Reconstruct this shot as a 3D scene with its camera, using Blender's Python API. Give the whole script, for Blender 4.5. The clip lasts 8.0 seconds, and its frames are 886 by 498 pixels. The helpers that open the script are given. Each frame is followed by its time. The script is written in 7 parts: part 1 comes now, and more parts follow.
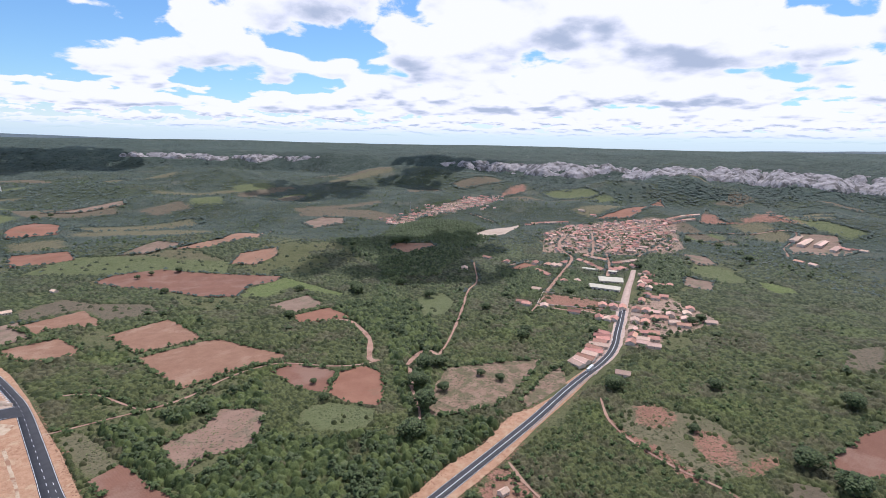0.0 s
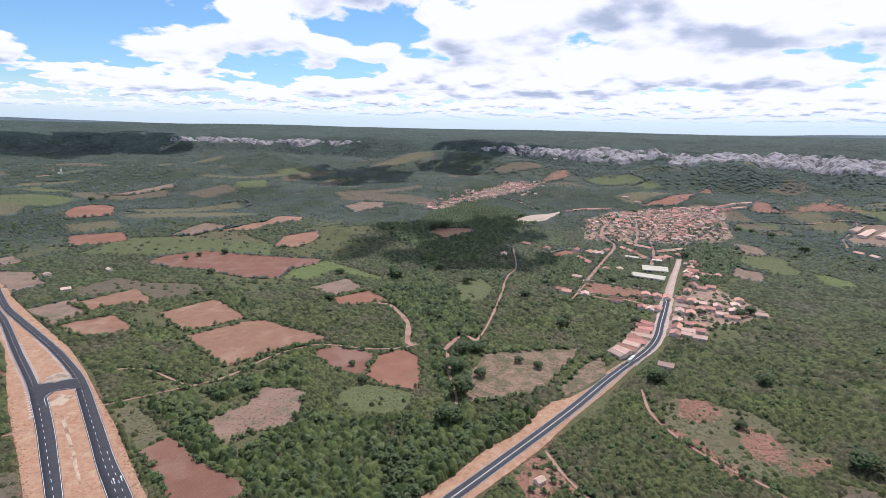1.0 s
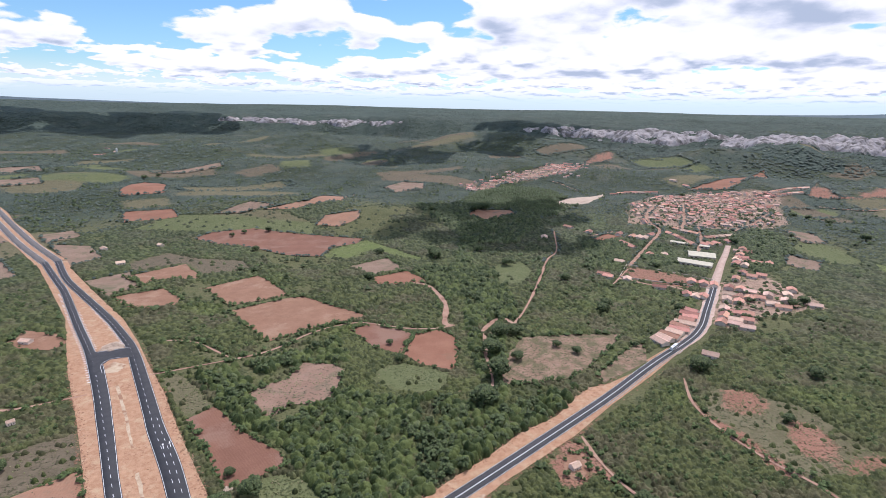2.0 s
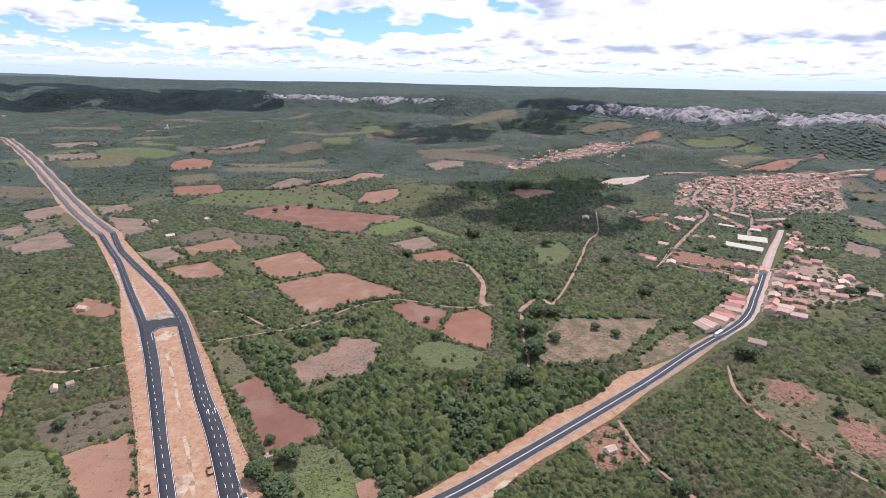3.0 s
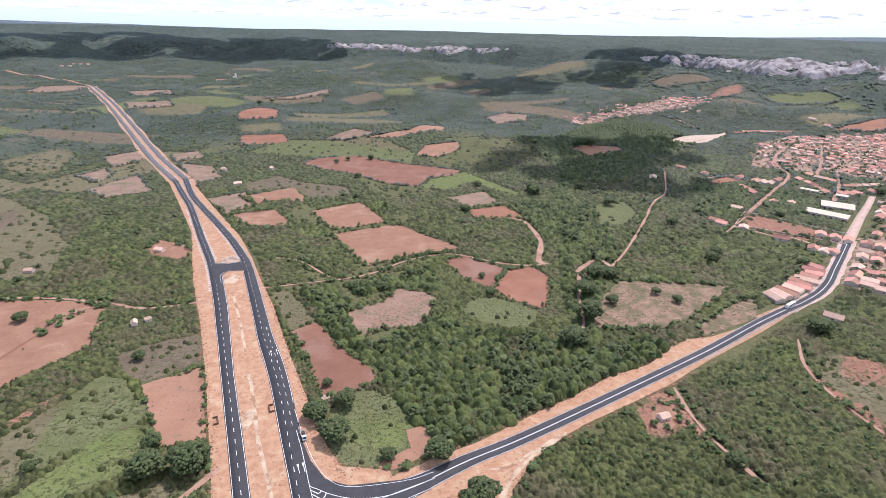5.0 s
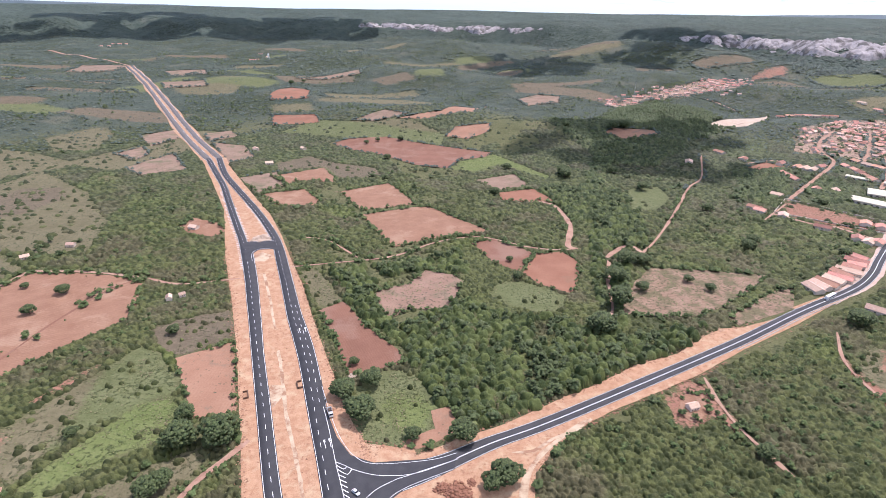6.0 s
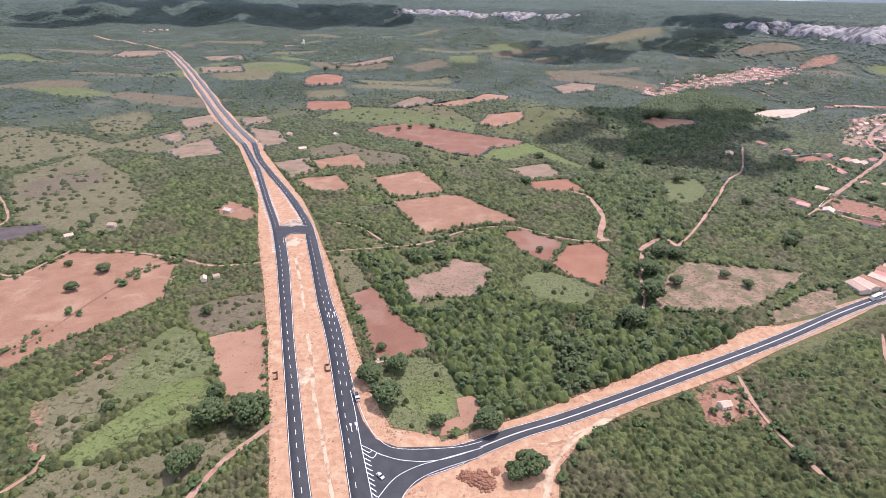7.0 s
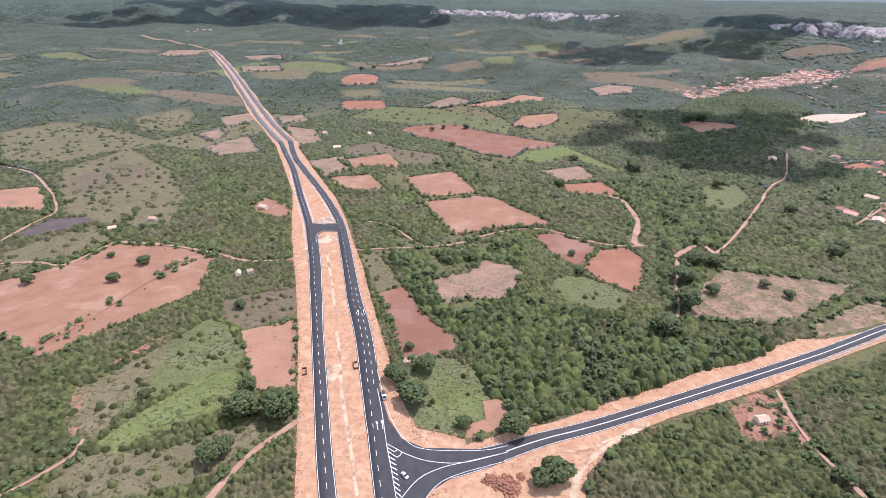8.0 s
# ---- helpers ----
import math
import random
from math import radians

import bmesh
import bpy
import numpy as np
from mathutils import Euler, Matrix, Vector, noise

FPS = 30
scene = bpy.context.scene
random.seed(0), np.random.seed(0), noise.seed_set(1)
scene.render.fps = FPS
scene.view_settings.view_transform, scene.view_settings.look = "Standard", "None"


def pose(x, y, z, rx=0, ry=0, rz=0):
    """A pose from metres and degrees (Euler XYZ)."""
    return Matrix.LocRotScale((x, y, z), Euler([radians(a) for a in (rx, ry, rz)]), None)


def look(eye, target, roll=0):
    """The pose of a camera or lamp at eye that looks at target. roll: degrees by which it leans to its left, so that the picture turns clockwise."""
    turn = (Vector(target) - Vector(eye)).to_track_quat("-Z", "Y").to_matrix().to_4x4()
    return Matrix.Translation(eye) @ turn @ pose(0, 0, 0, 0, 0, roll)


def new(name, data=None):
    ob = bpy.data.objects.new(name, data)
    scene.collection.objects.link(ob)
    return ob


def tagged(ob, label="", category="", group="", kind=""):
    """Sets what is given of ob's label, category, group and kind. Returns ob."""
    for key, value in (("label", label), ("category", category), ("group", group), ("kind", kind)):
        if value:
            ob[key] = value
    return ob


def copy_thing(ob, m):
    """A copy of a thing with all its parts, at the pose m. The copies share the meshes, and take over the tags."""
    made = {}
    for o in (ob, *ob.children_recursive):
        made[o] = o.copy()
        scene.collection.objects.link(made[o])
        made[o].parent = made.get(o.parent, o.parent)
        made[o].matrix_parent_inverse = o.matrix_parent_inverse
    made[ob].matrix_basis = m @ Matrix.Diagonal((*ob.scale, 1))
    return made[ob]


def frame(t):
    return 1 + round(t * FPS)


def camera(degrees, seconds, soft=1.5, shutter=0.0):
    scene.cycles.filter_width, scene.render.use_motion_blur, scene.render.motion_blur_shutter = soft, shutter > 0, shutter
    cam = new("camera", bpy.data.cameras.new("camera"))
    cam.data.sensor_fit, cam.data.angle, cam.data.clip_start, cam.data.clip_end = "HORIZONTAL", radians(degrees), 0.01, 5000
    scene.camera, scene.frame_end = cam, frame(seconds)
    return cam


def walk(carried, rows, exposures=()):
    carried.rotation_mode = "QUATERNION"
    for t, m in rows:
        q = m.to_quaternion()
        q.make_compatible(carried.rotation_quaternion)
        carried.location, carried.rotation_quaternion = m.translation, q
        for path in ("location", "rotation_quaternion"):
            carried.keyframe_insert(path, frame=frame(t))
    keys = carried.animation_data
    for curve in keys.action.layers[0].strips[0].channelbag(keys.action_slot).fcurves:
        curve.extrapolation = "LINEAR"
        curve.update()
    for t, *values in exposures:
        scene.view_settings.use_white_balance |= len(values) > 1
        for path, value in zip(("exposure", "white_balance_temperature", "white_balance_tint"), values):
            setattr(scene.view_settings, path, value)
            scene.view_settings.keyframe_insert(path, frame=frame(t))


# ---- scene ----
from mathutils import geometry

# ---- camera ----
cam = camera(79.21, 8.0, soft=0.7)
PATH = [
    (0.0, (-5.31, -12.15, 203.14), 29.485, 11.288, 1.213),
    (0.5, (-4.56, -10.73, 202.80), 27.478, 12.038, 1.241),
    (1.0, (-3.94, -9.32, 202.49), 25.244, 12.946, 1.222),
    (1.5, (-3.22, -8.25, 202.03), 23.123, 13.927, 1.237),
    (3.0, (-1.32, -6.25, 200.93), 16.638, 17.347, 1.156),
    (3.5, (-0.80, -5.59, 200.80), 14.749, 18.589, 1.170),
    (4.0, (-0.69, -4.72, 200.85), 13.078, 19.913, 1.121),
    (4.5, (-0.54, -3.98, 200.90), 11.712, 21.216, 1.160),
    (6.0, (-0.33, -2.15, 200.07), 7.064, 24.249, 1.036),
    (6.5, (-0.30, -1.54, 199.69), 5.461, 25.139, 0.979),
    (7.0, (-0.13, -0.99, 199.39), 3.615, 25.545, 0.952),
    (7.5, (0.01, -0.37, 199.27), 1.660, 25.551, 0.924),
    (8.0, (0.00, 0.01, 199.19), 0.000, 25.541, 0.876),
]



def aim(eye, yaw, pitch, roll):
    """A camera pose from a compass heading (0 is +y), a downward pitch and a lean, in degrees."""
    a, p = radians(yaw), radians(pitch)
    way = Vector((math.sin(a) * math.cos(p), math.cos(a) * math.cos(p), -math.sin(p)))
    return look(eye, Vector(eye) + way * 100, roll)


walk(cam, [(t, aim(eye, yaw, pitch, roll)) for t, eye, yaw, pitch, roll in PATH],
     [(0.0, -0.55, 5800, 19), (1.5, -0.51, 5850, 19), (3.5, -0.35, 5900, 22), (4.5, -0.23, 5950, 23), (6.5, 0.0, 5950, 25), (8.0, 0.04, 5950, 25)])

# ---- world and sun ----
SUN_AZ, SUN_EL = 48, 62
world = bpy.data.worlds.new("world")
scene.world = world
world.use_nodes = True


class Nodes:
    """Short hand for building node trees."""

    def __init__(self, tree):
        self.tree = tree
        tree.nodes.clear()

    def add(self, kind, **given):
        node = self.tree.nodes.new(kind)
        for key, value in given.items():
            node.inputs[key.replace("_", " ")].default_value = value
        return node

    def link(self, a, b):
        self.tree.links.new(a, b)

    def plug(self, v, socket):
        if isinstance(v, (int, float)):
            socket.default_value = v
        elif isinstance(v, tuple):
            socket.default_value = v
        else:
            self.tree.links.new(v, socket)

    def math(self, op, a, b=0.0, clamp=False):
        node = self.tree.nodes.new("ShaderNodeMath")
        node.operation, node.use_clamp = op, clamp
        self.plug(a, node.inputs[0])
        self.plug(b, node.inputs[1])
        return node.outputs[0]

    def noise(self, vector, scale, detail=4.0, rough=0.55, lac=2.0, warp=0.0):
        node = self.tree.nodes.new("ShaderNodeTexNoise")
        self.link(vector, node.inputs["Vector"])
        node.inputs["Scale"].default_value = scale
        node.inputs["Detail"].default_value = detail
        node.inputs["Roughness"].default_value = rough
        node.inputs["Lacunarity"].default_value = lac
        node.inputs["Distortion"].default_value = warp
        return node.outputs["Fac"]

    def ramp(self, v, lo, hi):
        node = self.tree.nodes.new("ShaderNodeMapRange")
        node.interpolation_type = "SMOOTHSTEP"
        self.plug(v, node.inputs["Value"])
        node.inputs["From Min"].default_value, node.inputs["From Max"].default_value = lo, hi
        return node.outputs["Result"]

    def mix(self, fac, a, b):
        node = self.tree.nodes.new("ShaderNodeMix")
        node.data_type = "RGBA"
        self.plug(fac, node.inputs["Factor"])
        for v, s in ((a, node.inputs[6]), (b, node.inputs[7])):
            self.plug((*v, 1.0) if isinstance(v, tuple) else v, s)
        return node.outputs[2]

    def combine(self, x, y, z):
        node = self.tree.nodes.new("ShaderNodeCombineXYZ")
        for v, s in zip((x, y, z), node.inputs):
            self.plug(v, s)
        return node.outputs[0]


def build_sky():
    """Clear sky with rows of fair-weather cumulus that close up towards the horizon."""
    n = Nodes(world.node_tree)
    out = n.add("ShaderNodeOutputWorld")
    sky = n.add("ShaderNodeTexSky")
    sky.sky_type, sky.sun_disc = "NISHITA", False
    sky.sun_elevation, sky.sun_rotation = radians(SUN_EL), radians(SUN_AZ)
    sky.air_density, sky.dust_density = 1.0, 0.2
    blue = n.add("ShaderNodeBackground", Strength=0.15)
    deep = n.tree.nodes.new("ShaderNodeMix")
    deep.data_type, deep.blend_type = "RGBA", "MULTIPLY"
    deep.inputs["Factor"].default_value = 1.0
    n.link(sky.outputs[0], deep.inputs[6])
    deep.inputs[7].default_value = (0.76, 1.02, 1.16, 1.0)
    n.link(deep.outputs[2], blue.inputs["Color"])
    coord = n.add("ShaderNodeTexCoord").outputs["Generated"]
    sep = n.add("ShaderNodeSeparateXYZ")
    n.link(coord, sep.inputs[0])
    az = n.math("ARCTAN2", sep.outputs[0], sep.outputs[1])
    el = n.math("MAXIMUM", sep.outputs[2], 0.0)
    # heights are logarithmic, so that the far rows look lower and closer together
    high = n.math("LOGARITHM", n.math("ADD", el, 0.012), 2.718)
    low_rows, far_rows = n.ramp(el, 0.13, 0.075), n.ramp(el, 0.06, 0.03)

    def cells(v, scale):
        node = n.tree.nodes.new("ShaderNodeTexVoronoi")
        node.feature = "SMOOTH_F1"
        n.link(v, node.inputs["Vector"])
        node.inputs["Scale"].default_value, node.inputs["Smoothness"].default_value = scale, 0.35
        return n.math("SUBTRACT", 1.0, node.outputs["Distance"])

    def density(lift):
        layers = []
        for freq, tall, seed in ((4.4, 1.8, 2.9), (9.0, 2.7, 5.1), (22.0, 4.4, 8.9)):
            v = n.combine(n.math("MULTIPLY", az, freq), n.math("ADD", n.math("MULTIPLY", high, tall), lift), seed)
            big = n.noise(v, 0.9, 2.0, 0.5)
            fine = n.noise(v, 3.4, 6.0, 0.55, 2.1, 0.2)
            puffs = n.math("ADD", n.math("MULTIPLY", cells(v, 2.2), 0.6), n.math("MULTIPLY", cells(v, 5.5), 0.4))
            d = n.math("ADD", n.math("MULTIPLY", big, 0.62), n.math("MULTIPLY", fine, 0.18))
            layers.append(n.math("ADD", d, n.math("MULTIPLY", puffs, 0.17)))

        def blend(f, p, q):
            return n.math("ADD", n.math("MULTIPLY", p, n.math("SUBTRACT", 1.0, f)), n.math("MULTIPLY", q, f))

        d = blend(far_rows, blend(low_rows, layers[0], layers[1]), layers[2])
        more = n.math("ADD", n.math("MULTIPLY", n.ramp(az, -0.15, 0.62), 0.075), n.math("MULTIPLY", low_rows, 0.045))
        return n.math("ADD", d, more)

    d0, above, below = density(0.0), density(0.30), density(-0.22)
    mask = n.ramp(d0, 0.500, 0.528)
    base = n.math("MULTIPLY", n.ramp(n.math("SUBTRACT", above, below), 0.0, 0.16), n.ramp(d0, 0.50, 0.57))
    shade = n.mix(base, (1.0, 1.0, 1.0), (0.47, 0.54, 0.63))
    shade = n.mix(n.ramp(el, 0.0, 0.035), (0.70, 0.84, 0.97), shade)
    haze = n.ramp(el, 0.07, 0.0)
    cover = n.math("MULTIPLY", mask, n.ramp(el, 0.004, 0.02))
    cover = n.math("MAXIMUM", cover, n.math("MULTIPLY", haze, 0.6))
    cloud = n.add("ShaderNodeBackground", Strength=1.45)
    n.link(shade, cloud.inputs["Color"])
    both = n.add("ShaderNodeMixShader")
    n.link(cover, both.inputs[0])
    n.link(blue.outputs[0], both.inputs[1])
    n.link(cloud.outputs[0], both.inputs[2])
    n.link(both.outputs[0], out.inputs["Surface"])


build_sky()
sun = new("sun", bpy.data.lights.new("sun", "SUN"))
sun.data.energy, sun.data.angle, sun.data.color = 4.2, radians(0.55), (1.0, 0.95, 0.88)
_a, _e = radians(SUN_AZ), radians(SUN_EL)
sun.matrix_world = look((math.sin(_a) * math.cos(_e) * 900, math.cos(_a) * math.cos(_e) * 900, 900 * math.sin(_e)), (0, 0, 0))


# ---- materials ----
def surface(name, dark, light, size, patch=None, patch_size=30.0, patch_at=(0.5, 0.62), grain=1.2, bump=0.3, rough=0.9,
            rows=0.0, turn=0.0, island=0.0, each=0.0, metal=0.0, contrast=(0.3, 0.7), tuft=None, tuft_size=2.6, tuft_at=(0.52, 0.64)):
    """A matt natural surface: two tones at one size, a second colour in patches at another, grain, furrows and relief."""
    m = bpy.data.materials.new(name)
    m.use_nodes = True
    n = Nodes(m.node_tree)
    out, bs = n.add("ShaderNodeOutputMaterial"), n.add("ShaderNodeBsdfPrincipled", Roughness=rough, Metallic=metal)
    n.link(bs.outputs[0], out.inputs["Surface"])
    bs.inputs["Specular IOR Level"].default_value = 0.25
    co = n.add("ShaderNodeTexCoord").outputs["Object"]
    broad = n.noise(co, 1.0 / size, 5.0, 0.6)
    fine = n.noise(co, 1.0 / grain, 3.0, 0.6)
    both = n.math("ADD", n.math("MULTIPLY", broad, 0.65), n.math("MULTIPLY", fine, 0.35))
    col = n.mix(n.ramp(both, *contrast), dark, light)
    if patch:
        p = n.noise(co, 1.0 / patch_size, 6.0, 0.62, 2.1, 0.3)
        p = n.math("ADD", n.math("MULTIPLY", p, 0.85), n.math("MULTIPLY", fine, 0.15))
        col = n.mix(n.ramp(p, *patch_at), col, patch)
    height = fine
    if tuft:
        t = n.noise(co, 1.0 / tuft_size, 3.0, 0.6)
        where = n.noise(co, 1.0 / (tuft_size * 16), 3.0, 0.55)
        t = n.math("ADD", n.math("MULTIPLY", t, 0.72), n.math("MULTIPLY", where, 0.28))
        f = n.ramp(t, *tuft_at)
        col = n.mix(f, col, tuft)
        height = n.math("ADD", fine, f)
    if rows:
        sp = n.add("ShaderNodeSeparateXYZ")
        n.link(co, sp.inputs[0])
        a = radians(turn)
        along = n.math("ADD", n.math("MULTIPLY", sp.outputs[0], math.cos(a)), n.math("MULTIPLY", sp.outputs[1], math.sin(a)))
        wob = n.math("MULTIPLY", broad, 9.0)
        w = n.math("SINE", n.math("ADD", n.math("MULTIPLY", along, 6.283 / rows), wob))
        col = n.mix(n.math("MULTIPLY", n.ramp(w, -1.0, 1.0), 0.14), col, dark)
        height = n.math("ADD", fine, n.math("MULTIPLY", w, 0.08))
    if island or each:
        if island:
            r = n.add("ShaderNodeNewGeometry").outputs["Random Per Island"]
        else:
            r = n.add("ShaderNodeObjectInfo").outputs["Random"]
        k = n.math("ADD", n.math("MULTIPLY", n.math("SUBTRACT", r, 0.5), 2 * (island or each)), 1.0)
        hsv = n.add("ShaderNodeHueSaturation")
        n.link(k, hsv.inputs["Value"])
        hue = n.math("ADD", n.math("MULTIPLY", n.math("SUBTRACT", n.math("FRACT", n.math("MULTIPLY", r, 7.31)), 0.5), 0.022), 0.5)
        n.link(hue, hsv.inputs["Hue"])
        n.link(col, hsv.inputs["Color"])
        col = hsv.outputs[0]
    n.link(col, bs.inputs["Base Color"])
    if bump:
        b = n.add("ShaderNodeBump", Strength=1.0, Distance=bump)
        n.link(height, b.inputs["Height"])
        n.link(b.outputs[0], bs.inputs["Normal"])
    return m


def land():
    """Scrub ground: grass, dry grass, bare soil and eroded earth mixed by the land cover, with worn borders; hazed far
    off.
    """
    m = bpy.data.materials.new("scrub_ground")
    m.use_nodes = True
    n = Nodes(m.node_tree)
    out, bs = n.add("ShaderNodeOutputMaterial"), n.add("ShaderNodeBsdfPrincipled", Roughness=0.92)
    n.link(bs.outputs[0], out.inputs["Surface"])
    bs.inputs["Specular IOR Level"].default_value = 0.2
    co = n.add("ShaderNodeTexCoord").outputs["Object"]
    huge, broad, mid, fine = n.noise(co, 1 / 130, 4, 0.6), n.noise(co, 1 / 32, 5, 0.62), n.noise(co, 1 / 7, 4, 0.6), n.noise(co, 1 / 1.5, 3, 0.6)
    tone = n.math("ADD", n.math("MULTIPLY", broad, 0.5), n.math("ADD", n.math("MULTIPLY", mid, 0.25), n.math("MULTIPLY", fine, 0.25)))
    k = n.ramp(tone, 0.34, 0.66)
    col = n.mix(k, (0.096, 0.102, 0.042), (0.168, 0.162, 0.074))
    worn = n.math("ADD", n.math("MULTIPLY", huge, 0.6), n.math("MULTIPLY", mid, 0.4))
    col = n.mix(n.math("MULTIPLY", n.ramp(worn, 0.52, 0.66), 0.8), col, n.mix(k, (0.16, 0.118, 0.072), (0.22, 0.155, 0.10)))
    wild = n.math("ADD", n.math("MULTIPLY", mid, 0.55), n.math("MULTIPLY", fine, 0.45))
    tones = (((0.136, 0.120, 0.064), (0.206, 0.180, 0.102)), ((0.112, 0.128, 0.050), (0.178, 0.190, 0.086)), ((0.118, 0.152, 0.044), (0.190, 0.215, 0.080)),
             ((0.130, 0.104, 0.066), (0.198, 0.157, 0.102)), ((0.27, 0.125, 0.082), (0.38, 0.205, 0.138)), ((0.32, 0.205, 0.142), (0.48, 0.340, 0.250)))
    sockets = []
    for name in ("cover_a", "cover_b"):
        at = n.tree.nodes.new("ShaderNodeAttribute")
        at.attribute_name = name
        sp = n.add("ShaderNodeSeparateColor")
        n.link(at.outputs["Color"], sp.inputs[0])
        sockets += [*sp.outputs, at.outputs["Alpha"]]
    # open scrub of the valley, distance haze painted in as blue; darker where the bushes stand close
    patchy = n.math("ADD", n.math("MULTIPLY", mid, 0.5), n.math("MULTIPLY", n.noise(co, 1 / 16, 4, 0.65), 0.5))
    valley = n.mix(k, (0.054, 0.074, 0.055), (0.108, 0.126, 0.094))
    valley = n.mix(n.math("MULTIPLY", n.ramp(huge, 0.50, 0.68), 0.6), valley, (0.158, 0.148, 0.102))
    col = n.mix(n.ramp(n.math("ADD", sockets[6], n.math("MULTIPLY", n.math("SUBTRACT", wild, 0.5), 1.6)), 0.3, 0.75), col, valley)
    # dark undergrowth green that also paints shade into the gaps between bushes
    thick = n.math("ADD", n.math("MULTIPLY", sockets[7], 0.55), n.math("MULTIPLY", n.math("SUBTRACT", patchy, 0.5), 2.6))
    col = n.mix(n.math("MULTIPLY", n.ramp(thick, 0.30, 0.62), 0.8), col, n.mix(k, (0.042, 0.056, 0.024), (0.082, 0.096, 0.044)))
    for i, (lo, hi) in enumerate(tones):
        w = n.math("ADD", sockets[i] if i < 4 else n.math("MULTIPLY", sockets[i], 0.78 if i == 4 else 0.8), n.math("MULTIPLY", n.math("SUBTRACT", wild, 0.5), 2.6 if i == 2 else 1.6 if i < 4 else 2.4))
        col = n.mix(n.ramp(w, 0.32, 0.72), col, n.mix(k, lo, hi))
    t = n.noise(co, 1 / 2.4, 3, 0.6)
    t = n.math("ADD", n.math("MULTIPLY", t, 0.68), n.math("MULTIPLY", broad, 0.32))
    f = n.ramp(t, 0.53, 0.63)
    col = n.mix(n.math("MULTIPLY", f, 0.65), col, (0.052, 0.070, 0.026))
    n.link(col, bs.inputs["Base Color"])
    b = n.add("ShaderNodeBump", Strength=1.0, Distance=0.6)
    n.link(n.math("ADD", fine, f), b.inputs["Height"])
    n.link(b.outputs[0], bs.inputs["Normal"])
    return m


def canopy_leaves():
    """Close scrub and woodland foliage: every bush has its own green, with leaf grain, paler or drier stands and a haze
    tint far off.
    """
    m = bpy.data.materials.new("canopy_leaves")
    m.use_nodes = True
    n = Nodes(m.node_tree)
    out, bs = n.add("ShaderNodeOutputMaterial"), n.add("ShaderNodeBsdfPrincipled", Roughness=0.75)
    n.link(bs.outputs[0], out.inputs["Surface"])
    bs.inputs["Specular IOR Level"].default_value = 0.2
    co = n.add("ShaderNodeTexCoord").outputs["Object"]
    at = n.tree.nodes.new("ShaderNodeAttribute")
    at.attribute_name = "bush"
    sp = n.add("ShaderNodeSeparateColor")
    n.link(at.outputs["Color"], sp.inputs[0])
    own, wood, far = sp.outputs
    fine, mid, broad = n.noise(co, 1 / 0.8, 4, 0.65), n.noise(co, 1 / 5.0, 3, 0.6), n.noise(co, 1 / 55, 4, 0.6)
    k = n.math("ADD", n.math("MULTIPLY", own, 0.42), n.math("ADD", n.math("MULTIPLY", fine, 0.42), n.math("MULTIPLY", mid, 0.36)))
    k = n.ramp(k, 0.38, 0.86)
    scrub = n.mix(k, (0.044, 0.055, 0.018), (0.130, 0.142, 0.049))
    grey = n.mix(k, (0.064, 0.060, 0.028), (0.146, 0.130, 0.068))
    scrub = n.mix(n.math("MULTIPLY", n.ramp(broad, 0.48, 0.60), 0.9), scrub, grey)
    lush = n.mix(k, (0.062, 0.082, 0.019), (0.158, 0.186, 0.054))
    scrub = n.mix(n.math("MULTIPLY", n.ramp(n.noise(co, 1 / 80, 3, 0.6), 0.54, 0.68), 0.7), scrub, lush)
    trees = n.mix(k, (0.036, 0.055, 0.016), (0.130, 0.158, 0.048))
    light = n.ramp(n.math("FRACT", n.math("MULTIPLY", own, 17.3)), 0.9, 0.98)
    trees = n.mix(n.math("MULTIPLY", light, 0.5), trees, (0.200, 0.225, 0.110))
    col = n.mix(wood, scrub, trees)
    # haze painted into the leaves: a bluer green that grows with distance
    away_haze = n.mix(k, (0.036, 0.050, 0.028), (0.102, 0.118, 0.066))
    col = n.mix(n.math("MULTIPLY", far, 0.55), col, away_haze)
    n.link(col, bs.inputs["Base Color"])
    b = n.add("ShaderNodeBump", Strength=1.0, Distance=0.9)
    n.link(n.math("ADD", n.math("MULTIPLY", fine, 0.7), n.math("MULTIPLY", mid, 0.3)), b.inputs["Height"])
    n.link(b.outputs[0], bs.inputs["Normal"])
    return m


GROUND = land()
CANOPY = canopy_leaves()
# plateau trees tinted towards blue: distance haze put into the colour
FOREST_HAZED = surface("hazed_plateau_forest", (0.046, 0.068, 0.052), (0.088, 0.112, 0.084), 40, (0.118, 0.128, 0.100), 160, (0.56, 0.72), 9.0, 3.0, tuft=(0.034, 0.050, 0.028), tuft_size=14.0)
# pale blue of the horizon hills is air haze, painted as base colour
RIDGE_HAZED = surface("hazed_ridge_forest", (0.075, 0.105, 0.115), (0.115, 0.148, 0.158), 400, (0.135, 0.165, 0.175), 900, (0.5, 0.68), 60.0, 2.0)
SOIL_DARK = surface("dark_red_soil", (0.200, 0.095, 0.060), (0.268, 0.135, 0.087), 25, (0.28, 0.165, 0.115), 34, (0.48, 0.64), 1.0, 0.15, rows=1.6, turn=20, tuft=(0.11, 0.075, 0.045), tuft_at=(0.66, 0.74))
SOIL_RED = surface("red_soil", (0.25, 0.114, 0.068), (0.335, 0.168, 0.104), 25, (0.19, 0.14, 0.085), 30, (0.54, 0.70), 1.0, 0.15, rows=1.8, turn=50, tuft=(0.10, 0.085, 0.045), tuft_at=(0.64, 0.72))
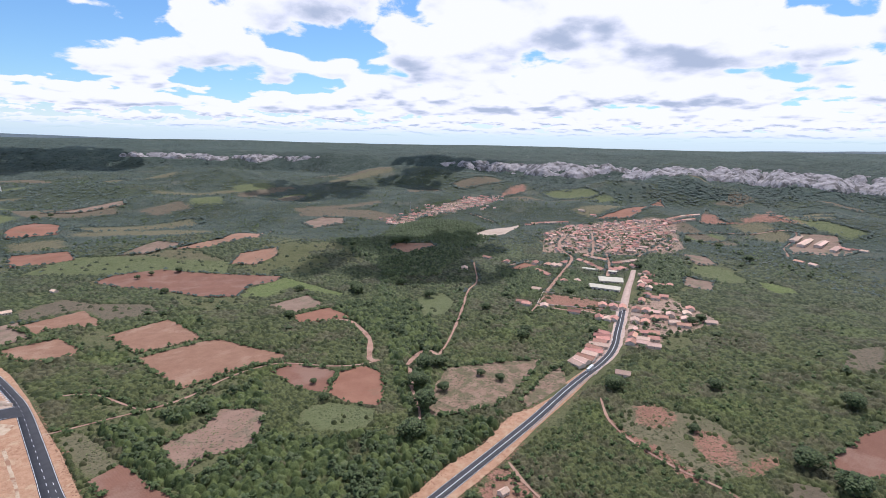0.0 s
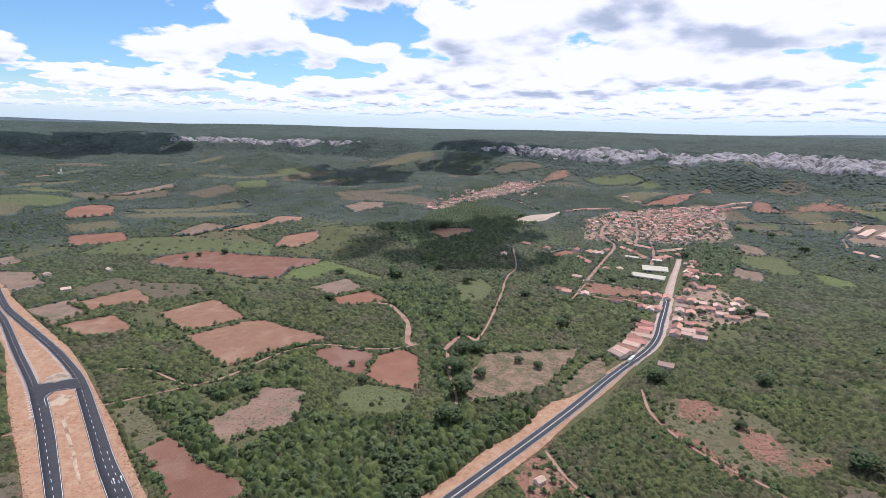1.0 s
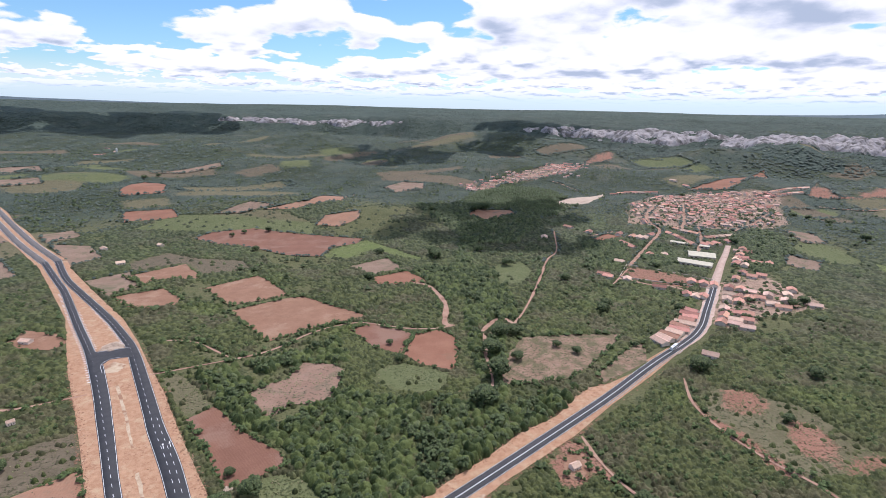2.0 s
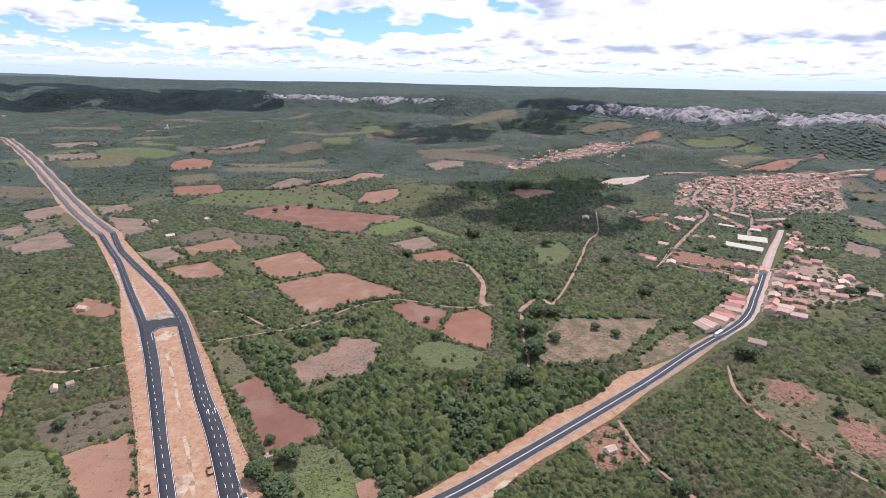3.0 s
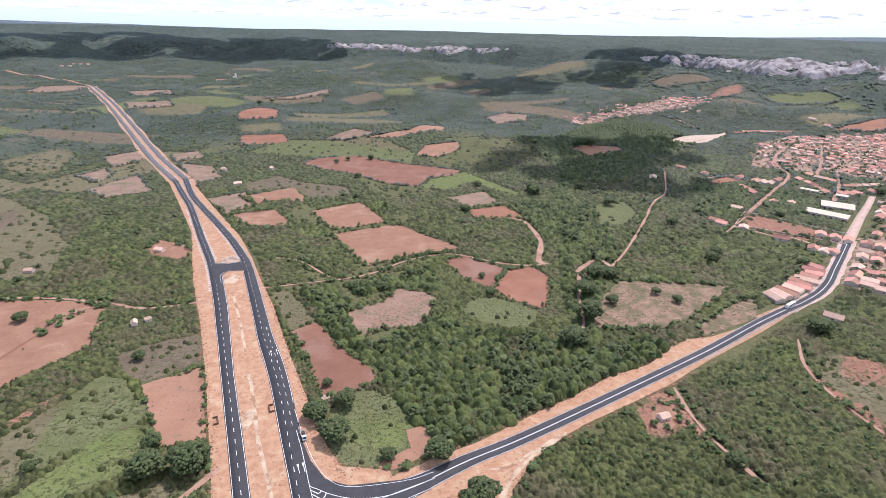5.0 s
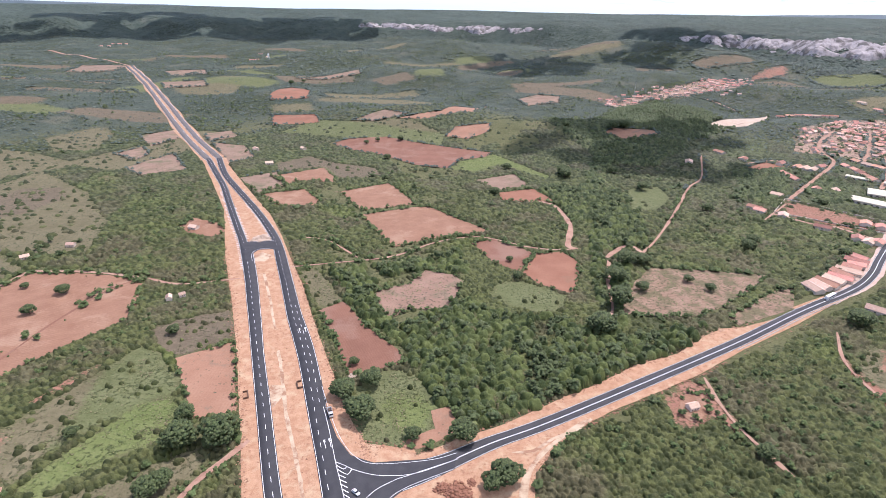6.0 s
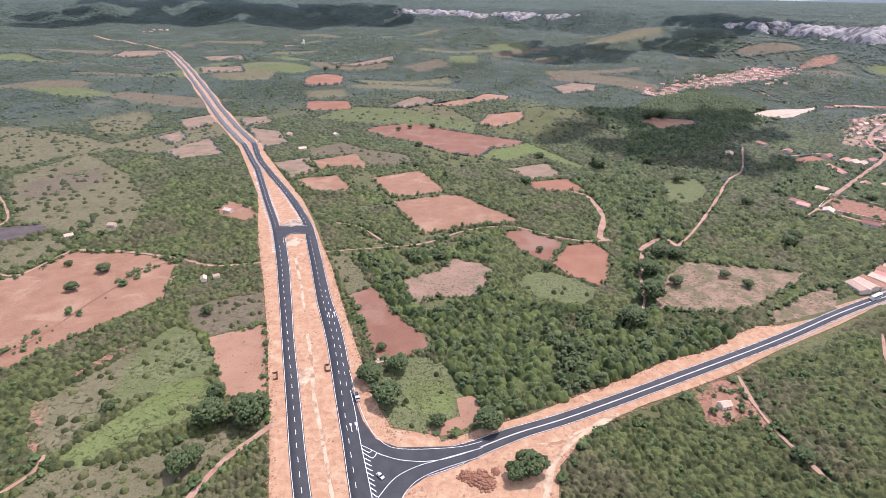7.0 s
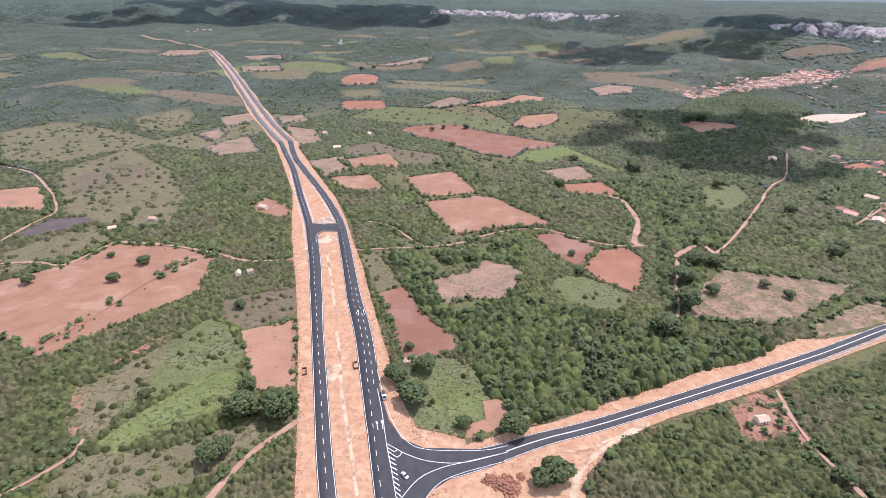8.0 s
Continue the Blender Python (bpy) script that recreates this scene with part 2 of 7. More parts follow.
SOIL_ORANGE = surface("orange_soil", (0.250, 0.130, 0.078), (0.335, 0.190, 0.118), 14, (0.375, 0.235, 0.152), 30, (0.50, 0.66), 1.2, 0.15, rows=2.0, turn=65, tuft=(0.20, 0.15, 0.09), tuft_at=(0.64, 0.74))
SOIL_PINK = surface("pink_soil", (0.305, 0.160, 0.098), (0.385, 0.222, 0.14), 20, (0.20, 0.155, 0.105), 24, (0.52, 0.68), 1.2, 0.15, rows=1.8, turn=-10, tuft=(0.12, 0.10, 0.06), tuft_at=(0.60, 0.68))
SOIL_GREYPINK = surface("greyish_soil", (0.255, 0.156, 0.106), (0.335, 0.218, 0.154), 14, (0.19, 0.155, 0.095), 18, (0.50, 0.66), 1.2, 0.2, tuft=(0.11, 0.09, 0.055), tuft_at=(0.54, 0.64))
SOIL_TAN = surface("tan_soil", (0.225, 0.148, 0.100), (0.320, 0.222, 0.155), 18, (0.15, 0.14, 0.075), 22, (0.50, 0.66), 1.5, 0.2, rows=2.4, turn=40, tuft=(0.09, 0.09, 0.045), tuft_at=(0.58, 0.68))
SOIL_STUBBLE = surface("stubble_soil", (0.23, 0.142, 0.092), (0.345, 0.235, 0.16), 9, (0.15, 0.13, 0.068), 12, (0.46, 0.58), 1.6, 0.3, rows=2.6, turn=75, tuft=(0.10, 0.088, 0.046), tuft_at=(0.50, 0.62))
SOIL_GREY = surface("grey_soil", (0.13, 0.10, 0.08), (0.20, 0.155, 0.12), 16, (0.10, 0.105, 0.055), 22, (0.46, 0.60), 1.4, 0.2, tuft=(0.06, 0.065, 0.035), tuft_at=(0.54, 0.66))
SOIL_BURNT = surface("burnt_soil", (0.085, 0.067, 0.062), (0.13, 0.103, 0.094), 12, (0.16, 0.13, 0.10), 20, (0.58, 0.72), 1.4, 0.15)
SAND = surface("pale_sand", (0.44, 0.33, 0.24), (0.57, 0.45, 0.34), 12, (0.33, 0.21, 0.155), 25, (0.56, 0.7), 1.4, 0.1)
WASH = surface("washed_sand", (0.47, 0.345, 0.225), (0.60, 0.475, 0.33), 5, (0.34, 0.19, 0.115), 9, (0.46, 0.6), 0.8, 0.1)
TRACK = surface("track_earth", (0.35, 0.195, 0.13), (0.47, 0.305, 0.22), 8, (0.27, 0.15, 0.105), 12, (0.50, 0.66), 0.9, 0.15, tuft=(0.16, 0.12, 0.07), tuft_at=(0.62, 0.72))
VERGE = surface("graded_earth", (0.38, 0.200, 0.112), (0.53, 0.325, 0.195), 4, (0.52, 0.365, 0.225), 9, (0.50, 0.66), 0.6, 0.22, tuft=(0.35, 0.185, 0.108), tuft_size=2.2, tuft_at=(0.54, 0.68))
ASPHALT = surface("asphalt", (0.046, 0.046, 0.049), (0.066, 0.065, 0.067), 6, (0.075, 0.075, 0.078), 9, (0.6, 0.8), 0.3, 0.01, rough=0.8)
GREY_ASPHALT = surface("grey_asphalt", (0.056, 0.055, 0.056), (0.082, 0.080, 0.079), 7, (0.125, 0.115, 0.105), 12, (0.56, 0.76), 0.3, 0.01, rough=0.8)
OLD_ASPHALT = surface("worn_asphalt", (0.125, 0.112, 0.104), (0.185, 0.168, 0.155), 6, (0.15, 0.125, 0.11), 9, (0.55, 0.75), 0.4, 0.01, rough=0.85)
PAVING = surface("pale_paving", (0.48, 0.335, 0.26), (0.62, 0.465, 0.37), 5, (0.36, 0.25, 0.19), 8, (0.55, 0.75), 0.6, 0.02)
PAINT = surface("road_paint", (0.70, 0.70, 0.68), (0.82, 0.82, 0.80), 3, (0.5, 0.5, 0.48), 4, (0.62, 0.8), 0.3, 0.0, rough=0.6)
CONCRETE = surface("concrete", (0.36, 0.33, 0.30), (0.5, 0.47, 0.43), 2, (0.28, 0.22, 0.18), 3, (0.55, 0.75), 0.4, 0.02)
CROWN = surface("tree_leaves", (0.046, 0.070, 0.020), (0.100, 0.135, 0.044), 2.4, (0.130, 0.160, 0.056), 14, (0.54, 0.70), 0.8, 0.3, rough=0.7, island=0.3, contrast=(0.34, 0.64))
SCRUB = surface("scrub_leaves", (0.050, 0.062, 0.022), (0.108, 0.120, 0.046), 2.4, (0.140, 0.140, 0.066), 22, (0.54, 0.70), 0.8, 0.3, rough=0.75, island=0.3, contrast=(0.34, 0.64))
# darker, bluer copies of the leaf colours, with distance haze painted in
VALLEY_HAZED = surface("hazed_valley_leaves", (0.038, 0.057, 0.044), (0.096, 0.121, 0.092), 4.0, (0.140, 0.150, 0.118), 40, (0.54, 0.70), 1.2, 0.3, rough=0.75, island=0.24, contrast=(0.34, 0.64))
SLOPE_HAZED = surface("hazed_slope_leaves", (0.034, 0.052, 0.040), (0.074, 0.098, 0.074), 5.0, (0.090, 0.112, 0.078), 50, (0.54, 0.70), 1.6, 0.4, rough=0.75, island=0.3, contrast=(0.34, 0.64))
LEAVES = surface("dark_leaves", (0.030, 0.050, 0.018), (0.098, 0.124, 0.044), 0.22, None, 9, (0.5, 0.6), 0.1, 0.05, rough=0.7, island=0.32, contrast=(0.34, 0.64))
TUFT = surface("grass_tufts", (0.105, 0.125, 0.045), (0.195, 0.205, 0.09), 1.0, (0.21, 0.18, 0.10), 14, (0.48, 0.62), 0.3, 0.2, island=0.3)
BARK = surface("bark", (0.09, 0.065, 0.045), (0.17, 0.13, 0.10), 0.6, None, 9, (0.5, 0.6), 0.2, 0.05)
ROCK = surface("pale_rock", (0.30, 0.27, 0.258), (0.50, 0.455, 0.435), 26, (0.14, 0.128, 0.115), 34, (0.46, 0.60), 5.0, 2.0)
ROOF = surface("clay_tiles", (0.42, 0.200, 0.138), (0.60, 0.335, 0.245), 2.5, (0.28, 0.175, 0.14), 5, (0.50, 0.70), 0.4, 0.05, rows=0.45, turn=0, each=0.42)
ROOF_PALE = surface("faded_tiles", (0.54, 0.345, 0.250), (0.72, 0.520, 0.400), 2.5, (0.36, 0.26, 0.21), 5, (0.52, 0.72), 0.4, 0.05, rows=0.45, turn=0, each=0.3)
ROOF_WHITE = surface("sheet_roof", (0.58, 0.52, 0.39), (0.70, 0.64, 0.49), 4, (0.5, 0.48, 0.42), 6, (0.58, 0.75), 0.5, 0.03, rows=1.0, turn=0)
PLASTER = surface("lime_plaster", (0.62, 0.51, 0.41), (0.78, 0.68, 0.57), 3, (0.42, 0.30, 0.23), 4, (0.58, 0.75), 0.4, 0.01, each=0.2)
CHAPEL_WHITE = surface("white_plaster", (0.70, 0.68, 0.64), (0.82, 0.81, 0.78), 3, (0.55, 0.5, 0.45), 4, (0.6, 0.78), 0.4, 0.01)
RUST = surface("stained_concrete", (0.13, 0.075, 0.05), (0.21, 0.125, 0.085), 1, (0.09, 0.06, 0.045), 2, (0.5, 0.7), 0.3, 0.02)
DARKWOOD = surface("dark_wood", (0.07, 0.05, 0.04), (0.13, 0.09, 0.07), 0.6, None, 3, (0.5, 0.6), 0.2, 0.01)
STEEL = surface("galvanised_steel", (0.45, 0.46, 0.47), (0.6, 0.61, 0.62), 1, None, 3, (0.5, 0.6), 0.2, 0.0, rough=0.45, metal=0.7)
RUBBER = surface("tyre_rubber", (0.02, 0.02, 0.02), (0.035, 0.035, 0.035), 0.5, None, 3, (0.5, 0.6), 0.2, 0.0)


def gloss(name, colour, rough=0.3, metal=0.0, clear=0.0):
    m = bpy.data.materials.new(name)
    m.use_nodes = True
    b = m.node_tree.nodes["Principled BSDF"]
    b.inputs["Base Color"].default_value = (*colour, 1)
    b.inputs["Roughness"].default_value, b.inputs["Metallic"].default_value = rough, metal
    return m


WHITE_PAINT = gloss("white_car_paint", (0.75, 0.75, 0.74))
DARK_GLASS = gloss("dark_car_glass", (0.02, 0.025, 0.03), 0.08)
LAMP_RED = gloss("red_lamp", (0.45, 0.03, 0.02), 0.25)
LAMP_CLEAR = gloss("clear_lamp", (0.8, 0.8, 0.78), 0.15)


# ---- the lie of the land ----
def sstep(a, b, v):
    k = np.clip((np.asarray(v, float) - a) / (b - a), 0, 1)
    return k * k * (3 - 2 * k)


def scarp(az):
    """Distance of the foot of the rocky edge by compass heading."""
    return np.interp(az, [-180, -60, -40, -20, 0, 8, 16, 24, 32, 40, 50, 60, 75, 100, 180],
                     [3700, 3700, 3700, 3600, 3400, 3300, 3000, 2800, 2500, 2300, 2150, 2150, 2300, 2900, 3700])


HILLS = ((300,900,24,230,95,-18),(560,1010,22,150,120,10),(60,1040,20,190,95,8),(-330,1250,22,220,130,0),(660,1480,30,260,150,20),(150,1650,34,300,170,-10),(-700,1500,24,300,190,0),(1500,1350,60,150,140,0),(1750,1250,50,150,150,0),(900,2150,60,330,200,0),(300,2400,60,330,220,0),(-200,2100,40,300,220,0),(560,180,10,160,120,0),(-260,240,7,110,90,0),(1150,1900,45,260,200,0))
def ground(x,y):
    x=np.asarray(x,float);y=np.asarray(y,float)
    r=np.hypot(x,y);az=np.degrees(np.arctan2(x,y))
    e=scarp(az)+55*np.sin(az*0.55+1)+35*np.sin(az*1.7)
    z=95*sstep(0,420,r-e+60)+25*sstep(-1500,0,r-e)
    z=z+(60+4*np.sin(az*.21))*sstep(0,1,(r-e-200)/(4900-e-200))
    far=sstep(650,1500,r)*(1-0.85*sstep(3200,4300,r))
    z=z+far*(9*np.sin(x/150+0.6)*np.sin(y/170+1.1)+7*np.sin(x/97+y/133)+3.5*np.sin(x/61-y/47+2))
    q=(x+233)*.905+(y-776)*.426
    graded=1-0.92*np.exp(-(q/130)**2)*sstep(600,760,y)
    z=z-far*(1-graded)*(9*np.sin(x/150+0.6)*np.sin(y/170+1.1)+7*np.sin(x/97+y/133)+3.5*np.sin(x/61-y/47+2))
    for a,b,h,sx,sy,rot in HILLS:
        c,s=np.cos(np.radians(rot)),np.sin(np.radians(rot));u=(x-a)*c+(y-b)*s;v=-(x-a)*s+(y-b)*c
        z=z+graded*h*np.exp(-(u/sx)**2-(v/sy)**2)
    return z


def vnoise(x, y, size, seed=0):
    """Smooth value noise, 0 to 1."""
    rs = np.random.RandomState(seed)
    tab = rs.rand(64, 64)
    u, v = np.asarray(x, float) / size, np.asarray(y, float) / size
    i, j = np.floor(u).astype(int), np.floor(v).astype(int)
    a, b = u - i, v - j
    a, b = a * a * (3 - 2 * a), b * b * (3 - 2 * b)
    g = lambda p, q: tab[p % 64, q % 64]
    return (g(i, j) * (1 - a) + g(i + 1, j) * a) * (1 - b) + (g(i, j + 1) * (1 - a) + g(i + 1, j + 1) * a) * b


def fbm(x, y, size, seed=0):
    return (vnoise(x, y, size, seed) * 0.55 + vnoise(x, y, size / 2.3, seed + 1) * 0.3 + vnoise(x, y, size / 5.1, seed + 2) * 0.15)


def mesh_of(name, verts, faces, material, smooth=False):
    """A mesh from arrays: faces all of one size."""
    me = bpy.data.meshes.new(name)
    verts, faces = np.asarray(verts, np.float32), np.asarray(faces, np.int32)
    k = faces.shape[1]
    me.vertices.add(len(verts))
    me.vertices.foreach_set("co", verts.ravel())
    me.loops.add(faces.size)
    me.loops.foreach_set("vertex_index", faces.ravel())
    me.polygons.add(len(faces))
    me.polygons.foreach_set("loop_start", np.arange(0, faces.size, k, dtype=np.int32))
    if smooth:
        me.polygons.foreach_set("use_smooth", np.ones(len(faces), bool))
    me.update(calc_edges=True)
    me.materials.append(material)
    return me


def part(name, bm, material, parent=None, label=""):
    me = bpy.data.meshes.new(name)
    bm.to_mesh(me)
    bm.free()
    me.materials.append(material)
    ob = new(name, me)
    if parent:
        ob.parent = parent
    if label:
        ob["label"] = label
    return ob


KEEP_OUT = []   # outlines kept free of scrub
TRACK_LINES = []
ROADS = []      # centre lines kept free of scrub, with half widths


def smooth_line(points, step):
    """Points every step along a curve through the given points."""
    P = np.array(points, float)
    P = np.vstack([2 * P[0] - P[1], P, 2 * P[-1] - P[-2]])
    out = []
    for i in range(1, len(P) - 2):
        p0, p1, p2, p3 = P[i - 1:i + 3]
        n = max(2, int(np.linalg.norm((p2 - p1)[:2]) / step))
        t = (np.arange(n) / n)[:, None]
        out.append(0.5 * (2 * p1 + (p2 - p0) * t + (2 * p0 - 5 * p1 + 4 * p2 - p3) * t ** 2 + (3 * p1 - p0 - 3 * p2 + p3) * t ** 3))
    out.append(P[-2:-1])
    return np.vstack(out)


def inside(x, y, poly):
    x, y = np.asarray(x, float), np.asarray(y, float)
    r = np.zeros(x.shape, bool)
    q = np.asarray(poly, float)
    for (x1, y1), (x2, y2) in zip(q, np.roll(q, -1, 0)):
        c = (y1 > y) != (y2 > y)
        r ^= c & (x < (x2 - x1) * (y - y1) / (y2 - y1 + 1e-12) + x1)
    return r


def near(x, y, line, reach):
    r = np.zeros(np.shape(x), bool)
    q = np.asarray(line, float)[:, :2]
    for a, b in zip(q, q[1:]):
        d = b - a
        t = np.clip(((x - a[0]) * d[0] + (y - a[1]) * d[1]) / (d @ d + 1e-9), 0, 1)
        r |= np.hypot(x - a[0] - t * d[0], y - a[1] - t * d[1]) < reach
    return r


def sheet(name, material, outline, lift, ragged=1.0, step=None):
    """A thin layer of earth or grass draped on the ground inside an outline, with a worn, uneven edge."""
    P = np.array(outline, float)
    area = abs(0.5 * np.sum(P[:, 0] * np.roll(P[:, 1], -1) - np.roll(P[:, 0], -1) * P[:, 1]))
    step = step or min(24.0, max(3.0, math.sqrt(area) / 24))
    edge = []
    for a, b in zip(P, np.roll(P, -1, 0)):
        k = max(1, int(np.linalg.norm(b - a) / step))
        edge += [a + (b - a) * i / k for i in range(k)]
    edge = np.array(edge)
    if ragged:
        w = min(step * 0.4, 6.0) * ragged
        edge = edge + np.stack([fbm(edge[:, 0], edge[:, 1], step * 2.2, 5) - 0.5, fbm(edge[:, 0], edge[:, 1], step * 2.2, 9) - 0.5], 1) * 2 * w
    lo, hi = edge.min(0), edge.max(0)
    gx, gy = np.meshgrid(np.arange(lo[0], hi[0], step), np.arange(lo[1], hi[1], step))
    gx, gy = gx.ravel(), gy.ravel()
    k = inside(gx, gy, edge) & ~near(gx, gy, np.vstack([edge, edge[:1]]), step * 0.45)
    pts = np.vstack([edge, np.stack([gx[k], gy[k]], 1)])
    n = len(edge)
    v2, _, f2, *_ = geometry.delaunay_2d_cdt([Vector(p) for p in pts], [(i, (i + 1) % n) for i in range(n)], [list(range(n))], 1, 1e-4)
    xy = np.array([tuple(v) for v in v2])
    z = ground(xy[:, 0], xy[:, 1]) + lift
    tri = np.array([f for f in f2 if len(f) == 3])
    a, b, c = xy[tri[:, 0]], xy[tri[:, 1]], xy[tri[:, 2]]
    flip = ((b - a)[:, 0] * (c - a)[:, 1] - (b - a)[:, 1] * (c - a)[:, 0]) < 0
    tri[flip] = tri[flip][:, ::-1]
    return new(name, mesh_of(name, np.column_stack([xy, z]), tri, material, True)), edge


def field(name, material, outline, label):
    ob, edge = sheet(name, material, outline, 0.22 + 0.0001 * abs(outline[0][1]))
    KEEP_OUT.append((edge, material))
    return tagged(ob, label, "field", kind="structure")


def ribbon(name, material, left, right, lift, thick=0.0, parent=None):
    """A strip between two lines of equal length, draped on the ground, with sides where it has a thickness."""
    L, R = np.asarray(left, float), np.asarray(right, float)
    n = len(L)
    cols = [L + (R - L) * k for k in (0, 0.5, 1)]
    rows = [np.column_stack([c, ground(c[:, 0], c[:, 1]) + lift]) for c in cols]
    if thick:
        rows = [rows[0] - (0, 0, thick)] + rows + [rows[2] - (0, 0, thick)]
    v = np.vstack(rows)
    i = np.arange(n - 1)
    q = np.vstack([np.stack([k * n + i, (k + 1) * n + i, (k + 1) * n + i + 1, k * n + i + 1], 1) for k in range(len(rows) - 1)])
    ob = new(name, mesh_of(name, v, q, material))
    if parent:
        ob.parent = parent
    return ob


def offset(line, d):
    """A line moved sideways, to its right for d > 0."""
    P = np.asarray(line, float)[:, :2]
    t = np.gradient(P, axis=0)
    t /= np.linalg.norm(t, axis=1)[:, None] + 1e-9
    d = np.asarray(d, float)
    return P + np.stack([t[:, 1], -t[:, 0]], 1) * (d[:, None] if d.ndim else d)


def track(name, material, width, points, label, lift=0.34):
    c = smooth_line(points, 5)
    w = width * 0.7 * (0.5 + 0.35 * (fbm(c[:, 0] * 1.0, c[:, 1], 14, 3) - 0.5) * 2)
    run = np.concatenate([[0], np.cumsum(np.linalg.norm(np.diff(c, axis=0), axis=1))])
    w = w * (0.55 + 0.45 * sstep(0, 7, run) * sstep(0, 7, run[-1] - run))
    ob = ribbon(name, material, offset(c, -w), offset(c, w), lift + 0.0001 * abs(points[0][1]))
    ROADS.append((c[::2], width * 0.5 + 1.2))
    TRACK_LINES.append((c, width))
    return tagged(ob, label, "dirt track", kind="structure")


# ---- fields and tracks ----
# ---- land cover: what grows on the ground, by outline ----
DRY, GREEN, LIME, GREY, ERODED, YARD = range(6)
PATCHES = []


def cover_patch(kind, outline):
    PATCHES.append((kind, np.array(outline, float)))


def far_parcels():
    """Small fields, pastures and fallow plots scattered over the far valley."""
    rs = np.random.RandomState(17)
    for _ in range(95):
        r, a = math.sqrt(rs.uniform(880 ** 2, 2700 ** 2)), radians(rs.uniform(-42, 66))
        x, y = r * math.sin(a), r * math.cos(a)
        if 480 < x < 1000 and 380 < y < 1250:
            continue
        w, d = rs.uniform(50, 170), rs.uniform(25, 60)
        t = radians(rs.choice([-20, 15, 70]) + rs.uniform(-15, 15))
        c, s = math.cos(t), math.sin(t)
        q = [(x + u * c - v * s, y + u * s + v * c) for u, v in ((-w, -d), (w * rs.uniform(0.7, 1.1), -d), (w, d * rs.uniform(0.7, 1.1)), (-w * rs.uniform(0.7, 1.1), d))]
        cover_patch(rs.choice([DRY, DRY, DRY, GREEN, GREEN, GREY, GREY, GREY]), q)


def edge_distance(x, y, poly):
    """Distance to an outline, positive inside."""
    d = np.full(np.shape(x), 1e9)
    for a, b in zip(poly, np.roll(poly, -1, 0)):
        e = b - a
        t = np.clip(((x - a[0]) * e[0] + (y - a[1]) * e[1]) / (e @ e + 1e-9), 0, 1)
        d = np.minimum(d, np.hypot(x - a[0] - t * e[0], y - a[1] - t * e[1]))
    return np.where(inside(x, y, poly), d, -d)


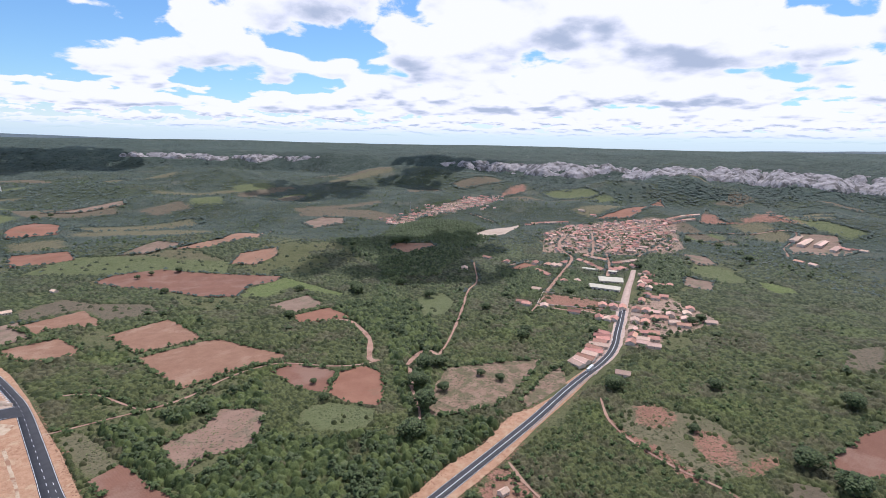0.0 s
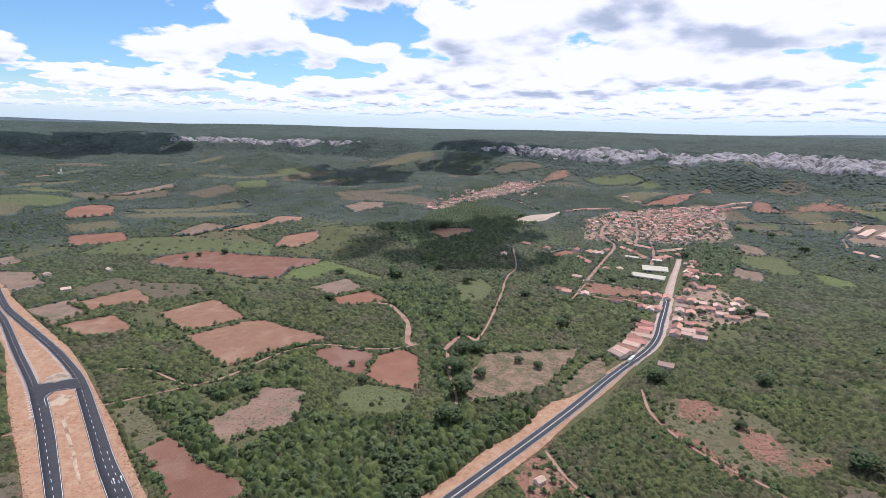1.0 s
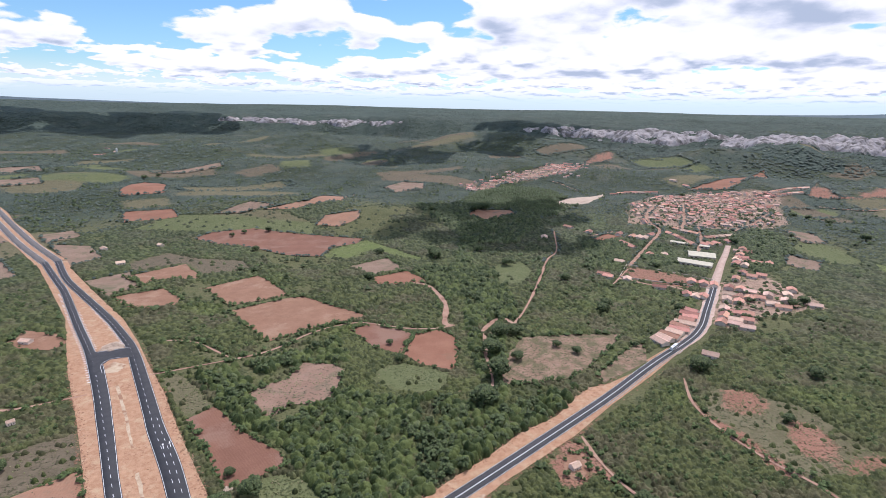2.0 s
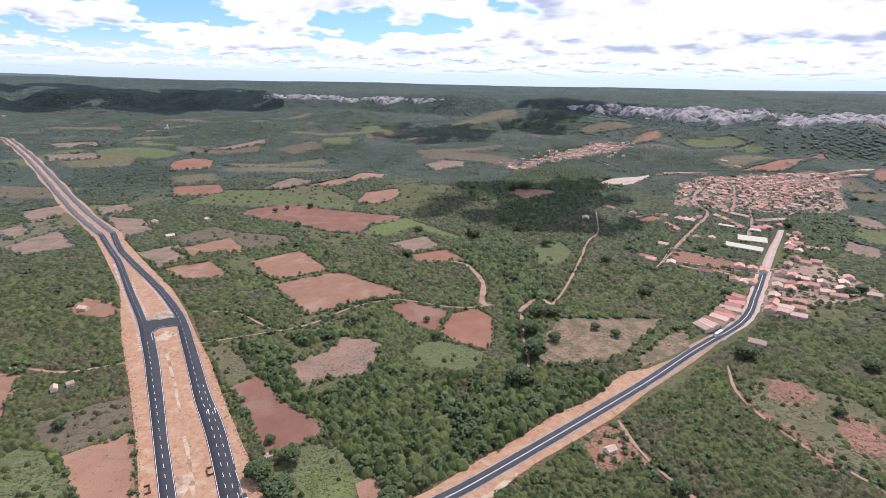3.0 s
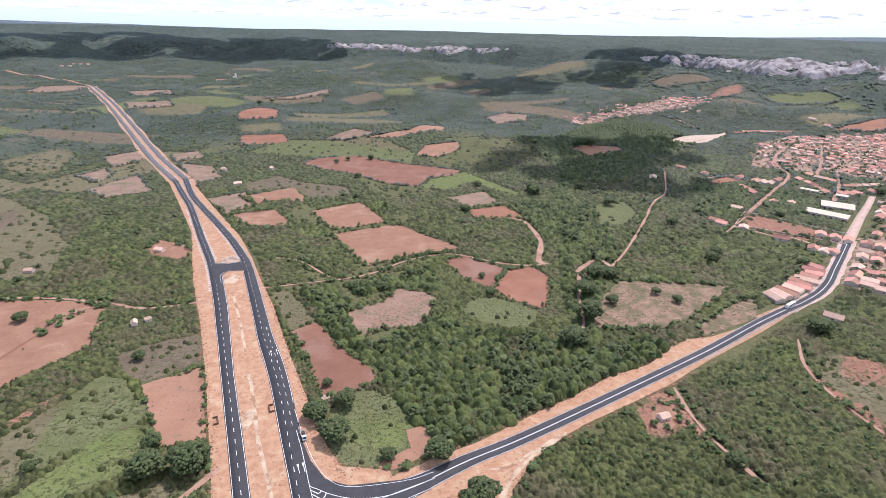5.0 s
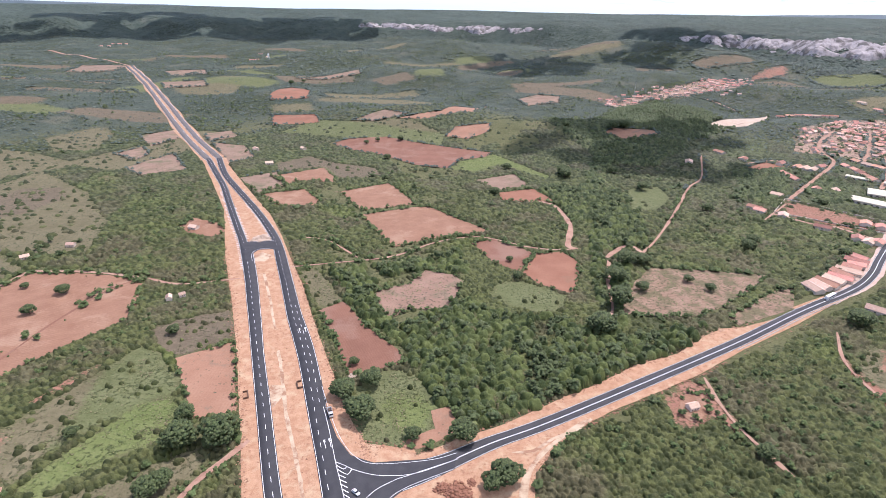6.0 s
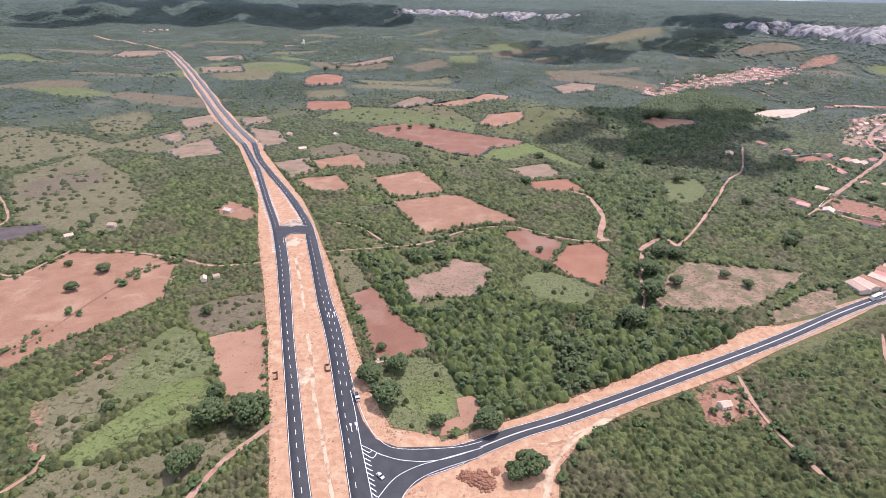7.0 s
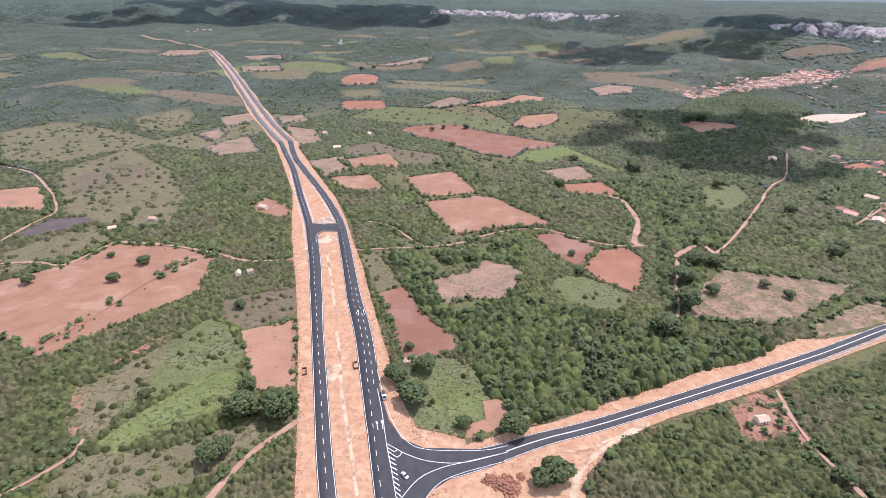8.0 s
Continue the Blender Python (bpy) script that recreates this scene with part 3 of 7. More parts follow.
# closed growth: outlines of woods and thickets
WOODS = [
    ("wood", [(15, 311), (61, 343), (85, 313), (124, 314), (145, 288), (153, 254), (97, 223), (67, 212), (34, 201), (22, 236), (13, 266)]),
    ("wood", [(-44, 400), (-11, 406), (-8, 358), (7, 321), (14, 284), (-15, 324), (-31, 357)]),
    ("wood", [(-12, 412), (42, 419), (75, 445), (65, 388), (36, 400), (8, 386)]),
    ("wood", [(166, 591), (205, 614), (293, 597), (276, 479), (236, 415), (193, 392), (167, 315), (145, 288), (170, 392), (204, 476), (201, 555)]),
    ("wood", [(292, 900), (469, 978), (599, 958), (515, 822), (384, 691), (319, 714)]),
    ("thick", [(-300, 262), (-268, 262), (-232, 246), (-204, 224), (-190, 205), (-173, 188), (-180, 169), (-192, 160), (-230, 150), (-320, 190)]),
    ("thick", [(-238, 252), (-213, 256), (-199, 279), (-185, 310), (-168, 330), (-155, 310), (-172, 275), (-184, 250), (-204, 224), (-234, 236)]),
    ("thick", [(-170, 342), (-160, 380), (-122, 392), (-111, 350), (-142, 327), (-156, 318)]),
    ("thick", [(-148, 186), (-125, 185), (-104, 178), (-100, 196), (-108, 205), (-125, 196)]),
    ("thick", [(-258, 432), (-280, 551), (-277, 657), (-213, 661), (-128, 413), (-131, 392), (-188, 405)]),
    ("thick", [(52, 166), (73, 187), (105, 202), (154, 216), (175, 201), (189, 168)]),
    ("thick", [(204, 240), (275, 273), (202, 174), (199, 194)]),
    ("thick", [(369, 261), (429, 265), (455, 207), (428, 153), (378, 150), (352, 158), (359, 194)]),
    ("thick", [(-96, 550), (-55, 581), (-28, 553), (3, 442), (-17, 423), (-44, 453), (-69, 486)]),
    ("thick", [(41, 566), (98, 493), (114, 459), (96, 479), (52, 557), (10, 649), (-70, 755), (-165, 940), (-77, 839), (11, 744), (39, 675)]),
    ("wood", [(180, 382), (215, 388), (200, 355), (153, 288), (142, 287)]),
    ("thick", [(373, 313), (474, 268), (455, 207), (369, 261), (312, 281)]),
    ("thick", [(236, 394), (346, 368), (392, 432), (333, 407), (272, 428), (243, 410)]),
    ("wood", [(88, 263), (167, 288), (219, 289), (188, 265), (149, 253), (97, 224)]),
    ("light", [(510, 323), (688, 298), (684, 230), (452, 139), (428, 153), (455, 207), (429, 265), (421, 301)]),
    ("light", [(52, 557), (140, 590), (195, 537), (171, 448), (136, 441), (110, 465)]),
    ("light", [(312, 542), (421, 602), (522, 607), (392, 432), (257, 427)]),
    ("light", [(250, 253), (271, 209), (271, 174), (268, 157), (168, 210)]),
    ("light", [(404, 465), (443, 412), (349, 340), (286, 373), (268, 413), (342, 495)]),
    ("light", [(-248, 635), (-373, 763), (-463, 967), (-283, 870)]),
    ("light", [(179, 315), (236, 306), (219, 289), (161, 264), (160, 288)]),
    ("light", [(644, 755), (748, 873), (1016, 981), (1174, 884), (912, 660), (787, 655)]),
    ("light", [(517, 569), (616, 621), (731, 698), (784, 652), (689, 574), (627, 552), (543, 533)]),
    ("light", [(529, 1203), (641, 1341), (1154, 1617), (970, 1366), (792, 1349), (538, 1141)]),
    ("wood", [(744, 611), (811, 632), (822, 592), (748, 517), (651, 466), (610, 466), (648, 521)]),
    ("wood", [(487, 664), (568, 681), (502, 574), (454, 538), (410, 555)]),
    ("thick", [(383, 517), (403, 487), (452, 440), (437, 414), (388, 388), (313, 418)]),
    ("thick", [(207, 238), (290, 280), (345, 306), (430, 325), (480, 290), (400, 225), (300, 165), (200, 115), (100, 140), (150, 205)]),
    ("wood", [(451, 1027), (595, 1212), (658, 1043), (639, 901), (522, 823), (463, 845), (390, 791), (314, 692), (253, 569), (239, 575), (328, 779)]),
    ("wood", [(586, 647), (612, 612), (551, 537), (501, 526), (519, 582)]),
]


def cover(x, y):
    """How thickly scrub grows, 0 to 1."""
    c = fbm(x, y, 120, 21) * 0.75 + fbm(x, y, 34, 31) * 0.45
    return sstep(0.30, 0.66, c)


def paint_cover(me, v):
    """Weights of the land cover, and of the distance haze, on the vertices of the ground."""
    W = np.zeros((8, len(v)), np.float32)
    for kind, q in PATCHES:
        lo, hi = q.min(0) - 60, q.max(0) + 60
        i = np.where((v[:, 0] > lo[0]) & (v[:, 0] < hi[0]) & (v[:, 1] > lo[1]) & (v[:, 1] < hi[1]))[0]
        soft_by = (2.5 + 0.007 * np.hypot(v[i, 0], v[i, 1])) * (2.6 if kind in (DRY, GREEN, LIME) else 1.0)
        W[kind, i] = np.maximum(W[kind, i], sstep(-1, 1, edge_distance(v[i, 0], v[i, 1], q) / soft_by))
    r = np.hypot(v[:, 0], v[:, 1])
    # rises with distance: how far the ground takes the hazed valley tone
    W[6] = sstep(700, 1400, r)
    W[7] = cover(v[:, 0], v[:, 1]) * (0.25 + 0.75 * sstep(300, 800, r))
    # under woods and thickets the ground gets the dark gap tone in full
    for kind, q in WOODS:
        q = np.array(q, float)
        lo, hi = q.min(0) - 20, q.max(0) + 20
        i = np.where((v[:, 0] > lo[0]) & (v[:, 0] < hi[0]) & (v[:, 1] > lo[1]) & (v[:, 1] < hi[1]))[0]
        W[7, i] = np.maximum(W[7, i], 1.35 * sstep(-1, 1, edge_distance(v[i, 0], v[i, 1], q) / 5.0))
    for k, name in enumerate(("cover_a", "cover_b")):
        at = me.attributes.new(name, "FLOAT_COLOR", "POINT")
        at.data.foreach_set("color", np.ascontiguousarray(W[k * 4:k * 4 + 4].T).ravel())


cover_patch(DRY, [(-70, 405), (-54, 406), (-30, 352), (-48, 341)])
field("ploughed_field", SOIL_DARK, [(-47, 339), (-29, 350), (-15, 317), (8, 284), (11, 271), (-14, 262), (-22, 261), (-31, 289)],
      "bare dark red ploughed field beside the highway")
field("stubble_field", SOIL_GREYPINK, [(-8, 360), (3, 370), (18, 373), (28, 386), (35, 396), (45, 392), (57, 386), (63, 373), (58, 360), (49, 337), (35, 328), (28, 334), (17, 336), (7, 325), (1, 325), (-5, 345)],
      "pinkish bare clearing with sparse stubble in the scrub")
field("ploughed_field", SOIL_ORANGE, [(-48, 612), (10, 642), (39, 566), (31, 560), (-22, 546)],
      "bare orange earth field with hedged edges")
field("ploughed_field", SOIL_ORANGE, [(-22, 533), (39, 553), (52, 552), (104, 479), (95, 472), (48, 463), (10, 446), (-14, 508)],
      "large bare orange earth field with pale streaks")
field("ploughed_field", SOIL_ORANGE, [(-138, 608), (-90, 625), (-68, 580), (-73, 566), (-101, 563), (-118, 574)],
      "small bare tan field beside the hedge")
field("ploughed_field", SOIL_ORANGE, [(-138, 681), (-75, 718), (-56, 663), (-58, 650), (-105, 660), (-112, 643)],
      "bare orange field with straight sides")
field("stubble_field", SOIL_TAN, [(-177, 676), (-135, 700), (-115, 643), (-142, 614)],
      "dry tan field beside the dirt verge")
cover_patch(GREY, [(-142, 743), (-102, 785), (-70, 749), (-5, 714), (3, 673), (-53, 668), (-74, 727), (-138, 700)])
field("ploughed_field", SOIL_DARK, [(-74, 857), (-49, 883), (12, 885), (74, 840), (169, 778), (153, 758), (115, 749), (93, 705), (57, 717), (-6, 792), (-36, 807)],
      "long dark red ploughed field edged by trees")
cover_patch(LIME, [(116, 743), (172, 772), (202, 710), (222, 660), (214, 645), (165, 719), (129, 685), (95, 702)])
field("ploughed_field", SOIL_RED, [(-208, 1100), (-119, 1062), (-106, 994), (-190, 1002)],
      "small red earth field far across the valley")
cover_patch(DRY, [(-225, 1188), (-142, 1193), (-127, 1101), (-211, 1123)])
field("ploughed_field", SOIL_RED, [(-237, 1262), (-220, 1460), (-154, 1336), (-153, 1243), (-229, 1219)],
      "brownish red field behind dark trees")
field("stubble_field", SOIL_TAN, [(121, 648), (177, 672), (184, 630), (171, 612), (143, 606)],
      "tan stubble field on the valley side")
field("ploughed_field", SOIL_RED, [(141, 596), (185, 608), (197, 564), (182, 554), (136, 570)],
      "red earth field ending at a dirt track")
field("ploughed_field", SOIL_DARK, [(82, 451), (105, 456), (124, 437), (135, 423), (113, 388), (96, 405)],
      "dark red ploughed field with a lone tree")
field("ploughed_field", SOIL_RED, [(137, 422), (161, 424), (169, 402), (163, 382), (148, 352), (142, 348), (122, 366), (115, 386)],
      "red earth field bordered by a worn track")
cover_patch(GREEN, [(89, 370), (110, 372), (126, 357), (140, 343), (129, 325), (110, 321), (89, 335), (80, 352)])
field("stubble_field", SOIL_STUBBLE, [(227, 386), (274, 376), (318, 363), (309, 354), (290, 341), (250, 317), (225, 306), (172, 312), (172, 322), (200, 360)],
      "tan stubble field with dry crop rows")
field("fallow_field", SOIL_STUBBLE, [(245, 302), (315, 342), (323, 338), (302, 310), (246, 291)],
      "reddish fallow slope beside the branch road")
field("ploughed_field", SOIL_ORANGE, [(-339, 328), (-328, 345), (-296, 380), (-284, 419), (-234, 413), (-189, 398), (-179, 360), (-177, 335), (-208, 291), (-225, 255), (-233, 250), (-261, 268), (-283, 262)],
      "broad bare orange earth field with lone trees")
cover_patch(GREY, [(-157, 322), (-140, 335), (-110, 345), (-99, 307), (-128, 288), (-138, 294)])
field("ploughed_field", SOIL_PINK, [(-129, 286), (-98, 303), (-81, 235), (-102, 231), (-112, 251)],
      "smooth pinkish bare earth plot by the verge")
cover_patch(GREEN, [(-155, 303), (-138, 292), (-116, 256), (-124, 248), (-141, 235), (-156, 220), (-165, 205), (-161, 232), (-166, 275)])
cover_patch(LIME, [(-165, 188), (-158, 207), (-146, 225), (-136, 244), (-119, 251), (-109, 236), (-107, 218), (-124, 209), (-141, 197), (-154, 186)])
field("ploughed_field", SOIL_PINK, [(-500, 541), (-448, 560), (-410, 519), (-394, 492), (-457, 487)],
      "pinkish bare field beside a pale track")
field("burnt_field", SOIL_BURNT, [(-379, 425), (-378, 453), (-374, 470), (-347, 479), (-330, 464), (-352, 437)],
      "dark purple burnt plot in dry grass")
field("stubble_field", SOIL_TAN, [(-393, 930), (-349, 974), (-316, 919), (-345, 852)],
      "tan bare plot beside the far highway")
field("stubble_field", SOIL_TAN, [(-379, 805), (-356, 846), (-330, 804), (-338, 768)],
      "tan bare plot among green scrub")
field("stubble_field", SOIL_TAN, [(-335, 730), (-298, 806), (-253, 718), (-301, 692)],
      "pale tan field left of the highway verge")
field("stubble_field", SOIL_TAN, [(-293, 939), (-255, 963), (-232, 923), (-268, 883)],
      "tan roadside field with thin grass")
field("stubble_field", SOIL_TAN, [(-263, 875), (-207, 851), (-179, 779), (-207, 746)],
      "dry tan roadside field")
field("stubble_field", SOIL_TAN, [(-975, 1894), (-1023, 2099), (-847, 2037), (-837, 1915)],
      "long tan field by the far road")
field("stubble_field", SOIL_TAN, [(-588, 1602), (-463, 1564), (-425, 1454), (-542, 1491)],
      "tan strip field in the far valley")
field("stubble_field", SOIL_TAN, [(-669, 1862), (-538, 1863), (-478, 1662), (-614, 1753)],
      "pale tan field in the far valley")
field("stubble_field", SOIL_TAN, [(-222, 1588), (-51, 1754), (-46, 1685), (-160, 1602)],
      "tan strip field on the far slopes")
field("stubble_field", SOIL_TAN, [(-49, 978), (12, 1018), (53, 979), (-8, 960)],
      "brownish bare slope on the hill")
field("stubble_field", SOIL_PINK, [(108, 871), (130, 909), (192, 912), (181, 875), (142, 851)],
      "greyish pink bare plot on the hillside")
field("stubble_field", SOIL_PINK, [(32, 962), (114, 989), (246, 1218), (176, 991), (81, 951)],
      "brownish bare band along the hill crest")
field("stubble_field", SOIL_TAN, [(327, 1271), (388, 1307), (433, 1262), (410, 1208), (330, 1182)],
      "tan bare plot near the far village")
field("bare_clearing", SAND, [(595, 923), (656, 966), (836, 1085), (801, 1028), (673, 916), (607, 902)],
      "pale sandy football clearing beside the village")
field("stubble_field", SOIL_PINK, [(364, 840), (396, 865), (468, 871), (461, 838), (387, 808)],
      "shaded brown bare plot by dark trees")
cover_patch(GREEN, [(300, 597), (345, 609), (340, 561), (302, 522), (271, 523)])
field("ploughed_field", SOIL_RED, [(509, 676), (558, 705), (574, 678), (570, 673), (515, 663)],
      "red bare strip on the village edge")
cover_patch(DRY, [(320, 262), (357, 217), (348, 157), (320, 154), (285, 162), (281, 198), (284, 233)])
cover_patch(ERODED, [(322, 255), (341, 248), (343, 231), (324, 219), (306, 223), (304, 237)])
cover_patch(ERODED, [(293, 253), (287, 236), (291, 211), (290, 184), (288, 164), (276, 163), (277, 190), (276, 221), (283, 246)])
cover_patch(ERODED, [(335, 214), (343, 195), (335, 173), (311, 165), (303, 178), (316, 196)])
cover_patch(ERODED, [(314, 164), (358, 163), (343, 151), (313, 153)])
field("ploughed_field", SOIL_DARK, [(373, 139), (431, 143), (468, 134), (408, 100), (366, 124)],
      "dark red ploughed field edged by trees")
cover_patch(GREY, [(332, 141), (345, 125), (334, 111), (305, 127)])
field("stubble_field", SOIL_TAN, [(737, 516), (753, 478), (698, 445), (687, 485)],
      "tan field beside the village")
cover_patch(LIME, [(819, 451), (826, 404), (801, 377), (771, 398), (790, 429)])
cover_patch(GREEN, [(843, 571), (848, 517), (807, 453), (759, 458), (768, 539)])
field("stubble_field", SOIL_TAN, [(858, 618), (901, 596), (859, 545), (825, 559)],
      "greyish tan field behind the village")
cover_patch(GREEN, [(1090, 794), (1206, 778), (1160, 719), (1033, 728)])
cover_patch(GREY, [(597, 228), (653, 218), (568, 185), (539, 194), (547, 211)])
cover_patch(ERODED, [(474, 545), (532, 462), (506, 438), (473, 451), (432, 505)])
field("building_plot", SOIL_TAN, [(1138, 585), (1325, 663), (1368, 597), (1311, 558), (1284, 514), (1189, 502), (1068, 535)],
      "pale earth building site with new sheds")
field("eroded_slope", SOIL_RED, [(1037, 1018), (1143, 1045), (1504, 1187), (1417, 1097), (1127, 971)],
      "red bare slope behind the village")
cover_patch(ERODED, [(1233, 853), (1587, 1077), (1320, 850), (1286, 803)])
cover_patch(ERODED, [(1277, 797), (1410, 814), (1725, 957), (1442, 738), (1434, 679)])
cover_patch(ERODED, [(1135, 1607), (1254, 1702), (1374, 1732), (1259, 1601)])
cover_patch(YARD, [(633, 746), (758, 890), (895, 973), (1024, 989), (1206, 892), (909, 651), (856, 629), (777, 646), (692, 716)])
cover_patch(YARD, [(540, 1215), (645, 1330), (819, 1415), (1140, 1620), (958, 1350), (800, 1330), (660, 1295), (560, 1150)])
cover_patch(YARD, [(424, 345), (442, 326), (480, 350), (575, 345), (600, 395), (612, 455), (545, 452), (500, 424)])
cover_patch(YARD, [(418, 351), (519, 434), (542, 422), (432, 320), (423, 337)])
cover_patch(YARD, [(357, 337), (461, 396), (463, 391), (431, 367), (379, 337), (351, 328)])
cover_patch(GREEN, [(-22, 211), (-19, 249), (-10, 260), (6, 265), (23, 253), (27, 231), (21, 212), (6, 200), (-9, 198)])
cover_patch(LIME, [(-3, 235), (6, 245), (22, 236), (24, 224), (15, 213), (3, 211), (-1, 224)])
field("stubble_field", SOIL_PINK, [(23, 226), (35, 229), (35, 209), (14, 199), (6, 200), (9, 207), (24, 212)],
      "pinkish dry stubble plot in the road corner")
cover_patch(ERODED, [(156, 225), (178, 239), (186, 232), (186, 219), (186, 194), (179, 190), (177, 205), (158, 197), (151, 204)])
cover_patch(DRY, [(1, 266), (22, 250), (23, 239), (5, 232), (2, 250)])
cover_patch(DRY, [(-463, 624), (-433, 723), (-336, 630), (-273, 534), (-255, 458), (-307, 456), (-331, 466), (-378, 489), (-429, 563)])
cover_patch(GREY, [(-403, 536), (-433, 598), (-413, 644), (-374, 651), (-347, 612), (-366, 562)])
cover_patch(DRY, [(-194, 225), (-180, 251), (-160, 288), (-142, 296), (-130, 278), (-146, 254), (-157, 224), (-164, 203), (-168, 192), (-190, 205)])
cover_patch(ERODED, [(-186, 246), (-178, 258), (-168, 280), (-172, 284), (-184, 262), (-192, 246)])
cover_patch(ERODED, [(-198, 228), (-190, 226), (-180, 200), (-170, 190), (-174, 186), (-188, 204)])
cover_patch(DRY, [(-162, 185), (-129, 189), (-98, 210), (-88, 203), (-97, 175), (-129, 162), (-174, 160), (-168, 182)])
cover_patch(DRY, [(-365, 394), (-345, 435), (-326, 458), (-294, 425), (-302, 390), (-335, 355)])
cover_patch(DRY, [(-690, 823), (-634, 887), (-475, 802), (-390, 747), (-436, 714), (-485, 647), (-566, 660)])
cover_patch(DRY, [(-525, 904), (-485, 1017), (-432, 941), (-411, 829), (-459, 804)])
cover_patch(DRY, [(-561, 1594), (-429, 1586), (-341, 1479), (-334, 1320), (-478, 1389)])
cover_patch(DRY, [(-98, 963), (-29, 987), (61, 953), (105, 889), (12, 899), (-64, 897)])
field("building_plot", SOIL_ORANGE, [(-197, 512), (-193, 537), (-161, 518), (-150, 498), (-157, 483), (-182, 492)],
      "pale earth yard round a small farmhouse")
field("building_plot", SOIL_ORANGE, [(157, 212), (166, 224), (178, 226), (176, 212), (166, 205), (160, 205)],
      "orange earth yard round a small house")


def build_ground():
    rings = np.concatenate([np.linspace(0, 120, 8)[1:], np.geomspace(130, 4900, 215)])
    na = 400
    ang = np.linspace(0, 2 * np.pi, na, endpoint=False)
    R, A = np.meshgrid(rings, ang, indexing="ij")
    x, y = (R * np.sin(A)).ravel(), (R * np.cos(A)).ravel()
    v = np.concatenate([[[0, 0, float(ground(0.0, 1e-6))]], np.stack([x, y, ground(x, y)], 1)])
    nr = len(rings)
    i, j = np.meshgrid(np.arange(nr - 1), np.arange(na), indexing="ij")
    a = 1 + i * na + j
    b = 1 + i * na + (j + 1) % na
    quads = np.stack([a, a + na, b + na, b], -1).reshape(-1, 4)[:, ::-1]
    # the innermost disc is closed by narrow quads
    k = np.arange(0, na, 2)
    hub = np.stack([np.zeros(len(k), int), 1 + k, 1 + (k + 1) % na, 1 + (k + 2) % na], 1)[:, ::-1]
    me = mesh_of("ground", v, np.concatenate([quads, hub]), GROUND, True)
    me.materials.append(FOREST_HAZED)
    # the plateau beyond the rocky edge is wooded, its green holding distance haze
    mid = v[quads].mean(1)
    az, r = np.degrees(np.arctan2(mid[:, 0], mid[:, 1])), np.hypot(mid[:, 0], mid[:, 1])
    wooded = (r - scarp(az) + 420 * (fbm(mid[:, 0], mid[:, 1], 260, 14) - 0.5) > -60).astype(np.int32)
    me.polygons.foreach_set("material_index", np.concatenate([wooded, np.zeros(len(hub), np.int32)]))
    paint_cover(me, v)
    ob = new("ground", me)
    tagged(ob, "rolling green scrub land with reddish soil up to a plateau", "ground", kind="structure")


far_parcels()
build_ground()



track("field_path", SOIL_DARK, 2.5, [(-240, 260), (-229, 288), (-222, 335), (-207, 384), (-191, 397)],
      "thin dark worn line across the bare field")
track("dirt_track", TRACK, 2.8, [(-78, 412), (-41, 417), (8, 426), (50, 454), (88, 464), (112, 452), (132, 437), (157, 428), (178, 429)],
      "pale dirt track from highway into the fields")
track("dirt_track", TRACK, 7, [(178, 429), (171, 436), (189, 482), (193, 520), (190, 551), (172, 562)],
      "wide reddish dirt track bending past trees")
track("dirt_track", TRACK, 3.6, [(234, 415), (257, 439), (296, 486), (340, 543), (384, 601), (423, 640), (482, 742)],
      "narrow reddish track climbing to farmhouses")
track("dirt_track", TRACK, 6, [(197, 408), (213, 423), (229, 432), (234, 415)],
      "bare earth crossing at the creek")
track("dirt_track", TRACK, 4, [(150, 301), (165, 319), (180, 363), (197, 403)],
      "worn earth track along the creek trees")
track("dirt_track", TRACK, 4, [(-285, 421), (-235, 415), (-186, 400)],
      "pale track along the field edge")
track("dirt_track", TRACK, 4, [(-363, 373), (-327, 380), (-301, 375), (-290, 402), (-285, 421)],
      "pale track along the hedge")
track("dirt_track", TRACK, 4, [(-567, 643), (-495, 612), (-432, 553), (-396, 511), (-380, 484), (-383, 460), (-383, 418)],
      "pale winding track in dry grass")
track("dirt_track", TRACK, 4, [(-70, 213), (-79, 201), (-89, 188), (-96, 172), (-103, 150)],
      "sandy footpath down from the verge")
track("dirt_track", TRACK, 3, [(-186, 400), (-158, 388), (-114, 394)],
      "faint dirt track to the highway")
track("dirt_track", TRACK, 3, [(-76, 476), (-51, 466), (-22, 426)],
      "faint track across the fallow plot")
track("dirt_track", TRACK, 3.4, [(189, 239), (187, 229), (185, 219), (184, 198), (187, 177), (190, 160)],
      "eroded earth track through the scrub")
track("dirt_track", TRACK, 3.4, [(-172, 192), (-171, 183), (-180, 169), (-188, 160), (-200, 148)],
      "greyish eroded gully between scrub and grass")
track("dirt_track", TRACK, 2.6, [(309, 277), (287, 245), (280, 212), (281, 182), (287, 158), (288, 141)],
      "reddish eroded track down the slope")
track("dirt_track", TRACK, 7, [(472, 541), (560, 612), (660, 693), (681, 743), (724, 799), (804, 863)],
      "pale earth village street")
track("dirt_track", TRACK, 6, [(624, 573), (683, 626), (741, 689)],
      "pale earth village lane")
track("dirt_track", TRACK, 6, [(706, 690), (777, 759), (889, 876)],
      "pale earth village lane")
track("dirt_track", TRACK, 6, [(767, 638), (848, 667), (965, 734)],
      "pale earth village lane")
track("dirt_track", TRACK, 7, [(532, 449), (544, 416), (559, 398), (541, 369), (553, 363), (565, 345)],
      "pale earth yard between the houses")
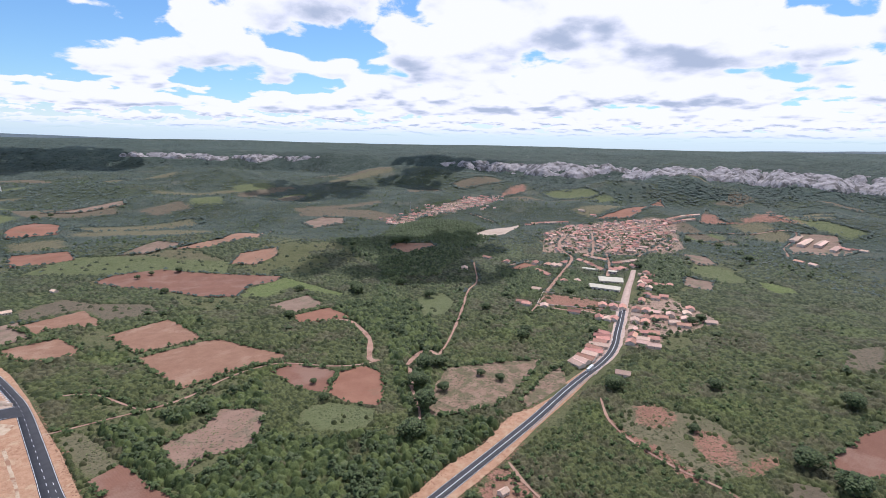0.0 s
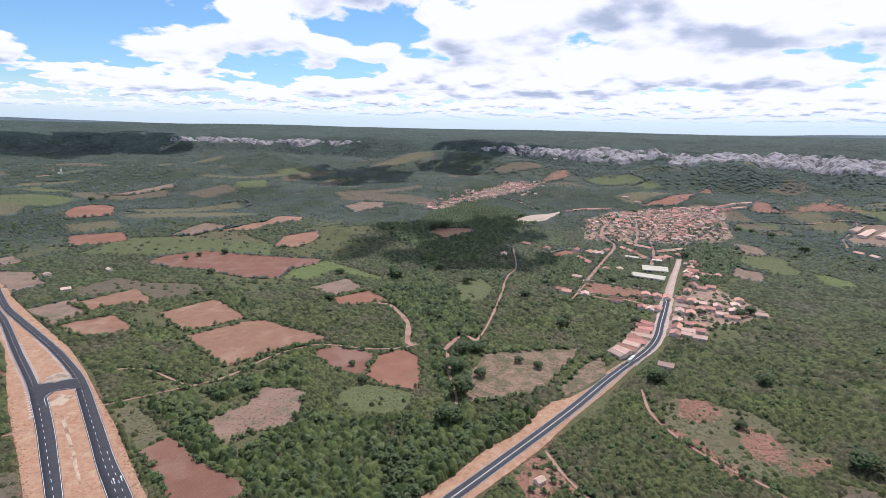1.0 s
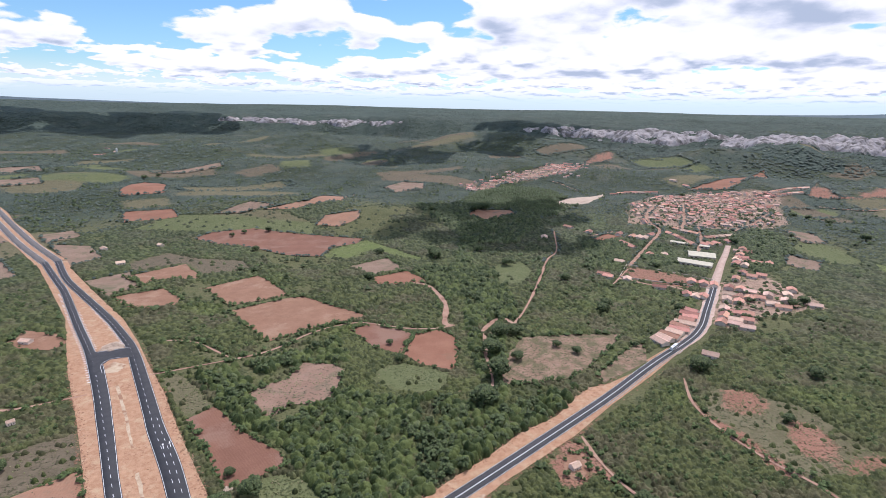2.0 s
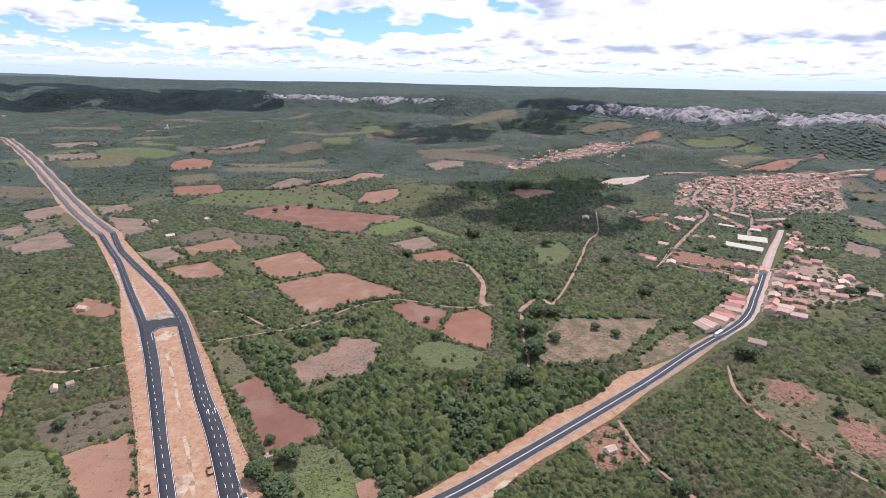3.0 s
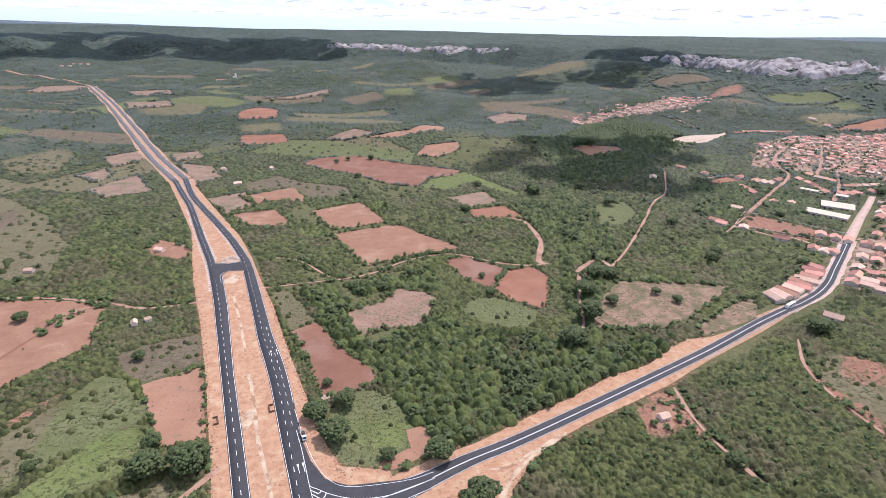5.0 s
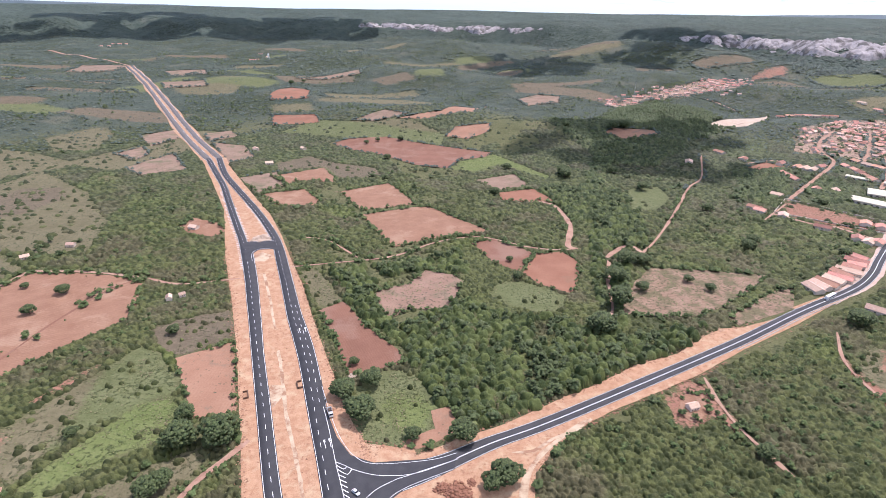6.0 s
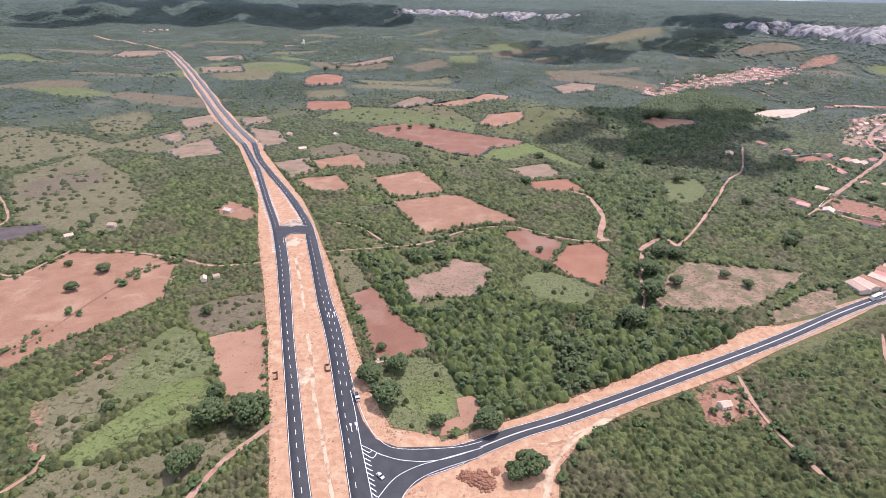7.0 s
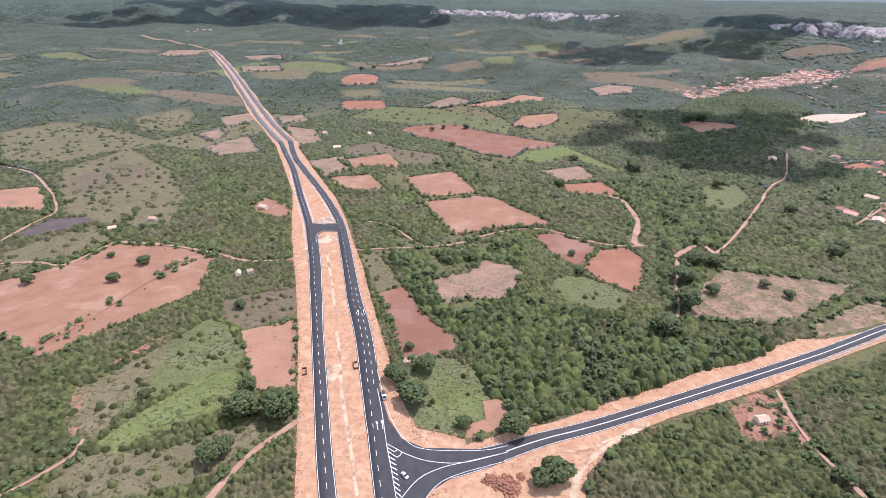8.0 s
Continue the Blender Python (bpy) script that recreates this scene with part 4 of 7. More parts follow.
track("dirt_track", TRACK, 7, [(422, 508), (448, 469), (464, 461), (473, 441), (482, 424)],
      "pale earth lane by the walled lot")
track("dirt_track", TRACK, 6, [(1028, 518), (1138, 585), (1325, 663), (1238, 714), (1193, 800)],
      "pale road to the building site")
track("dirt_track", TRACK, 5, [(1068, 535), (1168, 502), (1208, 438)],
      "dirt road past the sheds")
track("dirt_track", TRACK, 5, [(525, 699), (580, 709), (579, 677)],
      "reddish dirt road")
track("dirt_track", TRACK, 4, [(402, 484), (430, 506), (462, 531)],
      "pale earth lane")
track("dirt_track", TRACK, 6, [(804, 1300), (814, 1216), (808, 1129)],
      "pale straight dirt road near the village")

# ---- highway ----
def sheet_thing(name, material, outline, label, category, lift, ragged=1.0, step=None):
    ob, edge = sheet(name, material, outline, lift, ragged, step)
    KEEP_OUT.append((edge, material))
    return tagged(ob, label, category, kind="structure")


sheet_thing("road_verge", VERGE, [
    (-25, 20), (-46, 100), (-63, 163), (-72, 204), (-91, 281), (-111, 354), (-136, 437), (-166, 556), (-197, 638), (-235, 736), (-251, 776), (-217, 776), (-198, 723),
    (-157, 630), (-116, 541), (-94, 478), (-79, 427), (-65, 384), (-49, 323), (-36, 277), (-28, 249), (-19, 221), (-9, 199), (-4, 160), (30, 20)],
    "graded orange earth verge and median of the highway", "verge", 0.36, 0.3, 3)
sheet_thing("road_verge", VERGE, [
    (-14, 206), (12, 199), (13, 195), (36, 204), (61, 212), (95, 228), (122, 239), (154, 255), (186, 264), (214, 281), (231, 289), (248, 289), (279, 298), (301, 306), (303, 312), (338, 325), (344, 316), (289, 289), (232, 264), (188, 242), (161, 231), (126, 218), (98, 205), (81, 192), (68, 178), (64, 165), (52, 110), (30, 60), (-4, 60), (-6, 150)],
    "orange earth cutting along the branch road", "verge", 0.40, 0.3, 3)
sheet_thing("village_verge", PAVING, [(330, 319), (354, 331), (382, 346), (408, 363.5), (436, 386), (466, 410), (516, 452), (526, 441), (474, 399), (444, 375), (416, 352), (388, 334), (358, 321), (338, 312)],
            "pale earth shoulder of the village street", "verge", 0.38, 0.6, 5)

LEFT_ROAD = smooth_line([(-10, 20), (-41, 136), (-48.4, 163), (-55.5, 189), (-65.4, 229), (-78.6, 281.7), (-90.6, 330), (-97, 355), (-109, 403),
                         (-126, 463), (-152.5, 539), (-186.5, 639), (-201, 675), (-217, 714), (-241, 774)], 6)
RIGHT_ROAD = smooth_line([(10, 30), (-14, 121), (-24, 164), (-33.5, 208), (-49.5, 282.5), (-63, 331), (-69, 355.6), (-81, 404), (-96.5, 464),
                          (-109.3, 499), (-126.5, 540), (-148, 586), (-173.5, 639), (-199, 695), (-227, 776)], 6)
BRANCH = smooth_line([(-4.6, 179), (20, 186), (50.7, 199), (85, 211), (160, 241.5), (235, 273), (293, 300), (329, 315.4), (356, 326), (385, 340),
                      (412, 358), (440, 381), (470, 405), (520, 446)], 6)


def stripe(name, line, width, parent, lift):
    return ribbon(name, PAINT, offset(line, -width / 2), offset(line, width / 2), lift, 0.0, parent)


def dashes(line, parent, lift, dash=3.4, gap=5.6, width=0.26, first=0.0, last=1e9):
    """Broken lane line: each dash is a part."""
    d = np.concatenate([[0], np.cumsum(np.linalg.norm(np.diff(line, axis=0), axis=1))])
    s = first
    while s + dash < min(d[-1], last):
        k = np.array([s, s + dash])
        p = np.stack([np.interp(k, d, line[:, 0]), np.interp(k, d, line[:, 1])], 1)
        stripe("lane_dash", p, width, parent, lift)
        s += dash + gap


def road(name, line, left, right, label, lift=0.50, edge=0.45, material=ASPHALT, lanes=(), paint=True):
    """A road slab from its centre line, with edge lines."""
    ob = ribbon(name, material, offset(line, -np.asarray(left)), offset(line, np.asarray(right)), lift, 0.3)
    tagged(ob, label, "road", kind="structure")
    ROADS.append((line[::2], float(np.max(right)) + 4.0))
    if paint:
        stripe("edge_line", offset(line, -np.asarray(left) + edge), 0.24, ob, lift + 0.012)
        stripe("edge_line", offset(line, np.asarray(right) - edge), 0.24, ob, lift + 0.012)
    for d in lanes:
        dashes(offset(line, d), ob, lift + 0.014)
    return ob


left_road = road("highway_left", LEFT_ROAD, np.interp(LEFT_ROAD[:, 1], [0, 340, 380, 440, 480, 800], [4.0, 4.0, 4.1, 4.6, 4.0, 4.0]),
                 np.interp(LEFT_ROAD[:, 1], [0, 290, 370, 455, 468, 800], [4.0, 4.0, 6.0, 6.2, 4.0, 4.0]),
                 "new dark asphalt carriageway with white edge lines", lanes=(0.0,))
right_road = road("highway_right", RIGHT_ROAD, np.interp(RIGHT_ROAD[:, 1], [0, 200, 240, 300, 350, 440, 480, 800], [4.2, 4.4, 5.2, 5.8, 5.4, 5.2, 4.2, 4.2]),
                  np.interp(RIGHT_ROAD[:, 1], [0, 200, 240, 300, 350, 440, 480, 800], [4.2, 4.4, 5.6, 5.8, 5.0, 4.8, 4.2, 4.2]),
                  "new dark asphalt carriageway with turning lanes", 0.505, lanes=(-1.0,))
dashes(offset(RIGHT_ROAD, 2.2), right_road, 0.53, first=205, last=330)
branch_road = road("branch_road", BRANCH, np.interp(BRANCH[:, 0], [-5, 30, 60, 520], [9.5, 5.6, 4.4, 4.0]), np.interp(BRANCH[:, 0], [-5, 30, 60, 520], [8.0, 5.0, 4.2, 4.0]),
                   "two lane grey asphalt branch road with white centre line", 0.510, edge=0.35, material=GREY_ASPHALT)
stripe("centre_line", BRANCH[6:], 0.42, branch_road, 0.525)
VILLAGE_STREET = smooth_line([(520, 446), (545, 466), (604, 513), (650, 548), (690, 580)], 6)
street = road("village_street", VILLAGE_STREET, np.linspace(5.4, 3.8, len(VILLAGE_STREET)), np.linspace(5.4, 3.8, len(VILLAGE_STREET)), "pale paved village street between houses", 0.46, material=PAVING, paint=False)
BUILT_ROAD = smooth_line([(-233, 772), (-300, 902), (-372, 1056), (-464, 1256), (-601, 1551), (-718, 1794), (-842, 2039)], 20)
far_verge = ribbon("road_verge", VERGE, offset(BUILT_ROAD, -16 - 2 * np.sin(BUILT_ROAD[:, 1] / 37)), offset(BUILT_ROAD, 15 + 1.5 * np.sin(BUILT_ROAD[:, 1] / 29)), 0.36)
tagged(far_verge, "pale graded earth along the unfinished highway", "verge", kind="structure")
ROADS.append((BUILT_ROAD[::2], 17.0))
for side in (-7.4, 7.4):
    road("unfinished_highway", offset(BUILT_ROAD, side), 4.8, 4.8, "worn grey carriageway still under construction", 0.5, material=OLD_ASPHALT)
FAR_ROAD = smooth_line([(-842, 2039), (-983, 2205), (-1151, 2376), (-1348, 2533)], 30)
road("far_road", FAR_ROAD, 5, 5, "pale dirt road over the far plain", 0.7, material=TRACK, paint=False)

# the junction apron and the crossing of the median
sheet_thing("junction", ASPHALT, [(-39, 262), (-33.5, 232), (-26.5, 211), (-19, 198), (-8, 192.3), (19, 192), (33, 195), (30, 184), (6, 175), (-4, 167), (-9, 158), (-13, 140), (-19, 140),
                                  (-28, 182), (-36, 222)], "dark asphalt junction apron", "road", 0.53, 0.0, 4)
sheet_thing("median_crossing", ASPHALT, [(-129, 464), (-124, 468), (-101, 470), (-97, 462), (-93, 448), (-100, 449.5), (-110, 449), (-113.5, 441), (-110, 428), (-118, 430), (-122, 450)],
            "asphalt crossing through the highway median", "road", 0.54, 0.0, 4)
junction = bpy.data.objects["junction"]
for line, w in (([(-26.1, 194.5), (-21.5, 191.7), (-15.7, 188), (-4.8, 184.1), (11.1, 183.7), (33, 190.5)], 0.3),
                ([(-18.6, 160), (-9.7, 173.6), (0.5, 180.2), (11.1, 183.7), (33, 190.5)], 0.3),
                ([(-37.5, 252), (-31.4, 229.8), (-25, 210.8), (-17.4, 197.6), (-7, 191.4), (19, 191.2), (33, 194.4)], 0.24),
                ([(-35.2, 234.4), (-30.8, 216.7), (-26.1, 194.5), (-22.5, 179.8), (-17.9, 160)], 0.28),
                ([(-8, 157), (-3.5, 167.5), (6, 175.6), (30, 184.6)], 0.24),
                ([(-25.2, 190), (-20, 186.2), (-18.2, 189.4)], 0.4),
                ([(-25.7, 192.4), (-22, 189.6), (-20.6, 191)], 0.4)):
    stripe("painted_line", smooth_line(line, 2), w, junction, 0.55)
for k in range(9):
    x, y = -24.4 + k * 0.72, 186.6 - k * 2.85
    stripe("hatch_bar", np.array([(x, y), (x + 3.6 - 0.12 * k, y - 2.3)]), 0.45, junction, 0.552)
crossing = bpy.data.objects["median_crossing"]
stripe("painted_line", smooth_line([(-101, 450.8), (-110, 450.4), (-114.6, 441), (-111, 426)], 2), 0.25, crossing, 0.56)
stripe("painted_line", smooth_line([(-123, 467), (-100, 469)], 2), 0.3, crossing, 0.56)
for road_ob, line, side, lo, hi in ((left_road, LEFT_ROAD, -5.2, 410, 640), (left_road, LEFT_ROAD, 4.6, 470, 570), (right_road, RIGHT_ROAD, -4.9, 475, 580)):
    seg = line[(line[:, 1] > lo) & (line[:, 1] < hi)]
    d = np.concatenate([[0], np.cumsum(np.linalg.norm(np.diff(seg, axis=0), axis=1))])
    for s in np.arange(0, d[-1], 4.5):
        p = np.array([np.interp(s, d, seg[:, 0]), np.interp(s, d, seg[:, 1])])
        q = np.array([np.interp(s + 1.2, d, seg[:, 0]), np.interp(s + 1.2, d, seg[:, 1])])
        t = (q - p) / np.linalg.norm(q - p)
        r = np.array([t[1], -t[0]])
        stripe("hatch_bar", np.array([p + r * (side - 1.0), p + r * (side + 1.0)]), 0.9, road_ob, 0.545)
# turn arrows
for x, y in ((-31.3, 203.5), (-28.8, 204.2), (-56.6, 309), (-53, 310)):
    t = np.array([-0.235, 0.972])
    r = np.array([t[1], -t[0]])
    p = np.array([x, y])
    host = right_road
    stripe("arrow_shaft", np.array([p, p + t * 4.5]), 0.35, host, 0.535)
    stripe("arrow_head", np.array([p + t * 4.3, p + t * 6.2]), 0.9, host, 0.536)


def box(bm, lo, hi):
    """Adds a box to a bmesh."""
    v = [bm.verts.new((x, y, z)) for x in (lo[0], hi[0]) for y in (lo[1], hi[1]) for z in (lo[2], hi[2])]
    for f in ((0, 1, 3, 2), (4, 6, 7, 5), (0, 4, 5, 1), (2, 3, 7, 6), (0, 2, 6, 4), (1, 5, 7, 3)):
        bm.faces.new([v[i] for i in f])


def prism(bm, profile, x0, x1):
    """Adds a closed y-z profile pulled along x."""
    a = [bm.verts.new((x0, y, z)) for y, z in profile]
    b = [bm.verts.new((x1, y, z)) for y, z in profile]
    n = len(a)
    bm.faces.new(a[::-1])
    bm.faces.new(b)
    for i in range(n):
        bm.faces.new((a[i], a[(i + 1) % n], b[(i + 1) % n], b[i]))


def stand(x, y, turn=0.0, lift=0.0):
    return pose(x, y, float(ground(x, y)) + lift, 0, 0, turn)


def holder(name, m, label, category, group=""):
    ob = new(name)
    ob.matrix_world = m
    return tagged(ob, label, category, group)


# guard rail beside the branch road
def guard_rail():
    line = offset(BRANCH, 5.6)
    line = line[(line[:, 0] > 222) & (line[:, 0] < 345)]
    root = new("guard_rail")
    tagged(root, "pale concrete and steel guard rail along the branch road", "guard rail")
    z = ground(line[:, 0], line[:, 1])
    L, R = offset(line, -0.18), offset(line, 0.18)
    n = len(line)
    rows = [np.column_stack([L, z + 0.2]), np.column_stack([L, z + 1.0]), np.column_stack([R, z + 1.0]), np.column_stack([R, z + 0.2])]
    i = np.arange(n - 1)
    q = np.vstack([np.stack([k * n + i, (k + 1) * n + i, (k + 1) * n + i + 1, k * n + i + 1], 1) for k in range(3)])
    beam = new("beam", mesh_of("beam", np.vstack(rows), q, CONCRETE))
    beam.parent = root
    for p, h in zip(line[::1], z):
        bm = bmesh.new()
        box(bm, (p[0] - 0.14, p[1] - 0.14, h - 0.3), (p[0] + 0.14, p[1] + 0.14, h + 1.08))
        part("post", bm, CONCRETE, root)


guard_rail()


# drain headwalls in the median and verge
def headwall(x, y, turn):
    root = holder("drain_headwall", stand(x, y, turn, 0.3), "small stained brown concrete drain headwall in earth verge", "drain", "drain headwalls")
    bm = bmesh.new()
    box(bm, (-0.25, -3, -0.3), (0.25, 3, 1.3))
    part("wall", bm, RUST, root)
    for s in (-1, 1):
        bm = bmesh.new()
        prism(bm, [(s * 2.8, -0.3), (s * 2.8, 1.2), (s * 3.1, 1.2), (s * 3.1, -0.3)][::s], -2.6, -0.25)
        part("wing_wall", bm, RUST, root)
    # no hole is cut: a black slab stands for the shaded opening
    bm = bmesh.new()
    box(bm, (-0.32, -0.8, -0.2), (-0.26, 0.8, 0.8))
    part("pipe_mouth", bm, RUBBER, root)


headwall(-77.7, 248, 15)
headwall(-51.5, 254, 195)


for strip in ([(-36, 164), (-45.5, 200), (-54, 229), (-63, 270), (-68, 290)], [(-74, 316), (-78, 331), (-84, 355), (-97, 402)]):
    c = smooth_line(strip, 4)
    wide = 0.4 + 1.1 * fbm(c[:, 0], c[:, 1], 9, 17)
    sheet_thing("drainage_strip", WASH, np.vstack([offset(c, -wide), offset(c, wide)[::-1]]), "tan washed sand along the drain of the median", "sand", 0.45, 0.6, 2)
sheet_thing("sand_spill", WASH, [(-62, 236), (-58, 247), (-60, 255), (-66, 256), (-69, 248), (-66, 238)],
            "pale silt washed out between the drain headwalls", "sand", 0.43, 0.8, 2)
sheet_thing("sand_spill", WASH, [(-112, 425), (-100, 424), (-96, 436), (-106, 444), (-112, 436)],
            "pale yellowish sand on the median by the crossing", "sand", 0.43, 0.8, 2)


track("vehicle_track", WASH, 4.5, [(108, 211), (93, 203), (75, 190), (63, 176), (57, 160)],
      "pale wheel track over the earth verge", 0.45)
track("vehicle_track", WASH, 3.0, [(60, 192), (71, 192), (83, 199), (100, 205)],
      "pale wheel track over the earth verge", 0.455)


sheet_thing("sand_spill", SAND, [(-120.5, 465.8), (-121.1, 478.4), (-117.2, 482.9), (-112.3, 486.0), (-106.8, 480.4), (-103.0, 469.3), (-107.3, 466.4), (-113.4, 464.8)],
            "pale white sand tipped on the highway median", "sand", 0.42, 0.6, 2)


# vehicles
def soft(bm, size=0.06):
    bmesh.ops.bevel(bm, geom=bm.edges[:], offset=size, segments=2, affect="EDGES", profile=0.6)
    return bm


def car(m, paint, label):
    root = holder("car", m, label, "car")
    bm = bmesh.new()
    prism(bm, [(-2.15, 0.3), (-2.15, 0.75), (-2.0, 0.92), (-1.5, 0.98), (1.0, 0.95), (1.9, 0.82), (2.12, 0.6), (2.12, 0.3)], -0.85, 0.85)
    body = part("body", soft(bm), paint, root)
    bm = bmesh.new()
    prism(bm, [(-1.7, 0.95), (-1.15, 1.42), (0.35, 1.45), (1.05, 0.95)], -0.74, 0.74)
    part("windows", soft(bm, 0.05), DARK_GLASS, root, "dark tinted windows")
    bm = bmesh.new()
    prism(bm, [(-1.12, 1.40), (-1.1, 1.47), (0.3, 1.5), (0.33, 1.43)], -0.68, 0.68)
    part("roof", soft(bm, 0.02), paint, root)
    for x in (-0.6, 0.6):
        bm = bmesh.new()
        box(bm, (x - 0.18, 2.06, 0.58), (x + 0.18, 2.15, 0.74))
        part("headlight", bm, LAMP_CLEAR, root)
        bm = bmesh.new()
        box(bm, (x - 0.16, -2.18, 0.62), (x + 0.16, -2.10, 0.8))
        part("tail_light", bm, LAMP_RED, root)
    for x in (-0.8, 0.8):
        for y in (-1.35, 1.35):
            bm = bmesh.new()
            bmesh.ops.create_cone(bm, cap_ends=True, segments=16, radius1=0.32, radius2=0.32, depth=0.2, matrix=Matrix.Translation((x, y, 0.32)) @ Matrix.Rotation(radians(90), 4, "Y"))
            tyre = part("wheel", bm, RUBBER, root)
            bm = bmesh.new()
            bmesh.ops.create_cone(bm, cap_ends=True, segments=12, radius1=0.18, radius2=0.18, depth=0.215, matrix=Matrix.Translation((x, y, 0.32)) @ Matrix.Rotation(radians(90), 4, "Y"))
            part("rim", bm, STEEL, tyre)


def lorry(m):
    root = holder("lorry", m, "white flatbed lorry stopped on the highway", "lorry")
    bm = bmesh.new()
    box(bm, (-0.45, -3.6, 0.55), (0.45, 3.0, 0.8))
    part("chassis", bm, RUBBER, root)
    bm = bmesh.new()
    prism(bm, [(1.6, 0.6), (1.6, 2.5), (2.9, 2.5), (3.4, 1.6), (3.55, 0.6)], -1.1, 1.1)
    part("cab", soft(bm, 0.08), WHITE_PAINT, root)
    bm = bmesh.new()
    prism(bm, [(2.93, 2.42), (3.0, 2.44), (3.45, 1.66), (3.38, 1.62)], -0.98, 0.98)
    part("windscreen", bm, DARK_GLASS, root)
    bm = bmesh.new()
    box(bm, (-1.2, -3.8, 0.95), (1.2, 1.4, 1.12))
    part("load_bed", bm, STEEL, root)
    for lo, hi in (((-1.2, -3.8, 1.12), (-1.14, 1.4, 1.6)), ((1.14, -3.8, 1.12), (1.2, 1.4, 1.6)), ((-1.2, -3.8, 1.12), (1.2, -3.74, 1.6)), ((-1.2, 1.34, 1.12), (1.2, 1.4, 1.9))):
        bm = bmesh.new()
        box(bm, lo, hi)
        part("side_board", bm, WHITE_PAINT, root)
    bm = bmesh.new()
    box(bm, (-0.9, -2.9, 1.14), (0.9, -0.6, 1.7))
    part("load", soft(bm, 0.15), DARKWOOD, root, "dark load on the bed")
    for x in (-1.0, 1.0):
        for y in (-2.6, 2.5):
            bm = bmesh.new()
            bmesh.ops.create_cone(bm, cap_ends=True, segments=16, radius1=0.48, radius2=0.48, depth=0.32, matrix=Matrix.Translation((x, y, 0.48)) @ Matrix.Rotation(radians(90), 4, "Y"))
            part("wheel", bm, RUBBER, root)


def bus(m):
    root = holder("bus", m, "long white bus on the branch road", "bus")
    bm = bmesh.new()
    box(bm, (-1.25, -6.2, 0.45), (1.25, 6.2, 3.2))
    part("body", soft(bm, 0.18), WHITE_PAINT, root)
    for x in (-1.24, 1.24):
        for k in range(7):
            bm = bmesh.new()
            box(bm, (x - 0.03, -5.6 + k * 1.55, 1.6), (x + 0.03, -4.2 + k * 1.55, 2.6))
            part("window", bm, DARK_GLASS, root)
    bm = bmesh.new()
    box(bm, (-1.05, 6.16, 1.4), (1.05, 6.24, 2.8))
    part("windscreen", bm, DARK_GLASS, root)
    bm = bmesh.new()
    box(bm, (-0.7, -1.2, 3.18), (0.7, 1.0, 3.45))
    part("roof_unit", soft(bm, 0.08), STEEL, root)
    for x in (-1.1, 1.1):
        for y in (-3.6, 3.8):
            bm = bmesh.new()
            bmesh.ops.create_cone(bm, cap_ends=True, segments=16, radius1=0.5, radius2=0.5, depth=0.32, matrix=Matrix.Translation((x, y, 0.5)) @ Matrix.Rotation(radians(90), 4, "Y"))
            part("wheel", bm, RUBBER, root)


lorry(stand(-31, 228.5, 194, 0.53))
car(stand(-15.8, 175.2, 222, 0.53), WHITE_PAINT, "small white car on the junction hatching")
bus(stand(341, 321.5, -64, 0.53))


# ---- village ----
def house_model(w, d, h, rise, roof, porch):
    """A small single storey house with a tiled gable roof; the ridge runs along x."""
    root = new("house")
    bm = bmesh.new()
    prism(bm, [(-d / 2, -0.6), (d / 2, -0.6), (d / 2, h), (0, h + rise * 0.96), (-d / 2, h)], -w / 2, w / 2)
    part("wall", bm, PLASTER, root)
    o, t = 0.55, 0.14
    k = rise / (d / 2)
    for s in (-1, 1):
        bm = bmesh.new()
        e = d / 2 + o + (2.2 if porch and s < 0 else 0)
        prof = [(0, h + rise + 0.03), (s * e, h + rise - k * e + 0.03), (s * e, h + rise - k * e + 0.03 + t), (0, h + rise + 0.03 + t)]
        prism(bm, prof if s < 0 else prof[::-1], -w / 2 - o, w / 2 + o)
        bmesh.ops.recalc_face_normals(bm, faces=bm.faces[:])
        part("roof", bm, roof, root)
    bm = bmesh.new()
    prism(bm, [(-0.18, h + rise + t), (0.18, h + rise + t), (0.1, h + rise + t + 0.16), (-0.1, h + rise + t + 0.16)], -w / 2 - o, w / 2 + o)
    part("ridge", bm, roof, root)
    y = -d / 2
    bm = bmesh.new()
    box(bm, (-0.5, y - 0.05, 0), (0.5, y + 0.05, 2.1))
    part("door", bm, DARKWOOD, root, "dark wooden door")
    for x in (-w * 0.3, w * 0.3):
        bm = bmesh.new()
        box(bm, (x - 0.6, y - 0.05, 1.0), (x + 0.6, y + 0.05, 2.0))
        part("window", bm, DARKWOOD, root)
    bm = bmesh.new()
    box(bm, (-0.6, -y - 0.05, 1.0), (0.6, -y + 0.05, 2.0))
    part("window", bm, DARKWOOD, root)
    if porch:
        e = d / 2 + 2.3
        for x in (-w / 2 + 0.2, w / 2 - 0.2):
            bm = bmesh.new()
            box(bm, (x - 0.1, -e - 0.1, -0.4), (x + 0.1, -e + 0.1, h + rise - k * e + 0.05))
            part("porch_post", bm, PLASTER, root)
    tagged(root, "", "house", "houses of the village")
    return root


MODELS = [house_model(10.0, 9.0, 3.0, 1.8, ROOF, False), house_model(12.5, 9.5, 3.1, 1.9, ROOF, True), house_model(13.0, 7.6, 3.0, 1.6, ROOF, False),
          house_model(11.0, 8.5, 3.0, 1.7, ROOF_PALE, False), house_model(14.0, 7.8, 3.0, 1.6, ROOF_PALE, False)]
